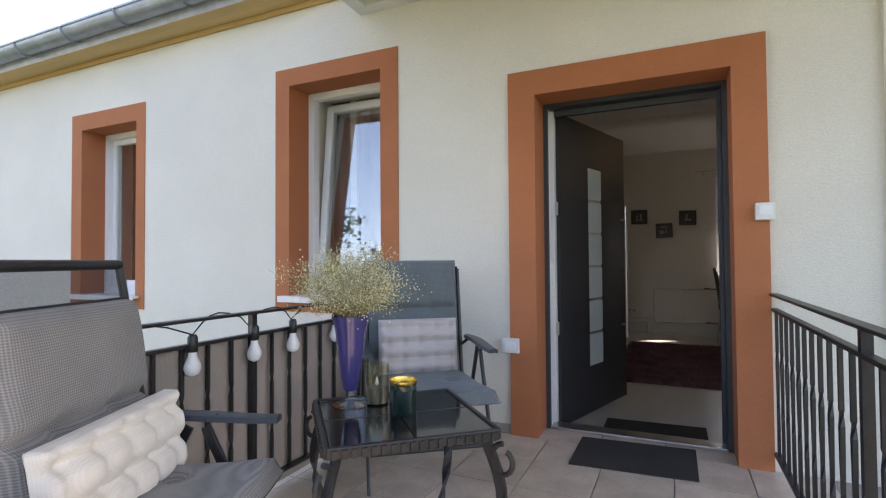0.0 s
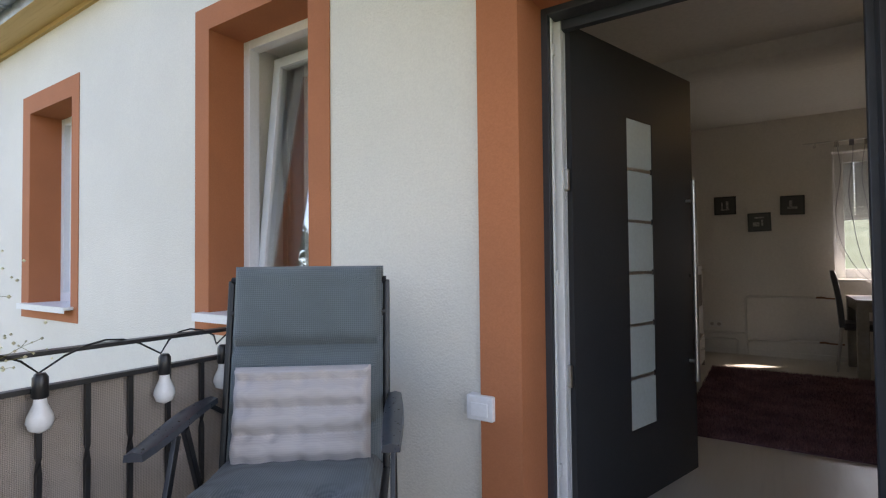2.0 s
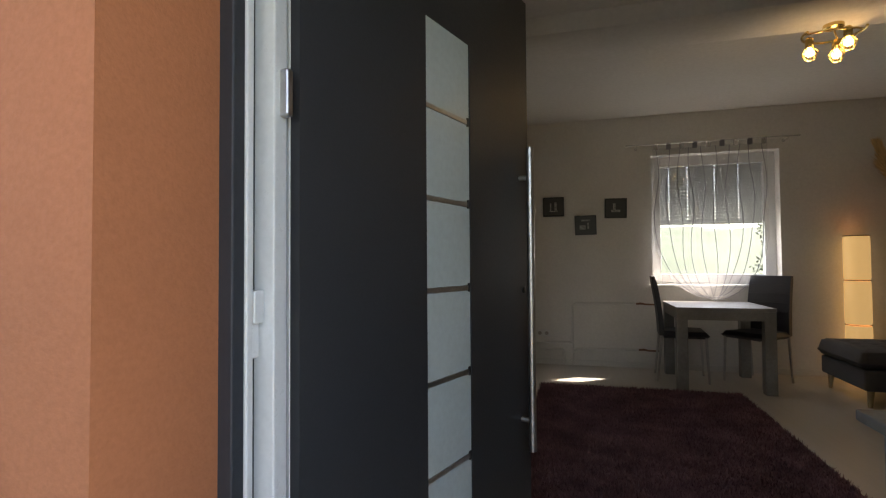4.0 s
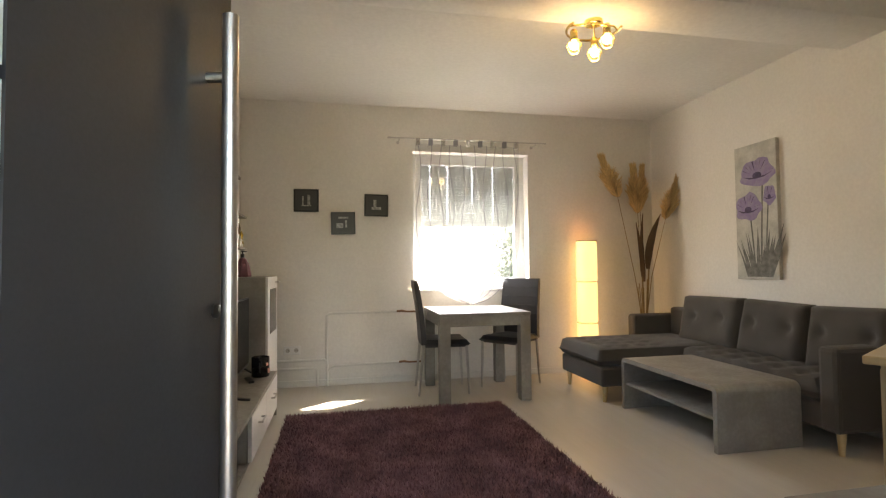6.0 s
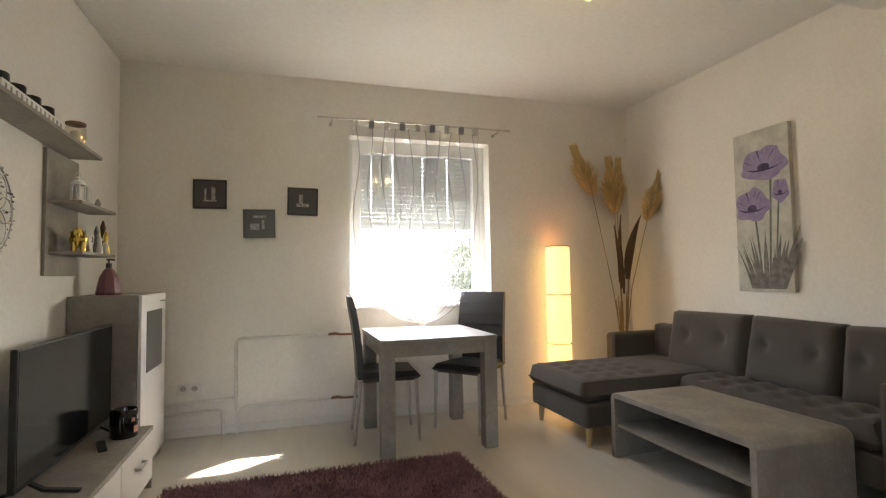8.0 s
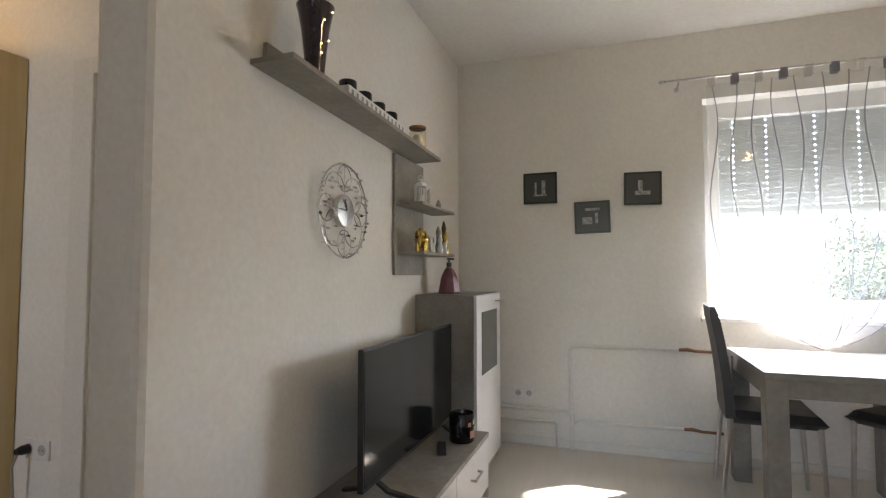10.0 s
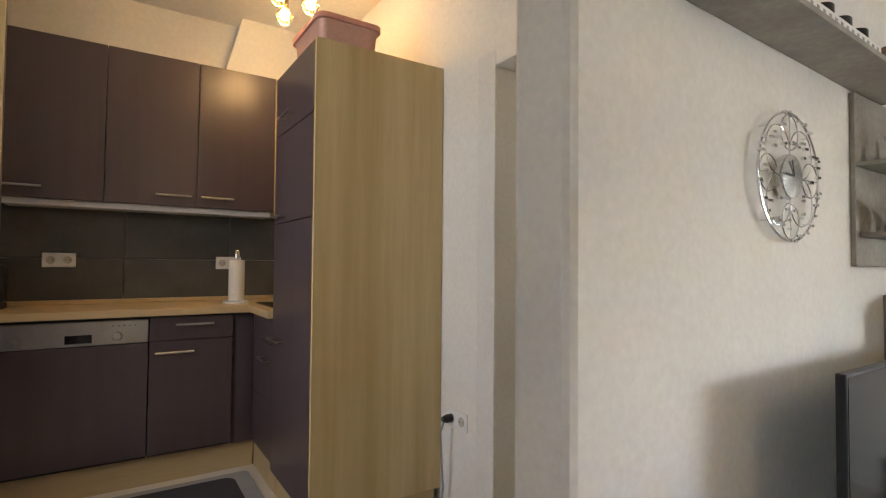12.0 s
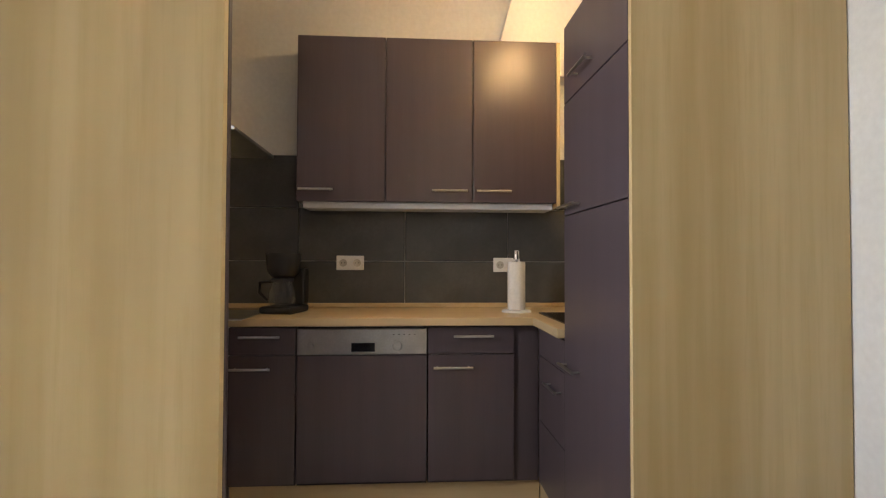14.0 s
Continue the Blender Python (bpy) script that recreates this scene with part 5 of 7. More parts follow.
def painting():
    p = thing("flower_painting", "tall canvas painting of violet poppies on grey", "painting", Matrix.Translation((EAST - 0.001, 7.325, 0.995)) @ Matrix.Rotation(-math.pi / 2, 4, "Z"))
    W, H = 0.42, 1.12
    piece("canvas", CANVAS_GREY, p, (0, -0.035, 0), (W, 0, H), bevel=0.002)

    def blot(name, pts, mat_, y, label):
        bm = bmesh.new()
        v = [bm.verts.new((x, y, z)) for x, z in pts]
        f = bm.faces.new(v)
        bmesh.ops.extrude_face_region(bm, geom=[f])
        for q in v:
            q.co.y += 0.0012
        part(name, bm, mat_, p, label)

    rnd = random.Random(11)

    def bloom(cx, cz, rx, rz, dark):
        pts = []
        for k in range(26):
            a = 2 * math.pi * k / 26
            r = 1 + 0.10 * math.sin(a * 5 + cx * 9) + rnd.uniform(-0.05, 0.05)
            pts.append((min(W - 0.004, max(0.004, cx + rx * r * math.cos(a))), cz + rz * r * math.sin(a) * (0.75 if math.sin(a) < 0 else 1)))
        blot("flower", pts, PETAL, -0.0365 - (0.0003 if dark else 0), "violet poppy")
        pts = [(min(W - 0.004, max(0.004, cx + rx * 0.26 * math.cos(a))), cz - rz * 0.05 + rz * 0.20 * math.sin(a)) for a in (2 * math.pi * k / 18 for k in range(18))]
        for q in range(11):
            a = math.pi * (0.06 + 0.088 * q) + rnd.uniform(-0.04, 0.04)
            u, v, e = math.cos(a), math.sin(a), 0.035
            streak = [(cx + rx * (0.42 * u - e * v), cz + rz * (0.30 * v + e * u)), (cx + rx * (0.90 * u - 2 * e * v), cz + rz * 0.88 * v), (cx + rx * 0.9 * u, cz + rz * 0.92 * v)]
            if all(0.004 < s[0] < W - 0.004 for s in streak):
                blot("petal_streak", streak, PETAL_LIGHT if q % 3 else PETAL_DARK, -0.0378 - 0.00003 * q, "pale brush streak")
        blot("petal_fold", [(min(W - 0.004, max(0.004, cx + rx * s)), cz + rz * t2) for s, t2 in ((-0.85, -0.02), (-0.4, -0.14), (0.0, -0.17), (0.45, -0.13), (0.85, 0.0), (0.4, -0.22), (0.0, -0.26), (-0.45, -0.23))], PETAL_DARK, -0.0384, "dark violet fold")
        blot("flower_heart", pts, PETAL_DARK, -0.0388, "deep violet flower heart")

    for x0, z0, x1, z1, w in ((0.25, 0.02, 0.285, 0.80, 0.007), (0.20, 0.02, 0.15, 0.58, 0.007), (0.29, 0.02, 0.335, 0.62, 0.006)):
        blot("stalk", [(x0 - w, z0), (x0 + w, z0), ((x0 + x1) / 2 + w, (z0 + z1) / 2 * 1.05), (x1 + w, z1), (x1 - w, z1), ((x0 + x1) / 2 - w, (z0 + z1) / 2 * 1.05)], STALK, -0.0362, "grey painted stalk")
    for k in range(20):
        x, lean = 0.12 + 0.012 * k, (k - 9.5) * 0.013 + rnd.uniform(-0.03, 0.03)
        h = rnd.uniform(0.16, 0.42)
        blot("painted_leaf", [(x - 0.012, 0.02), (x + 0.014, 0.02), (x + lean * 0.5 + 0.016, 0.02 + h * 0.5), (x + lean, 0.02 + h), (x + lean * 0.4 - 0.012, 0.02 + h * 0.5)], STALK, -0.03585 - 0.00004 * k, "grey painted leaf")
    bloom(0.235, 0.86, 0.175, 0.13, True)
    bloom(0.135, 0.585, 0.135, 0.13, False)
    bloom(0.35, 0.665, 0.06, 0.09, True)


painting()
p = thing("wall_picture", "small dark framed picture on the sofa wall", "picture", Matrix.Translation((EAST - 0.001, 5.885, 1.483)) @ Matrix.Rotation(-math.pi / 2, 4, "Z"))
piece("frame", surface("mauve_frame", (0.10, 0.08, 0.09), 0.5), p, (0, -0.02, 0), (0.21, 0, 0.21), bevel=0.003)
piece("print", PHOTO_GREY, p, (0.06, -0.022, 0.06), (0.15, -0.0201, 0.15))
piece("print", surface("red_print", (0.3, 0.05, 0.04), 0.5), p, (0.07, -0.0235, 0.07), (0.11, -0.0221, 0.14))


def sofa():
    s = thing("corner_sofa", "dark grey tufted corner sofa on wooden feet", "sofa")
    X0, X1 = 2.97, EAST - 0.02
    Y0, Y1 = 5.98, 8.20
    # frame and arms
    piece("base", SOFA_CLOTH, s, (X0 + 0.01, Y0 + 0.02, 0.13), (X1, Y1, 0.29), bevel=0.02)
    piece("chaise_base", SOFA_CLOTH, s, (2.25, 7.36, 0.13), (X0 + 0.009, Y1 - 0.08, 0.29), bevel=0.02)
    for y0, y1 in ((Y0, Y0 + 0.13), (Y1 - 0.08, Y1 + 0.05)):
        piece("armrest", SOFA_CLOTH, s, (X0 + 0.06 if y1 > 7 else X0 - 0.01, y0, 0.13), (X1 if y1 > 7 else X1 - 0.24, y1, 0.63), bevel=0.03)
    piece("back_frame", SOFA_CLOTH, s, (X1 - 0.12, Y0 + 0.03, 0.291), (X1 - 0.001, Y1 - 0.081, 0.70), bevel=0.03)
    # seats
    tuft = [(u, v) for u in (-0.16, -0.02, 0.12) for v in (-0.45, -0.27, -0.09, 0.09, 0.27, 0.45)]
    bm = bmesh.new()
    pad(bm, 0.50, 1.23, 0.10, tuft, 0.035, 0.42, (22, 44), 0.06, m=Matrix.Translation((X0 + 0.235, 6.73, 0.345)), back=0.5)
    part("seat_cushion", bm, SOFA_CLOTH, s, smooth=True)
    tuft = [(u, v) for u in (-0.45, -0.3, -0.15, 0.0) for v in (-0.24, -0.08, 0.08, 0.24)]
    bm = bmesh.new()
    pad(bm, 1.22, 0.77, 0.10, tuft, 0.035, 0.42, (44, 26), 0.06, m=Matrix.Translation((2.83, 7.735, 0.345)), back=0.5)
    part("chaise_cushion", bm, SOFA_CLOTH, s, smooth=True)
    # back cushions lean on the frame
    for k, (y, w) in enumerate(((6.235, 0.56), (6.815, 0.60), (7.47, 0.70))):
        bm = bmesh.new()
        m = Matrix.Translation((X1 - 0.16, y, 0.62)) @ Matrix.Rotation(radians(-78), 4, "Y") @ Matrix.Rotation(radians((2, -1, 1)[k]), 4, "Z")
        pad(bm, 0.44, w - 0.01, 0.085, [(0.03, -0.16), (0.03, 0.16)], 0.03, 0.5, (18, 26), 0.07, m=m, back=0.8, wobble=0.008)
        part("back_cushion", bm, SOFA_CLOTH, s, smooth=True)
    for x, y in ((X0 + 0.06, Y0 + 0.05), (2.31, 7.42), (2.31, Y1 - 0.13), (X1 - 0.06, Y0 + 0.06), (X1 - 0.06, Y1 - 0.06), (X0 - 0.06, 7.42)):
        bm = bmesh.new()
        tube(bm, [(x, y, 0.13), (x - 0.012, y - 0.01, 0.0)], [0.026, 0.015], 14)
        part("foot", bm, OAK, s, "tapered light wooden foot", smooth=True)


sofa()


def coffee_table():
    t = thing("coffee_table", "concrete-look coffee table with a lower shelf", "coffee table")
    x0, x1, y0, y1, h, k = 2.345, 2.94, 6.20, 7.23, 0.397, 0.035
    outer = [(y0, 0), (y0, h - 0.05)] + [(y0 + 0.05 - 0.05 * math.cos(a), h - 0.05 + 0.05 * math.sin(a)) for a in (radians(15 * q) for q in range(1, 7))]
    outer += [(y1 - 0.05 + 0.05 * math.sin(a), h - 0.05 + 0.05 * math.cos(a)) for a in (radians(15 * q) for q in range(0, 7))] + [(y1, 0)]
    inner = [(y1 - k, 0), (y1 - k, h - k), (y0 + k, h - k), (y0 + k, 0)]
    bm = bmesh.new()
    slab(bm, outer + inner, x0, x1, mt)
    part("frame", bm, CONCRETE, t, bevel=0.003)
    piece("shelf", CONCRETE, t, (x0 + 0.02, y0 + k, 0.185), (x1 - 0.02, y1 - k, 0.203))


coffee_table()


def console():
    c = thing("console_table", "light oak console with overhanging top near the sofa", "console", Matrix.Translation((2.27, 5.28, 0)) @ Matrix.Rotation(radians(28), 4, "Z"))
    piece("top", OAK_TOP, c, (0, -0.52, 0.705), (0.86, 0, 0.74), bevel=0.006)
    piece("body", OAK_SIDE, c, (0.05, -0.48, 0.0), (0.80, -0.05, 0.704), bevel=0.003)
    piece("front_panel", OAK_SIDE, c, (0.075, -0.05, 0.03), (0.775, -0.043, 0.68), bevel=0.002)


console()


def hall_cabinet():
    c = thing("hall_cabinet", "low grey cabinet with an overhanging top by the entrance", "cabinet")
    x0, x1, y0, y1, h = 0.812, 1.22, 3.75, 4.225, 0.775
    piece("top", CONCRETE, c, (x0, y0, h - 0.028), (x1, y1, h), "stone grey overhanging top", bevel=0.004)
    piece("body", GREY_BOARD, c, (x0 + 0.055, y0 + 0.004, 0.0), (x1 - 0.01, y1 - 0.035, h - 0.0285), bevel=0.002)
    for a, b in ((y0 + 0.012, (y0 + y1) / 2 - 0.02), ((y0 + y1) / 2 - 0.016, y1 - 0.043)):
        piece("door", GREY_BOARD, c, (x0 + 0.038, a, 0.06), (x0 + 0.0545, b, h - 0.04), bevel=0.002)


hall_cabinet()

# shaggy rug
rug = thing("shaggy_rug", "dark purple shaggy rug on the pale floor", "rug")
bm = bmesh.new()
slab(bm, [(-0.22, 5.22), (1.45, 5.22), (1.45, 7.56), (-0.22, 7.56)], 0.001, 0.012)
part("backing", bm, RUG_PURPLE, rug)
verts, faces = [], []
rnd = random.Random(5)
for _ in range(42000):
    x, y = rnd.uniform(-0.225, 1.457), rnd.uniform(5.21, 7.575)
    a = rnd.uniform(0, 6.283)
    w, l, h = 0.004, rnd.uniform(0.008, 0.022), rnd.uniform(0.014, 0.03)
    cx, cy = math.cos(a), math.sin(a)
    k = len(verts)
    verts += [(x - cy * w, y + cx * w, 0.010), (x + cy * w, y - cx * w, 0.010), (x + cx * l, y + cy * l, 0.008 + h)]
    faces.append((k, k + 1, k + 2))
me = bpy.data.meshes.new("tufting")
me.from_pydata(verts, [], faces)
me.materials.append(RUG_PURPLE)
pile = new("tufting", me)
pile.parent = rug
tagged(pile, kind="stuff")


# ---- the wall of shelves ----
# the long board hangs a little higher at its near end
SLANT = Matrix.Translation((0, 7.66, 1.80)) @ Matrix.Rotation(math.atan(-0.026), 4, "X") @ Matrix.Translation((0, -7.66, -1.794))


def shelf_top(y):
    return 1.8235 + (7.66 - y) * 0.026


def hanging_shelf():
    s = thing("wall_shelf", "concrete-look wall shelf with upright panel and small shelves", "shelf")
    y0, y1 = 6.305, 7.68
    piece("board", CONCRETE, s, (WEST + 0.002, y0, 1.80), (-0.575, y1, 1.818), "long shelf board", bevel=0.001).matrix_basis = SLANT
    piece("back_board", CONCRETE, s, (WEST + 0.001, y0 + 0.06, 1.819), (WEST + 0.017, 7.40, 1.90), bevel=0.001).matrix_basis = SLANT
    piece("panel", CONCRETE, s, (WEST + 0.001, 7.39, 1.168), (WEST + 0.017, 7.79, 1.803), "upright panel", bevel=0.001)
    for z, a, b in ((1.53, 7.40, 7.93), (1.275, 7.42, 7.93)):
        piece("small_shelf", CONCRETE, s, (WEST + 0.018, a, z), (-0.575, b, z + 0.016), bevel=0.001)


hanging_shelf()


def tall_vase():
    v = thing("purple_vase", "dark purple flared vase on the long shelf", "vase", Matrix.Translation((-0.62, 6.49, shelf_top(6.49))))
    bm = bmesh.new()
    lathe(bm, [(0.033, 0), (0.034, 0.02), (0.039, 0.08), (0.048, 0.16), (0.060, 0.225), (0.066, 0.245), (0.061, 0.245), (0.044, 0.16), (0.028, 0.03)], n=28)
    part("body", bm, PURPLE_GLASS, v, smooth=True)
    for a, z in ((-0.5, 0.07), (-0.55, 0.1), (-0.45, 0.18), (0.1, 0.12), (0.15, 0.22)):
        r = 0.037 + 0.12 * z
        bm = bmesh.new()
        lathe(bm, [(0.004, 0), (0.003, 0.003)], (r * math.cos(a), r * math.sin(a), z), 6)
        part("led", bm, FAIRY_GLOW, v, "tiny warm light")


tall_vase()


def candle_tray():
    t = thing("candle_tray", "white perforated tray holding black candle jars", "tray", Matrix.Translation((-0.64, 6.95, shelf_top(6.95))) @ Matrix.Rotation(math.atan(-0.026), 4, "X"))
    bm = bmesh.new()
    box(bm, (-0.045, -0.27, 0), (0.045, 0.27, 0.006))
    for lo, hi in (((0.04, -0.27, 0.006), (0.045, 0.27, 0.045)), ((-0.045, -0.27, 0.006), (-0.04, 0.27, 0.045)), ((-0.04, -0.27, 0.006), (0.04, -0.265, 0.045)), ((-0.04, 0.265, 0.006), (0.04, 0.27, 0.045))):
        box(bm, lo, hi)
    part("tray", bm, UPVC, t)
    for k in range(13):
        piece("slot", PHOTO_GREY, t, (0.0452, -0.25 + 0.04 * k, 0.012), (0.0462, -0.235 + 0.04 * k, 0.034))
    for k, y in enumerate((-0.2, -0.07, 0.06, 0.19)):
        j = thing("candle_jar", "black candle jar standing in a white tray", "candle jar", Matrix.Translation((-0.64, 6.95 + y, shelf_top(6.95 + y) + 0.0062)), group="black candle jars")
        bm = bmesh.new()
        lathe(bm, [(0.034, 0), (0.036, 0.004), (0.036, 0.078), (0.033, 0.082), (0.031, 0.06), (0.004, 0.058)], n=24)
        part("jar", bm, BLACK_GLOSS, j, smooth=True)


candle_tray()


def jar_with_lights():
    j = thing("glass_jar", "lidded glass jar with tiny warm lights on the shelf", "jar", Matrix.Translation((-0.64, 7.49, shelf_top(7.49))))
    bm = bmesh.new()
    lathe(bm, [(0.042, 0), (0.046, 0.008), (0.046, 0.095), (0.036, 0.115)], n=24, cap=False)
    part("glass", bm, SMOKE_GLASS, j, smooth=True)
    bm = bmesh.new()
    lathe(bm, [(0.044, 0.116), (0.046, 0.119), (0.046, 0.128), (0.04, 0.131)], n=24)
    part("lid", bm, COPPER, j, "brown lid", smooth=True)
    bm = bmesh.new()
    lathe(bm, [(0.03, 0.004), (0.036, 0.04), (0.02, 0.085), (0.005, 0.09)], n=16)
    part("filling", bm, PAPER, j, "pale filling", smooth=True)
    for a, z in ((0.2, 0.035), (-0.5, 0.05), (0.6, 0.02)):
        bm = bmesh.new()
        lathe(bm, [(0.0035, 0), (0.003, 0.004)], (0.039 * math.cos(a), 0.039 * math.sin(a), z), 6)
        part("led", bm, FAIRY_GLOW, j, "tiny warm light")


jar_with_lights()


def lantern(at, h, label):
    l = thing("lantern", label, "lantern", Matrix.Translation(at))
    bm = bmesh.new()
    n = 6
    lathe(bm, [(0.038, 0), (0.038, 0.012), (0.033, 0.014)], n=n)
    for k in range(n):
        a = 2 * math.pi * k / n
        tube(bm, [(0.032 * math.cos(a), 0.032 * math.sin(a), 0.012), (0.032 * math.cos(a), 0.032 * math.sin(a), h * 0.62)], 0.004, 5)
    part("frame", bm, UPVC, l, smooth=True)
    bm = bmesh.new()
    lathe(bm, [(0.042, h * 0.62), (0.03, h * 0.74), (0.014, h * 0.78), (0.016, h * 0.86), (0.004, h * 0.92)], n=n)
    part("roof", bm, UPVC, l, smooth=True)
    bm = bmesh.new()
    tube(bm, [(0.012 * math.cos(a), 0, h * 0.95 + 0.014 * math.sin(a)) for a in (2 * math.pi * k / 12 for k in range(13))], 0.002, 5)
    part("ring", bm, UPVC, l)
    bm = bmesh.new()
    lathe(bm, [(0.016, 0.012), (0.016, 0.05)], n=12)
    part("candle", bm, PAPER, l)


lantern((-0.635, 7.52, 1.546), 0.15, "small white metal lantern on the upper shelf")


def figurine(name, at, profile, material, label, group=""):
    bm = bmesh.new()
    lathe(bm, profile, n=14)
    return tagged(part(name, bm, material, at=Matrix.Translation(at), smooth=True), label, "figurine", group)


SH1, SH2 = 1.546, 1.291
figurine("figurine", (-0.635, 7.66, SH1), [(0.02, 0), (0.024, 0.02), (0.012, 0.06), (0.016, 0.09), (0.004, 0.11)], WHITE_CERAMIC, "small white ceramic figurine on the upper shelf", "shelf figurines")
figurine("figurine", (-0.625, 7.78, SH1), [(0.014, 0), (0.016, 0.03), (0.008, 0.05), (0.002, 0.06)], PHOTO_GREY, "tiny grey figurine on the upper shelf", "shelf figurines")


def elephant(at, s, material, label, turn):
    e = thing("elephant_figurine", label, "figurine", Matrix.Translation(at) @ Matrix.Rotation(turn, 4, "Z") @ Matrix.Scale(s, 4), group="elephant figurines")
    bm = bmesh.new()
    lathe(bm, [(0.0, -0.045), (0.03, -0.035), (0.042, 0.0), (0.036, 0.03), (0.015, 0.045)], n=14, m=Matrix.Translation((0, 0, 0.065)) @ Matrix.Rotation(math.pi / 2, 4, "Y"))
    for x in (-0.025, 0.025):
        for y in (-0.02, 0.02):
            tube(bm, [(x, y, 0.05), (x, y, 0.0)], 0.012, 8)
    lathe(bm, [(0.005, -0.026), (0.024, -0.014), (0.027, 0.005), (0.012, 0.026)], (0.055, 0, 0.095), 12)
    tube(bm, [(0.075, 0, 0.085), (0.095, 0, 0.06), (0.1, 0, 0.03), (0.115, 0, 0.02)], [0.012, 0.009, 0.006, 0.005], 8)
    for sg in (-1, 1):
        lathe(bm, [(0.004, -0.003), (0.024, 0.0), (0.004, 0.003)], n=12, m=Matrix.Translation((0.045, sg * 0.03, 0.095)) @ Matrix.Rotation(math.pi / 2, 4, "X"))
    part("body", bm, material, e, smooth=True)


elephant((-0.63, 7.53, SH2), 1.0, GOLD, "gold and white elephant figurine on the lower shelf", radians(-75))
elephant((-0.64, 7.66, SH2), 0.75, WHITE_CERAMIC, "white elephant figurine on the lower shelf", radians(-60))
for k, (y, h, mt3, label) in enumerate(((7.74, 0.10, WHITE_CERAMIC, "small white ornament on the lower shelf"), (7.79, 0.16, PHOTO_GREY, "small dark ornament on the lower shelf"), (7.84, 0.13, GOLD, "small gold ornament on the lower shelf"), (7.89, 0.20, REED_DARK, "small brown ornament on the lower shelf"), (7.82, 0.07, WHITE_CERAMIC, "tiny white ornament on the lower shelf"))):
    figurine("ornament", (-0.60 - 0.03 * (k % 2), y, SH2), [(0.016, 0), (0.018, h * 0.25), (0.010, h * 0.55), (0.015, h * 0.8), (0.004, h)], mt3, label, "shelf figurines")


def wall_clock():
    c = thing("wall_clock", "round chrome wire wall clock with silver dots", "clock", Matrix.Translation((WEST + 0.002, 6.862, 1.437)) @ Matrix.Rotation(math.pi / 2, 4, "Y"))
    R = 0.195
    bm = bmesh.new()
    circle = [(math.cos(2 * math.pi * k / 48), math.sin(2 * math.pi * k / 48)) for k in range(49)]
    tube(bm, [(R * a, R * b, 0.022) for a, b in circle], 0.004, 8)
    part("rim", bm, CHROME, c, "chrome rim", smooth=True)
    def wire(points):
        bm = bmesh.new()
        tube(bm, points, 0.002, 6)
        part("wire", bm, CHROME, c, "bent chrome wire")

    for q in range(4):
        o = radians(45 + 90 * q)
        cx, cy = 0.105 * math.cos(o), 0.105 * math.sin(o)
        wire([(cx + 0.075 * a, cy + 0.075 * b, 0.022) for a, b in circle[::2]])
    for q in range(4):
        o = radians(90 * q)
        wire([(0.07 * math.cos(o), 0.07 * math.sin(o), 0.022), (R * math.cos(o), R * math.sin(o), 0.022)])
        cx, cy = 0.135 * math.cos(o), 0.135 * math.sin(o)
        wire([(cx + 0.055 * a, cy + 0.055 * b, 0.022) for a, b in circle[::3]])
    bm = bmesh.new()
    lathe(bm, [(0.066, 0.004), (0.07, 0.016), (0.066, 0.03), (0.02, 0.034), (0.004, 0.034)], n=36)
    part("face", bm, metal("clock_face", (0.75, 0.75, 0.76), 0.25), c, "silver face", smooth=True)
    rnd = random.Random(3)
    for k in range(60):
        a = 2 * math.pi * k / 60 + rnd.uniform(-0.05, 0.05)
        r = rnd.choice((0.105, 0.135, 0.16, 0.185, R))
        bm = bmesh.new()
        w = rnd.choice((0.005, 0.009, 0.012))
        box(bm, (r * math.cos(a) - 0.004, r * math.sin(a) - w, 0.022), (r * math.cos(a) + 0.004, r * math.sin(a) + w, 0.031))
        part("dot", bm, CHROME, c, "silver dot")
    for a, l, w in ((200, 0.05, 0.003), (265, 0.058, 0.002)):
        bm = bmesh.new()
        box(bm, (0, -w, 0.0355), (l, w, 0.0365), Matrix.Rotation(radians(a), 4, "Z"))
        part("hand", bm, BLACK_PLASTIC, c)
    for q in range(4):
        o = radians(45 + 90 * q)
        bm = bmesh.new()
        tube(bm, [(R * math.cos(o), R * math.sin(o), 0.022), (R * math.cos(o), R * math.sin(o), 0.0)], 0.003, 6)
        part("standoff", bm, CHROME, c)


wall_clock()


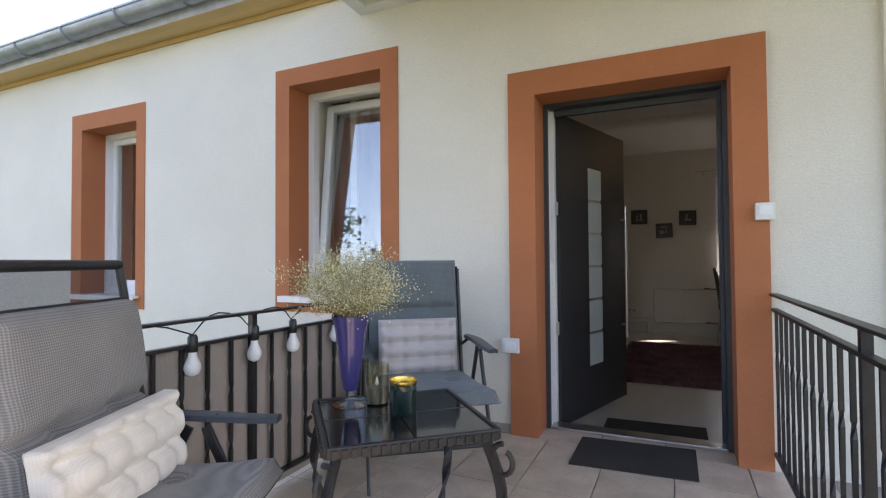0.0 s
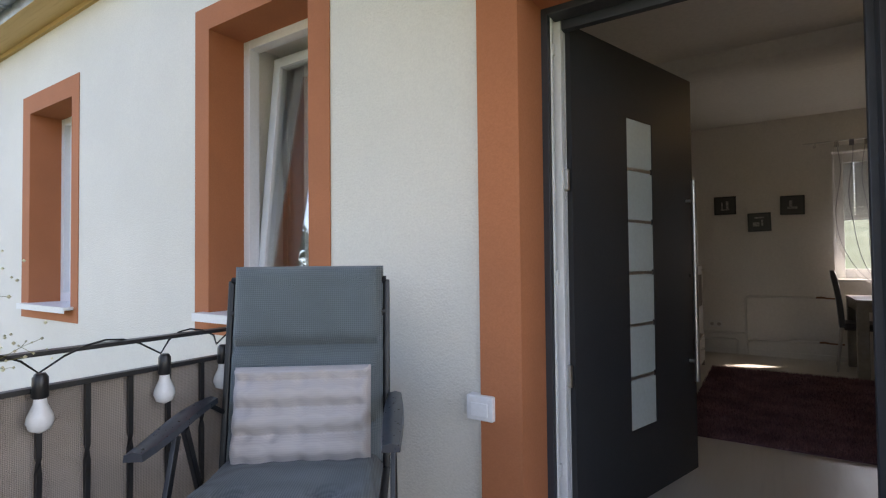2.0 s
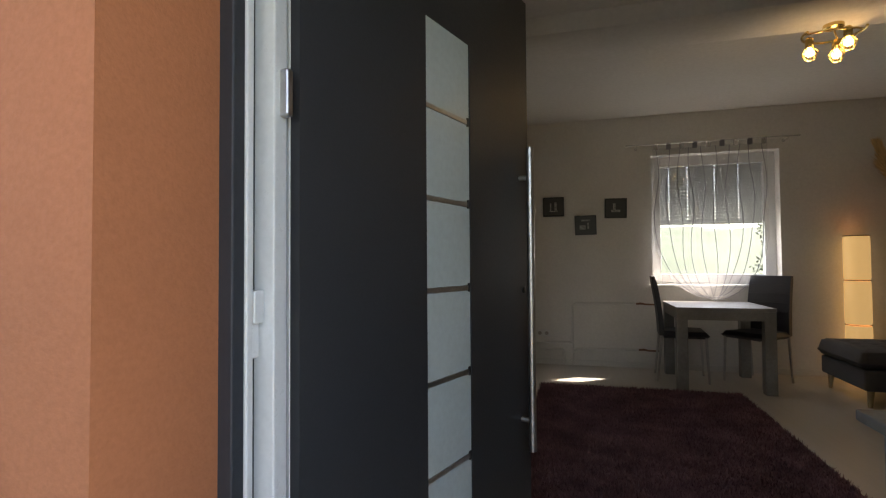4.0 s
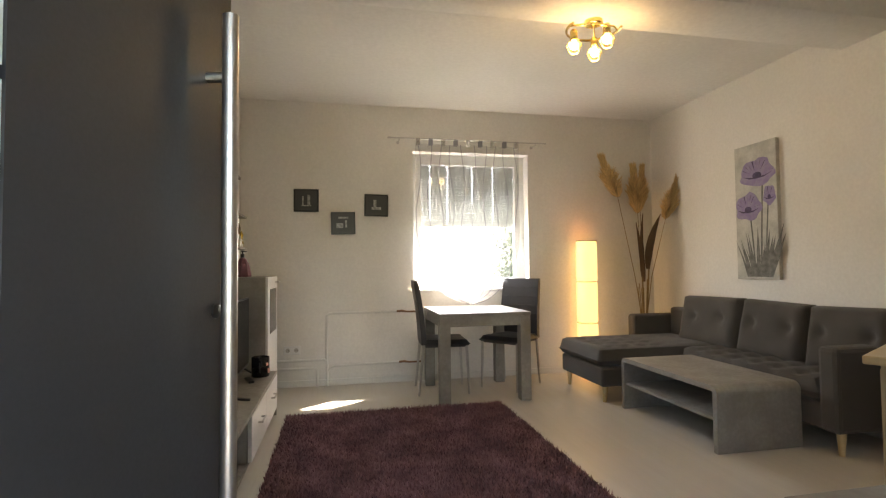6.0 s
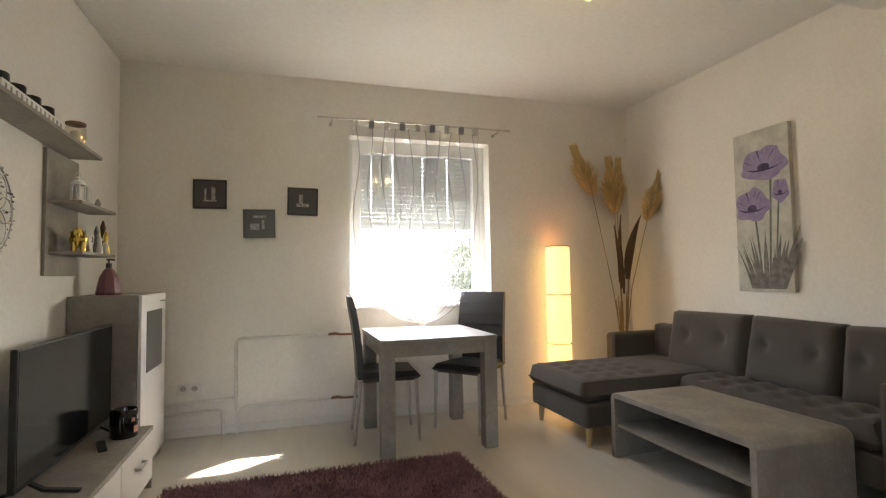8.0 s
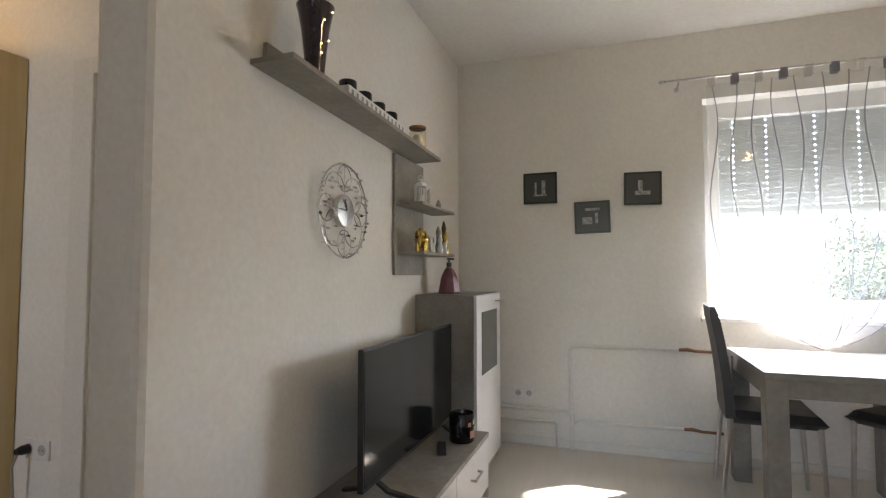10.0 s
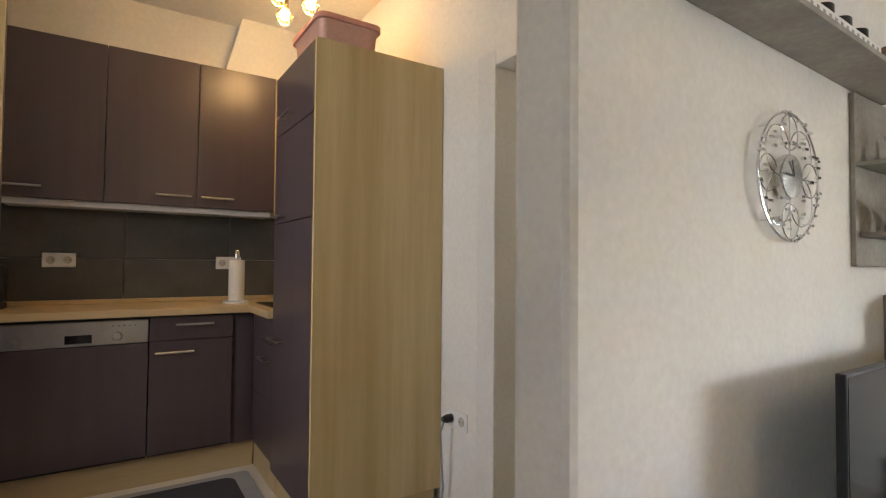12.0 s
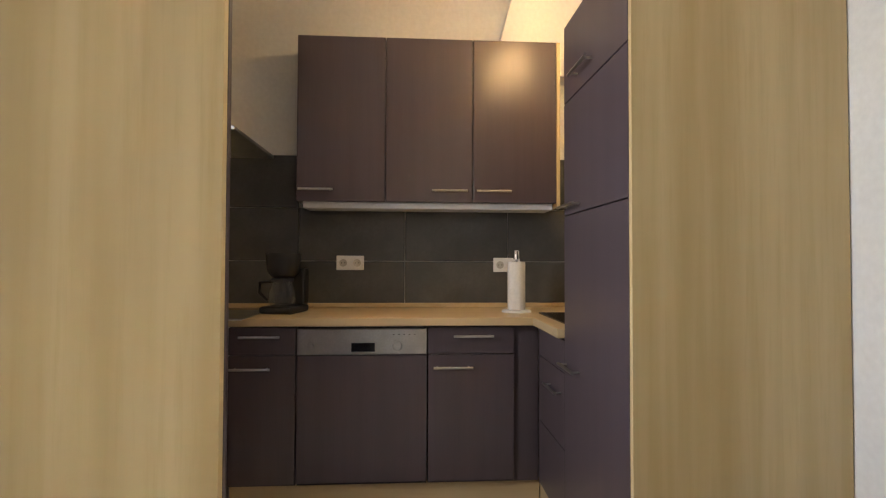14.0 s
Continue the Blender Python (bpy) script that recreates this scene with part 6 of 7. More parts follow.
def low_board():
    t = thing("tv_lowboard", "low concrete-look television board with white drawers", "tv stand")
    x1, y0, y1, h = -0.305, 5.96, 7.675, 0.335
    piece("top", CONCRETE, t, (WEST + 0.002, y0, h - 0.022), (x1, y1, h), bevel=0.002)
    piece("bottom", CONCRETE, t, (WEST + 0.002, y0 + 0.02, 0.04), (x1 - 0.02, y1, 0.06))
    for y in (y0, 6.52, 7.1):
        piece("divider", CONCRETE, t, (WEST + 0.003, y + 0.001, 0.0 if y == y0 else 0.061), (x1 - 0.003 if y == y0 else x1 - 0.022, y + 0.022, h - 0.0225))
    piece("back", CONCRETE, t, (WEST + 0.003, y0 + 0.024, 0.061), (WEST + 0.012, y1 - 0.02, h - 0.023))
    piece("side", CONCRETE, t, (WEST + 0.003, y1 - 0.019, 0.0), (x1 - 0.003, y1 - 0.0005, h - 0.0225))
    for a, b in ((6.53, 7.095), (7.105, 7.655)):
        d = piece("drawer_front", WHITE_BOARD, t, (x1 - 0.02, a, 0.062), (x1 + 0.002, b, h - 0.024), "white drawer front", bevel=0.002)
        bm = bmesh.new()
        m = (a + b) / 2
        tube(bm, [(x1 + 0.002, m - 0.06, 0.215), (x1 + 0.026, m - 0.06, 0.215), (x1 + 0.026, m + 0.06, 0.215), (x1 + 0.002, m + 0.06, 0.215)], 0.006, 6)
        part("handle", bm, STEEL, d, "steel handle")


low_board()


def side_cabinet():
    c = thing("side_cabinet", "concrete-look cabinet with a white glazed door", "cabinet")
    x1, y0, y1, h = -0.397, 7.70, 8.29, 1.056
    piece("body", CONCRETE, c, (WEST + 0.002, y0, 0.0), (x1, y1, h), bevel=0.002)
    d = piece("door", WHITE_BOARD, c, (x1 + 0.002, y0 + 0.005, 0.06), (x1 + 0.02, y1 - 0.005, h - 0.004), "white door", bevel=0.002)
    piece("pane", surface("grey_door_glass", (0.10, 0.105, 0.10), 0.15, bump=0), d, (x1 + 0.0205, y0 + 0.11, 0.60), (x1 + 0.0235, y1 - 0.11, 0.955), "grey glass insert")
    bm = bmesh.new()
    tube(bm, [(x1 + 0.02, y1 - 0.14, 1.005), (x1 + 0.045, y1 - 0.14, 1.005), (x1 + 0.045, y1 - 0.02, 1.005), (x1 + 0.02, y1 - 0.02, 1.005)], 0.005, 6)
    part("handle", bm, STEEL, d, "steel handle")


side_cabinet()


def television():
    t = thing("television", "black flat-screen television on two feet", "television", Matrix.Translation((-0.525, 7.165, 0.335)))
    w, z0, z1 = 1.02, 0.055, 0.566
    piece("housing", BLACK_PLASTIC, t, (-0.045, -w / 2 + 0.12, z0 + 0.05), (-0.012, w / 2 - 0.12, z1 - 0.1), bevel=0.015)
    piece("panel", BLACK_PLASTIC, t, (-0.012, -w / 2, z0), (0.012, w / 2, z1), bevel=0.003)
    piece("screen", TV_SCREEN, t, (0.012, -w / 2 + 0.009, z0 + 0.018), (0.0135, w / 2 - 0.009, z1 - 0.009), "dark glossy screen")
    for y in (-w / 2 + 0.13, w / 2 - 0.13):
        bm = bmesh.new()
        flat_bar(bm, [(-0.14, y, 0.004), (-0.05, y, 0.022), (0.0, y, 0.055), (0.05, y, 0.022), (0.17, y, 0.004)], 0.024, 0.012)
        part("foot", bm, BLACK_PLASTIC, t, "arched black foot")


television()


def mug():
    m = thing("mug", "black mug with a printed motif on the television board", "mug", Matrix.Translation((-0.40, 7.49, 0.335)) @ Matrix.Scale(1.42, 4))
    bm = bmesh.new()
    lathe(bm, [(0.040, 0), (0.044, 0.004), (0.044, 0.098), (0.042, 0.10), (0.040, 0.096), (0.039, 0.01)], n=28)
    part("body", bm, BLACK_GLOSS, m, smooth=True)
    bm = bmesh.new()
    tube(bm, [(0.005, -0.042, 0.08), (0.006, -0.07, 0.075), (0.006, -0.075, 0.045), (0.005, -0.043, 0.022)], 0.006, 8)
    part("handle", bm, BLACK_GLOSS, m, smooth=True)
    for a, z, s, q in ((-0.3, 0.03, 0.012, PINK_LID), (0.2, 0.035, 0.010, WHITE_CERAMIC), (0.0, 0.07, 0.008, WHITE_CERAMIC), (0.5, 0.06, 0.009, BRASS), (-0.6, 0.065, 0.007, PINK_LID), (0.7, 0.02, 0.01, WHITE_CERAMIC)):
        bm = bmesh.new()
        box(bm, (0.0435, -s, -s), (0.0448, s, s), Matrix.Translation((0, 0, z)) @ Matrix.Rotation(a, 4, "Z"))
        part("print", bm, q, m, "small coloured print")


mug()
r = thing("remote_control", "black remote control lying by the mug", "remote control", Matrix.Translation((-0.45, 7.33, 0.335)) @ Matrix.Rotation(radians(20), 4, "Z"))
piece("case", BLACK_PLASTIC, r, (-0.02, -0.08, 0), (0.02, 0.08, 0.016), bevel=0.006)


def rose_bottle():
    b = thing("rose_bottle", "dusky rose faceted bottle with a black pump", "bottle", Matrix.Translation((-0.60, 7.90, 1.056)) @ Matrix.Scale(1.12, 4))
    bm = bmesh.new()
    lathe(bm, [(0.058, 0), (0.062, 0.01), (0.046, 0.09), (0.024, 0.13), (0.016, 0.138)], n=8)
    part("body", bm, ROSE_CERAMIC, b)
    bm = bmesh.new()
    lathe(bm, [(0.014, 0.139), (0.014, 0.165), (0.005, 0.168), (0.005, 0.18), (0.012, 0.181), (0.012, 0.19)], n=12)
    tube(bm, [(0, 0, 0.185), (0.03, -0.012, 0.183)], 0.005, 6)
    part("pump", bm, BLACK_PLASTIC, b, "black pump", smooth=True)


rose_bottle()


# ---- balcony ----
def twisted_bar(x, y, z0, z1, w, turns):
    """A square iron bar with twisted stretches."""
    bm = bmesh.new()
    n = 14 if turns else 1
    pts = [(x, y, z0 + (z1 - z0) * k / n) for k in range(n + 1)]
    tw = []
    for k in range(n + 1):
        v = k / n
        tw.append(turns * 360 * min(1, max(0, (v - 0.3) / 0.4)))
    flat_bar(bm, pts, w, w, tw)
    return bm


def railing(x, y0, y1, top, second, label, screen, first=0.06, bulbs=False):
    r = thing("railing", label, "railing", kind="structure")
    bm = bmesh.new()
    flat_bar(bm, [(x, y0, top), (x, y1, top)], 0.042, 0.012)
    part("handrail", bm, WROUGHT, r, bevel=0.003)
    for z in (second, DECK + 0.085):
        bm = bmesh.new()
        flat_bar(bm, [(x, y0, z), (x, y1, z)], 0.03, 0.014)
        part("rail", bm, WROUGHT, r, bevel=0.002)
    y, k = y1 - first, 0
    while y > y0 + 0.05:
        post = k % 8 == 3 if screen else k % 12 == 11
        bm = twisted_bar(x, y, DECK if post else DECK + 0.092, top if post else second, 0.026 if post else 0.013, 0 if post else 1.5)
        part("post" if post else "baluster", bm, WROUGHT, r)
        y -= 0.113
        k += 1
    if screen:
        bm = bmesh.new()
        n = 60
        rings(bm, [[(x - 0.022 + 0.006 * math.sin(q * 9.7 * y1 * i / n), y0 + (y1 - y0) * i / n, z) for i in range(n + 1)] for q, z in ((0.4, DECK + 0.03), (1.0, 0.4), (1.3, 0.62), (0.7, second - 0.004))], False, False)
        s = part("privacy_screen", bm, SCREEN_CLOTH, r, "brown woven privacy screen")
        sol = s.modifiers.new("thickness", "SOLIDIFY")
        sol.thickness = 0.003
    return r


railing(-1.30, -1.3, FACADE - 0.005, 0.905, 0.812, "black iron balcony railing with brown privacy screen", True, 0.055)
railing(0.775, -1.3, FACADE - 0.005, 0.945, 0.872, "black iron balcony railing by the entrance", False)


def string_lights():
    s = thing("string_lights", "black cable of opal light bulbs along the railing", "string lights")
    ys = (1.02, 1.605, 1.905, 2.14, 2.46, 2.66, 2.9)
    x = -1.275
    pts = []
    for a, b in zip((0.5,) + ys, ys + (3.1,)):
        for k in range(6):
            v = k / 6
            pts.append((x - 0.02 + 0.02 * math.sin(a * 9 + v * 5), a + (b - a) * v, 0.855 + 0.065 * math.sin(v * math.pi) ** 0.8))
    bm = bmesh.new()
    tube(bm, pts, 0.003, 6)
    part("cable", bm, CABLE, s, smooth=True)
    for y in ys:
        bm = bmesh.new()
        lathe(bm, [(0.012, 0.03), (0.018, 0.02), (0.019, -0.03), (0.016, -0.034)], (x, y, 0.826), 14)
        h = part("socket", bm, BLACK_PLASTIC, s, "black bulb socket", smooth=True)
        bm = bmesh.new()
        lathe(bm, [(0.014, 0), (0.016, -0.015), (0.029, -0.045), (0.031, -0.06), (0.024, -0.08), (0.004, -0.09)], (x, y, 0.792), 18)
        part("bulb", bm, OPAL, h, "unlit opal bulb", smooth=True)


string_lights()


def recliner(at, turn, cloth, pillow_cloth, label, recline, sag, pillow_label, bare_top=False, pillow_rows=(5, 4), L=0.70, hip_x=-0.20, pillow_up=0.17, arm=0.605):
    """A folding garden chair. It faces +x; origin on the deck under the seat."""
    c = thing("garden_chair", label, "chair", Matrix.Translation(at) @ Matrix.Rotation(turn, 4, "Z"), group="garden chairs")
    lean = radians(recline)
    hip = Vector((hip_x, 0, 0.37))
    up = Vector((-math.sin(lean), 0, math.cos(lean)))
    top = hip + up * L
    half = 0.26
    for s in (-1, 1):
        bm = bmesh.new()
        tube(bm, [hip + Vector((0, s * half, 0)), top + Vector((0, s * half, 0))], 0.012, 8)
        part("back_post", bm, WROUGHT, c, "dark metal tube", smooth=True)
        bm = bmesh.new()
        tube(bm, [(-0.22, s * half, 0.37), (0.27, s * half, 0.40)], 0.012, 8)
        part("seat_rail", bm, WROUGHT, c, smooth=True)
        # crossed legs meet under the armrest
        for x0, x1 in ((0.05, 0.29), (0.0, -0.27)):
            bm = bmesh.new()
            flat_bar(bm, [(x0, s * (half + 0.03), arm - 0.02), (x1, s * (half + 0.03), 0.012)], 0.014, 0.028)
            part("leg", bm, WROUGHT, c, bevel=0.003)
        bm = bmesh.new()
        m = Matrix.Translation((0.02, s * (half + 0.03), arm))
        loops = []
        for k in range(9):
            v = k / 8
            w = 0.022 + 0.008 * math.sin(v * math.pi)
            x = -0.21 + 0.46 * v
            z = 0.006 * math.sin(v * 5)
            loops.append([m @ Vector(p) for p in ((x, -w, z), (x, w, z), (x, w * 0.9, z + 0.016), (x, 0, z + 0.022), (x, -w * 0.9, z + 0.016))])
        rings(bm, loops)
        rest = part("armrest", bm, ARM_PLASTIC, c, "dark blue-black armrest", smooth=True)
        bm = bmesh.new()
        tube(bm, [(-0.18, s * (half + 0.03), arm - 0.005), (-0.20 - 0.2 * math.tan(lean), s * half, arm - 0.045)], 0.008, 6)
        part("arm_joint", bm, WROUGHT, rest)
    for x, z in ((0.27, 0.18), (-0.18, 0.2), (0.27, 0.40)):
        bm = bmesh.new()
        tube(bm, [(x, -half - 0.02, z), (x, half + 0.02, z)], 0.010, 8)
        part("crossbar", bm, WROUGHT, c, smooth=True)
    # sling of black mesh at the top of the back
    bm = bmesh.new()
    for k in (0.0, 0.11):
        tube(bm, [top - up * k + Vector((0, -half, 0)), top - up * k + Vector((0, half, 0))], 0.014, 8)
    part("head_bar", bm, WROUGHT, c, smooth=True)
    if bare_top:
        bm = bmesh.new()
        a, b = top - up * 0.005, top - up * 0.105
        rings(bm, [[a + Vector((0.002, -half, 0)), a + Vector((0.002, half, 0))], [b + Vector((0.002, -half, 0)), b + Vector((0.002, half, 0))]], False, False)
        part("mesh_sling", bm, sheer("black_mesh", (0.03, 0.03, 0.035), 0.35, 0.2), c, "see-through black mesh")
    # long cushion: back and seat
    frame_up = Matrix((( 0, math.cos(lean), -math.sin(lean), 0), (1, 0, 0, 0), (0, math.sin(lean), math.cos(lean), 0), (0, 0, 0, 1)))
    Lc = L - (0.12 if bare_top else -0.03)
    m = Matrix.Translation(hip + up * (Lc / 2 + 0.02)) @ Matrix(((0, -math.sin(lean), math.cos(lean), 0), (1, 0, 0, 0), (0, math.cos(lean), math.sin(lean), 0), (0, 0, 0, 1)))
    bm = bmesh.new()
    rows = [Lc / 2 - 0.27, Lc / 2 - 0.52]
    pad(bm, 0.50, Lc, 0.062, [(u, v) for u in (-0.1, 0.1) for v in rows], 0.02, 0.6, (26, 44), 0.05, [(1, rows[0]), (1, rows[1])], m=m, wobble=0.010, back=0.15)
    part("back_cushion", bm, cloth, c, smooth=True)
    bm = bmesh.new()
    ls = 0.50 if bare_top else 0.70
    pad(bm, 0.50, ls, 0.055, [(u, v) for u in (-0.12, 0.12) for v in (0.0,)], 0.02, 0.5, (24, 24), 0.05, m=Matrix.Translation((ls / 2 - 0.20, 0, 0.41)) @ Matrix.Rotation(radians(-4), 4, "Y") @ Matrix.Rotation(math.pi / 2, 4, "Z"), wobble=0.008, back=0.2)
    part("seat_cushion", bm, cloth, c, smooth=True)
    # quilted pillow leaning on the back
    p = thing("quilted_pillow", pillow_label, "pillow", c.matrix_basis @ Matrix.Translation(hip + up * pillow_up + Vector((0.072 if bare_top else 0.092, 0.005, 0.03))) @ Matrix(((0, -math.sin(lean), math.cos(lean), 0), (1, 0, 0, 0), (0, math.cos(lean), math.sin(lean), 0), (0, 0, 0, 1))), group="quilted pillows")
    bm = bmesh.new()
    nx, ny = pillow_rows
    W, H = (0.50, 0.46) if bare_top else (0.42, 0.48)
    tuft = [(-W / 2 + W * (i + 0.5) / nx, -H / 2 + H * (j + 0.5) / ny) for i in range(nx) for j in range(ny)]
    cr = [(1, -H / 2 + H * (j + 0.5) / ny, 0.42) for j in range(ny)] + [(0, -W / 2 + W * (i + 0.5) / nx, 0.16 if bare_top else 0.03) for i in range(nx)]
    pad(bm, W, H, 0.052, tuft, 0.013, 0.45, (60, 60), 0.035, cr, wobble=0.016, back=0.3)
    part("cover", bm, pillow_cloth, p, smooth=True)
    return c


recliner((-0.828, 2.578, DECK), math.atan2(-0.795, 0.607), SLATE_CLOTH, MAUVE_CLOTH, "folding garden chair with slate grey cushion", 9, 0, "pale mauve quilted pillow on a garden chair", False, (5, 6), 0.622, -0.20, 0.085)
recliner((-0.868, 1.10, DECK), radians(24.6), GREY_CLOTH, BEIGE_CLOTH, "folding garden chair with checked grey cushion", 10, 0, "cream quilted pillow on a garden chair", True, (5, 5), 0.665, -0.08, 0.035, 0.56)


def side_table():
    m = Matrix.Translation((-0.445, 1.665, DECK)) @ Matrix.Rotation(radians(42), 4, "Z")
    t = thing("side_table", "wrought-iron side table with black tiles", "table", m)
    w, h = 0.235, 0.56
    bm = bmesh.new()
    for k in range(4):
        a = Matrix.Rotation(k * math.pi / 2, 4, "Z")
        pts = [a @ Vector((-w, -w, h - 0.012)), a @ Vector((w, -w, h - 0.012))]
        flat_bar(bm, pts, 0.014, 0.03)
    part("rim", bm, WROUGHT, t, bevel=0.003)
    for k in range(4):
        a = Matrix.Rotation(k * math.pi / 2, 4, "Z")
        for q in range(18):
            x = -w + 0.02 + q * (2 * w - 0.04) / 17
            bm = bmesh.new()
            box(bm, (x - 0.007, -w - 0.012, h - 0.026), (x + 0.007, -w - 0.0072, h - 0.004), a)
            part("notch", bm, WROUGHT, t)
    s = w - 0.012
    for x in (-s, 0.003):
        for y in (-s, 0.003):
            piece("tile", BLACK_GLOSS, t, (x, y, h - 0.012), (x + s - 0.003, y + s - 0.003, h), "glossy black tile", bevel=0.002)
    piece("bed", LIGHT_GROUT, t, (-s - 0.002, -s - 0.002, h - 0.02), (s + 0.002, s + 0.002, h - 0.0125), "pale joint bed")
    for sx in (-1, 1):
        for sy in (-1, 1):
            bm = bmesh.new()
            o = Vector((sx, sy, 0)).normalized()
            base = Vector((sx * (w - 0.03), sy * (w - 0.03), 0))
            pts, tw = [], []
            for k in range(13):
                v = k / 12
                out = 0.05 * math.sin(v * math.pi * 1.6) + (0.03 if v > 0.9 else 0)
                pts.append(base + o * out + Vector((0, 0, (h - 0.03) * (1 - v))))
                tw.append(0 if v < 0.3 else 90 * min(3, (v - 0.3) * 6))
            flat_bar(bm, pts, 0.012, 0.03, tw)
            part("leg", bm, WROUGHT, t, "twisted flat iron leg", smooth=False)
            bm = bmesh.new()
            c = base + o * 0.055 + Vector((0, 0, h - 0.085))
            tube(bm, [c + o * (0.042 - 0.02 * q / 14) * math.cos(q * 0.42 + 1.6) + Vector((0, 0, (0.048 - 0.02 * q / 14) * math.sin(q * 0.42 + 1.6))) for q in range(15)], 0.008, 6)
            part("scroll", bm, WROUGHT, t, "iron scroll", smooth=True)


side_table()
TOP = DECK + 0.56


def flower_vase():
    v = thing("flower_vase", "cobalt blue glass vase on a clear foot", "vase", Matrix.Translation((-0.632, 1.683, TOP)) @ Matrix.Scale(0.78, 4))
    bm = bmesh.new()
    lathe(bm, [(0.075, 0.0), (0.076, 0.004), (0.03, 0.012), (0.018, 0.02), (0.024, 0.05), (0.03, 0.065)], n=28)
    part("foot", bm, GLASS, v, "clear glass foot", smooth=True)
    bm = bmesh.new()
    lathe(bm, [(0.03, 0.066), (0.04, 0.12), (0.052, 0.22), (0.066, 0.32), (0.08, 0.375), (0.076, 0.375), (0.06, 0.31), (0.02, 0.1)], n=32)
    part("cup", bm, COBALT, v, "cobalt blue cup", smooth=True)
    return v


flower_vase()


def gypsophila():
    g = thing("dried_flowers", "bunch of dried baby's breath in the blue vase", "flowers", Matrix.Translation((-0.632, 1.683, TOP + 0.265)) @ Matrix.Scale(0.77, 4))
    rnd = random.Random(21)
    stems, heads, hf = bmesh.new(), [], []
    for k in range(50):
        a, spread = rnd.uniform(0, 6.28), rnd.uniform(0.04, 0.22)
        tipz = rnd.uniform(0.07, 0.27)
        tip = Vector((spread * math.cos(a), spread * math.sin(a), tipz * (1 - spread * 0.7)))
        mid = Vector((tip.x * 0.35, tip.y * 0.35, tip.z * 0.55))
        tube(stems, [Vector((tip.x * 0.1, tip.y * 0.1, -0.03)), mid, tip], [0.0016, 0.0013, 0.0009], 4)
        for b in range(9):
            f = rnd.uniform(0.3, 1.0)
            p = mid.lerp(tip, f)
            q = p + Vector((rnd.uniform(-0.09, 0.09), rnd.uniform(-0.09, 0.09), rnd.uniform(-0.01, 0.09)))
            tube(stems, [p, q], 0.0007, 3)
            for c in range(15):
                e = q + Vector((rnd.gauss(0, 0.026), rnd.gauss(0, 0.026), rnd.gauss(0.008, 0.022)))
                if c % 3 == 0:
                    tube(stems, [q, e], 0.0005, 3)
                r = rnd.uniform(0.0022, 0.0042)
                i = len(heads)
                heads.extend([e + Vector(d) * r for d in ((1, 0, 0), (-1, 0, 0), (0, 1, 0), (0, -1, 0), (0, 0, 1), (0, 0, -1))])
                hf.extend([(i + x, i + y, i + z) for x in (0, 1) for y in (2, 3) for z in (4, 5)])
    for b in range(150):
        a, l = rnd.uniform(0, 6.28), rnd.uniform(0.03, 0.13)
        p = Vector((0.05 * math.cos(a), 0.05 * math.sin(a), rnd.uniform(0.03, 0.09)))
        q = p + Vector((l * math.cos(a), l * math.sin(a), rnd.uniform(0.0, 0.07)))
        side = (q - p).cross(Vector((0, 0, 1))).normalized() * 0.003
        v = [stems.verts.new(c) for c in (p, p.lerp(q, 0.5) + side, q, p.lerp(q, 0.5) - side)]
        stems.faces.new(v)
    tagged(part("stems", stems, STEM_GREEN, g), "thin olive green stems", kind="stuff")
    me = bpy.data.meshes.new("blossoms")
    me.from_pydata(heads, [], hf)
    me.materials.append(BLOSSOM)
    o = new("blossoms", me)
    o.parent = g
    tagged(o, "tiny cream blossoms", kind="stuff")


gypsophila()


def tumbler():
    g = thing("candle_glass", "smoky tumbler with a candle-flame print", "candle glass", Matrix.Translation((-0.565, 1.735, TOP)) @ Matrix.Scale(0.84, 4))
    bm = bmesh.new()
    lathe(bm, [(0.046, 0.0), (0.048, 0.003), (0.048, 0.155), (0.046, 0.155), (0.045, 0.006)], n=28)
    part("glass", bm, SMOKE_GLASS, g, smooth=True)
    bm = bmesh.new()
    lathe(bm, [(0.043, 0.007), (0.043, 0.068), (0.004, 0.07)], n=24)
    part("wax", bm, surface("grey_wax", (0.16, 0.155, 0.14), 0.5), g, "grey wax", smooth=True)
    bm = bmesh.new()
    lathe(bm, [(0.002, 0.07), (0.009, 0.078), (0.006, 0.09), (0.001, 0.105)], n=12)
    part("flame", bm, WHITE_CERAMIC, g, "white plastic flame", smooth=True)
    c = thing("candle_tin", "dark green candle jar with a gold rim", "candle jar", Matrix.Translation((-0.43, 1.672, TOP)) @ Matrix.Scale(0.87, 4))
    bm = bmesh.new()
    lathe(bm, [(0.044, 0), (0.047, 0.004), (0.047, 0.105)], n=28)
    part("jar", bm, GREEN_GLASS, c, smooth=True)
    bm = bmesh.new()
    lathe(bm, [(0.0475, 0.105), (0.049, 0.108), (0.049, 0.12), (0.045, 0.122), (0.042, 0.106), (0.004, 0.1055)], n=28)
    part("rim", bm, GOLD, c, "gold rim and lining", smooth=True)


tumbler()

for name, at, size, label in (("door_mat", (-0.165, 2.895, DECK), (0.59, 0.42), "dark rubber door mat on the balcony tiles"), ("door_mat", (-0.11, 3.728, 0.0), (0.62, 0.31), "dark door mat inside the entrance")):
    m = thing(name, label, "mat", Matrix.Translation(at))
    bm = bmesh.new()
    slab(bm, [(0, 0), (size[0], 0.03), (size[0], size[1] + 0.03), (0, size[1])], 0.0, 0.008)
    part("top", bm, RUBBER_MAT, m, bevel=0.002)

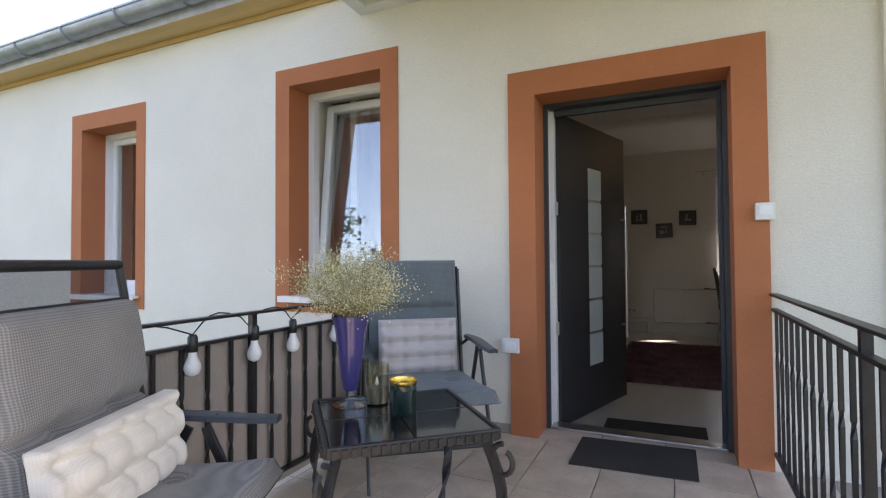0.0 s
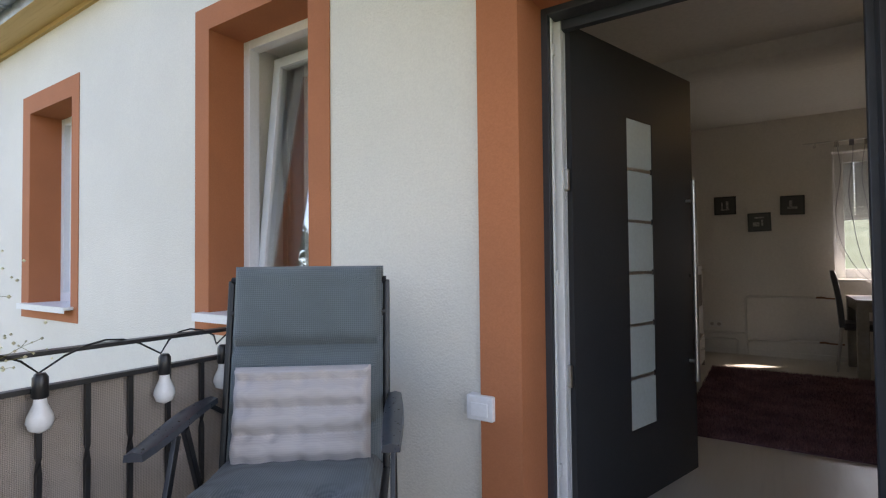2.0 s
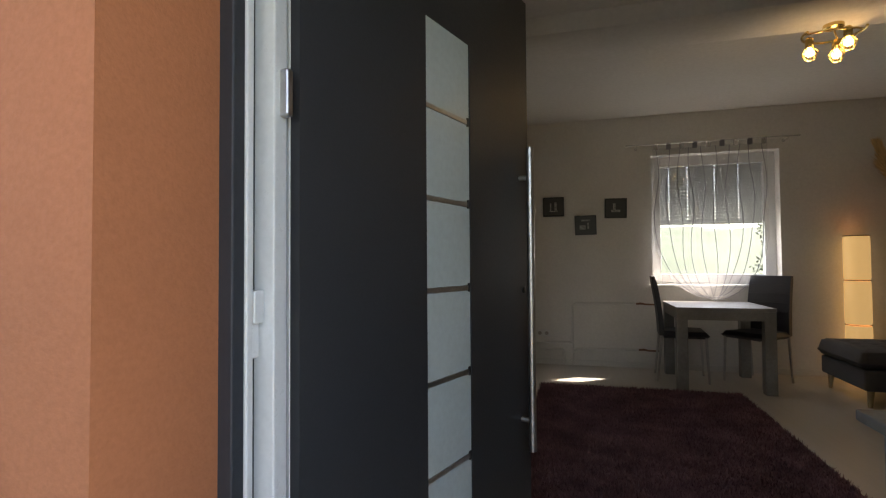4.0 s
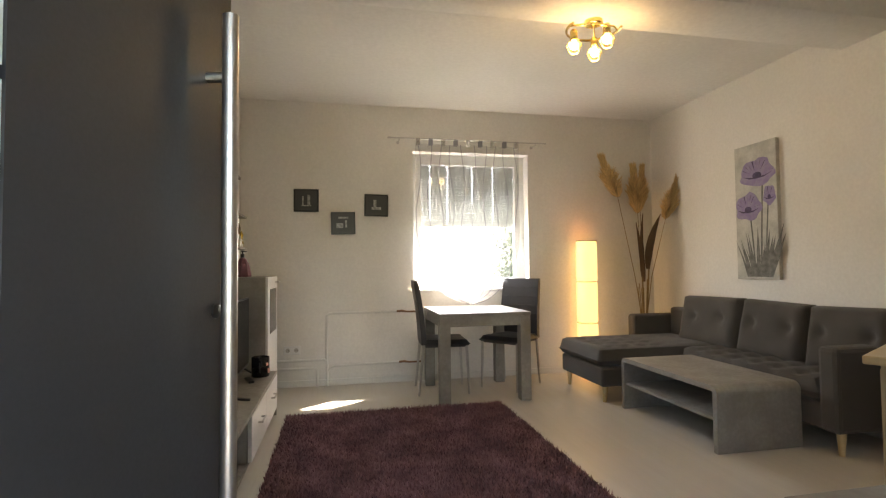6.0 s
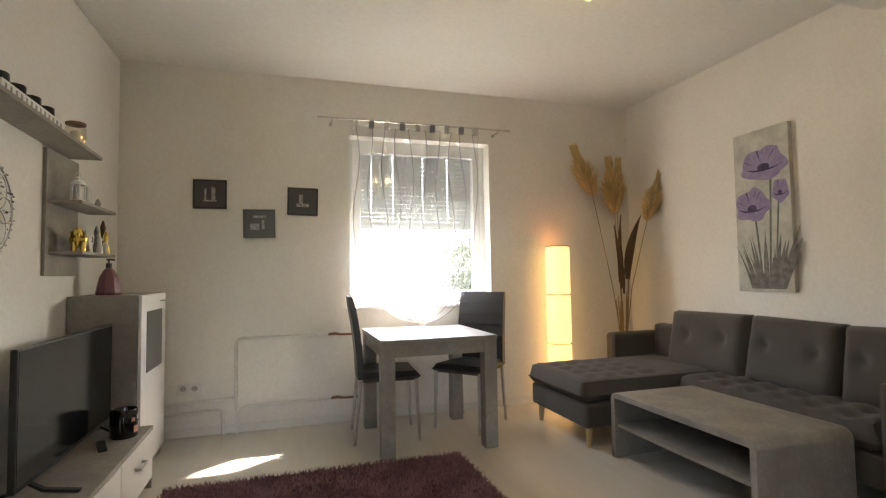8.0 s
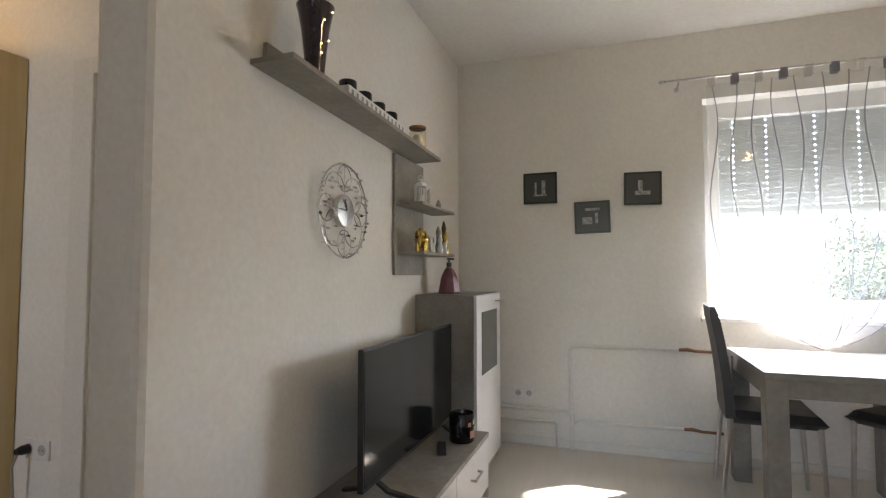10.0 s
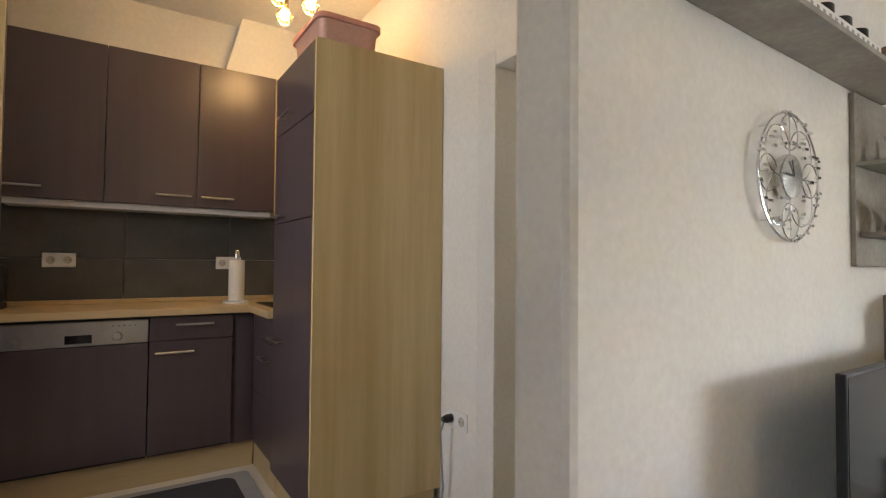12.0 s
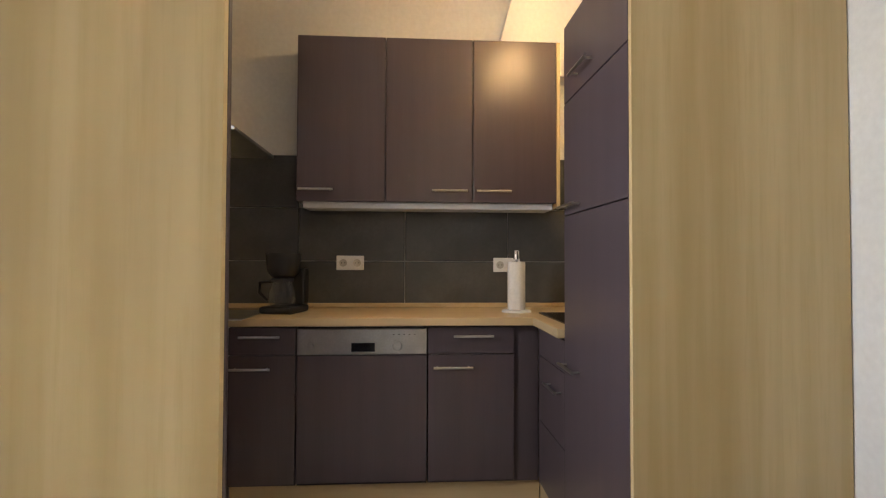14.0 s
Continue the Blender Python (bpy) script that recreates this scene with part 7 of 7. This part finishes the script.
s = thing("light_switch", "white rocker switch plate beside the entrance", "switch")
piece("plate", WHITE_BOARD, s, (-0.605, FACADE - 0.045, 0.573), (-0.50, FACADE - 0.0005, 0.66), bevel=0.004)
piece("rocker", UPVC, s, (-0.585, FACADE - 0.051, 0.588), (-0.519, FACADE - 0.0455, 0.636), "white rocker", bevel=0.002)
s = thing("door_bell_box", "small white box mounted on the door surround", "bell")
piece("case", WHITE_BOARD, s, (0.70, FACADE - 0.062, 1.308), (0.782, FACADE - 0.0005, 1.392), bevel=0.005)
piece("button", UPVC, s, (0.713, FACADE - 0.066, 1.33), (0.768, FACADE - 0.0625, 1.378), "white button", bevel=0.002)


# ---- beyond: what the window panes mirror ----
def tree(at, h, seed):
    rnd = random.Random(seed)
    t = thing("tree", "leafy green tree below the balcony", "tree", Matrix.Translation(at), group="trees behind the garden")
    bm = bmesh.new()
    tube(bm, [(0, 0, 0), (0.1, 0, h * 0.3), (-0.05, 0.1, h * 0.7)], [h * 0.03, h * 0.022, h * 0.008], 8)
    for k in range(7):
        a, z = rnd.uniform(0, 6.28), h * rnd.uniform(0.3, 0.6)
        tube(bm, [(0, 0, z), (h * 0.22 * math.cos(a), h * 0.22 * math.sin(a), z + h * 0.2)], [h * 0.01, h * 0.003], 5)
    part("trunk", bm, BARK, t, smooth=True)
    vs, fs = [], []
    clumps = [Vector((rnd.gauss(0, h * 0.13), rnd.gauss(0, h * 0.13), h * rnd.uniform(0.32, 0.98))) for _ in range(26)]
    for c in clumps:
        for _ in range(150):
            p = c + Vector((rnd.gauss(0, h * 0.06), rnd.gauss(0, h * 0.06), rnd.gauss(0, h * 0.05)))
            s = h * rnd.uniform(0.012, 0.022)
            d1 = Vector((rnd.uniform(-1, 1), rnd.uniform(-1, 1), rnd.uniform(-1, 1))).normalized() * s
            d2 = d1.orthogonal().normalized() * s * 0.6
            i = len(vs)
            vs += [p - d1, p + d2, p + d1, p - d2]
            fs.append((i, i + 1, i + 2, i + 3))
    me = bpy.data.meshes.new("crown")
    me.from_pydata(vs, [], fs)
    me.materials.append(FOLIAGE)
    o = new("crown", me)
    o.parent = t


for k, (x, y, h) in enumerate(((-14, -19, 9), (-20, -15, 10), (-9, -22, 8.5), (-27, -22, 12), (-4, -25, 10), (-18, -27, 12), (5, -24, 9))):
    tree((x, y, -3.0), h, 30 + k)


def wooded_slope():
    """A low wooded hillside to the north."""
    bm = bmesh.new()
    nx, ny = 90, 14
    rows = []
    for j in range(ny + 1):
        v = j / ny
        rows.append([(-260 + 6.2 * i, 70 + 150 * v, -3.0 + 17 * v ** 0.7 + (0.4 + 3.4 * v) * noise.noise(Vector((i * 0.31, j * 0.6, 2.0)))) for i in range(nx + 1)])
    rings(bm, rows, False, False)
    ob = part("wooded_slope", bm, FOLIAGE, smooth=False)
    tagged(ob, "low green wooded hillside beyond the house", "hillside", kind="structure")


wooded_slope()
for k, (x, y, h) in enumerate(((8.9, 27, 5.6), (12.0, 33, 7.0), (-6, 38, 7.5))):
    tree((x, y, -3.0), h, 60 + k)


def neighbour(at, turn, tall, label, covering):
    n = thing("neighbour_house", label, "house", Matrix.Translation(at) @ Matrix.Rotation(radians(turn), 4, "Z"))
    piece("wall", NEIGHBOUR, n, (-3, -3, 0), (3, 3, tall))
    bm = bmesh.new()
    slab(bm, [(-3.4, tall - 0.1), (3.4, tall - 0.1), (0, tall + 1.8)], -3.3, 3.3, mt)
    part("roof", bm, covering, n)
    bm = bmesh.new()
    tube(bm, [(-3.3, -3.45, tall - 0.1), (3.3, -3.45, tall - 0.1)], 0.07, 10)
    part("gutter", bm, ZINC, n, smooth=True)
    for x in (-1.6, 1.0):
        piece("window", BLACK_GLOSS, n, (x, 3.0, tall - 1.9), (x + 0.8, 3.03, tall - 0.8))


neighbour((-12.5, -8.5, -3.0), 35, 3.0, "white house with a pitched roof across the garden", ROOF_TILE)
neighbour((-15.2, 7.6, -3.0), 4, 6.3, "white neighbouring house with an orange tiled roof", ORANGE_TILE)


# ---- tiles: the pieces of floor and wall ----
def tile_mesh(name, w, d, t, material, bevel):
    bm = bmesh.new()
    lo = [(-w / 2, -d / 2), (w / 2, -d / 2), (w / 2, d / 2), (-w / 2, d / 2)]
    hi = [(x - math.copysign(bevel, x), y - math.copysign(bevel, y)) for x, y in lo]
    rings(bm, [[(x, y, 0) for x, y in lo], [(x, y, t - bevel * 0.6) for x, y in lo], [(x, y, t) for x, y in hi]])
    me = bpy.data.meshes.new(name)
    bm.to_mesh(me)
    bm.free()
    me.materials.append(material)
    return me


deck = bpy.data.objects["balcony_slab"]
S = 0.33
tm = tile_mesh("tile", S - 0.005, S - 0.005, 0.008, TILE_BEIGE, 0.002)
x = -1.66 + S / 2
while x < 1.25 - S / 2:
    y = FACADE - 0.013 - S / 2
    while y > -1.4:
        t = new("tile", tm)
        t.parent = deck
        t.matrix_basis = Matrix.Translation((x, y, DECK - 0.008))
        y -= S
    x += S
for k in range(3):
    t = new("tile", tile_mesh("tile", 0.33, 0.18, 0.008, TILE_BEIGE, 0.002))
    t.parent = deck
    t.matrix_basis = Matrix.Translation((-0.40 + 0.17 + k * 0.338, FACADE + 0.085, DECK - 0.008))

splash = structure("backsplash", "dark anthracite wall tiles with pale joints", "tiles", boxes(((TILES + 0.001, 4.112, 0.90), (TILES + 0.009, 6.438, 1.765))), LIGHT_GROUT)
rows = ((0.90, 1.177), (1.177, 1.471), (1.471, 1.765))
cols = (4.112, 4.604, 5.191, 5.773, 6.36, 6.438)
for z0, z1 in rows:
    for y0, y1 in zip(cols, cols[1:]):
        me = tile_mesh("tile", y1 - y0 - 0.005, z1 - z0 - 0.005, 0.010, WALL_TILE, 0.001)
        t = new("tile", me)
        t.parent = splash
        t.matrix_basis = Matrix.Translation((TILES + 0.0095, (y0 + y1) / 2, (z0 + z1) / 2)) @ Matrix(((0, 0, 1, 0), (1, 0, 0, 0), (0, 1, 0, 0), (0, 0, 0, 1)))
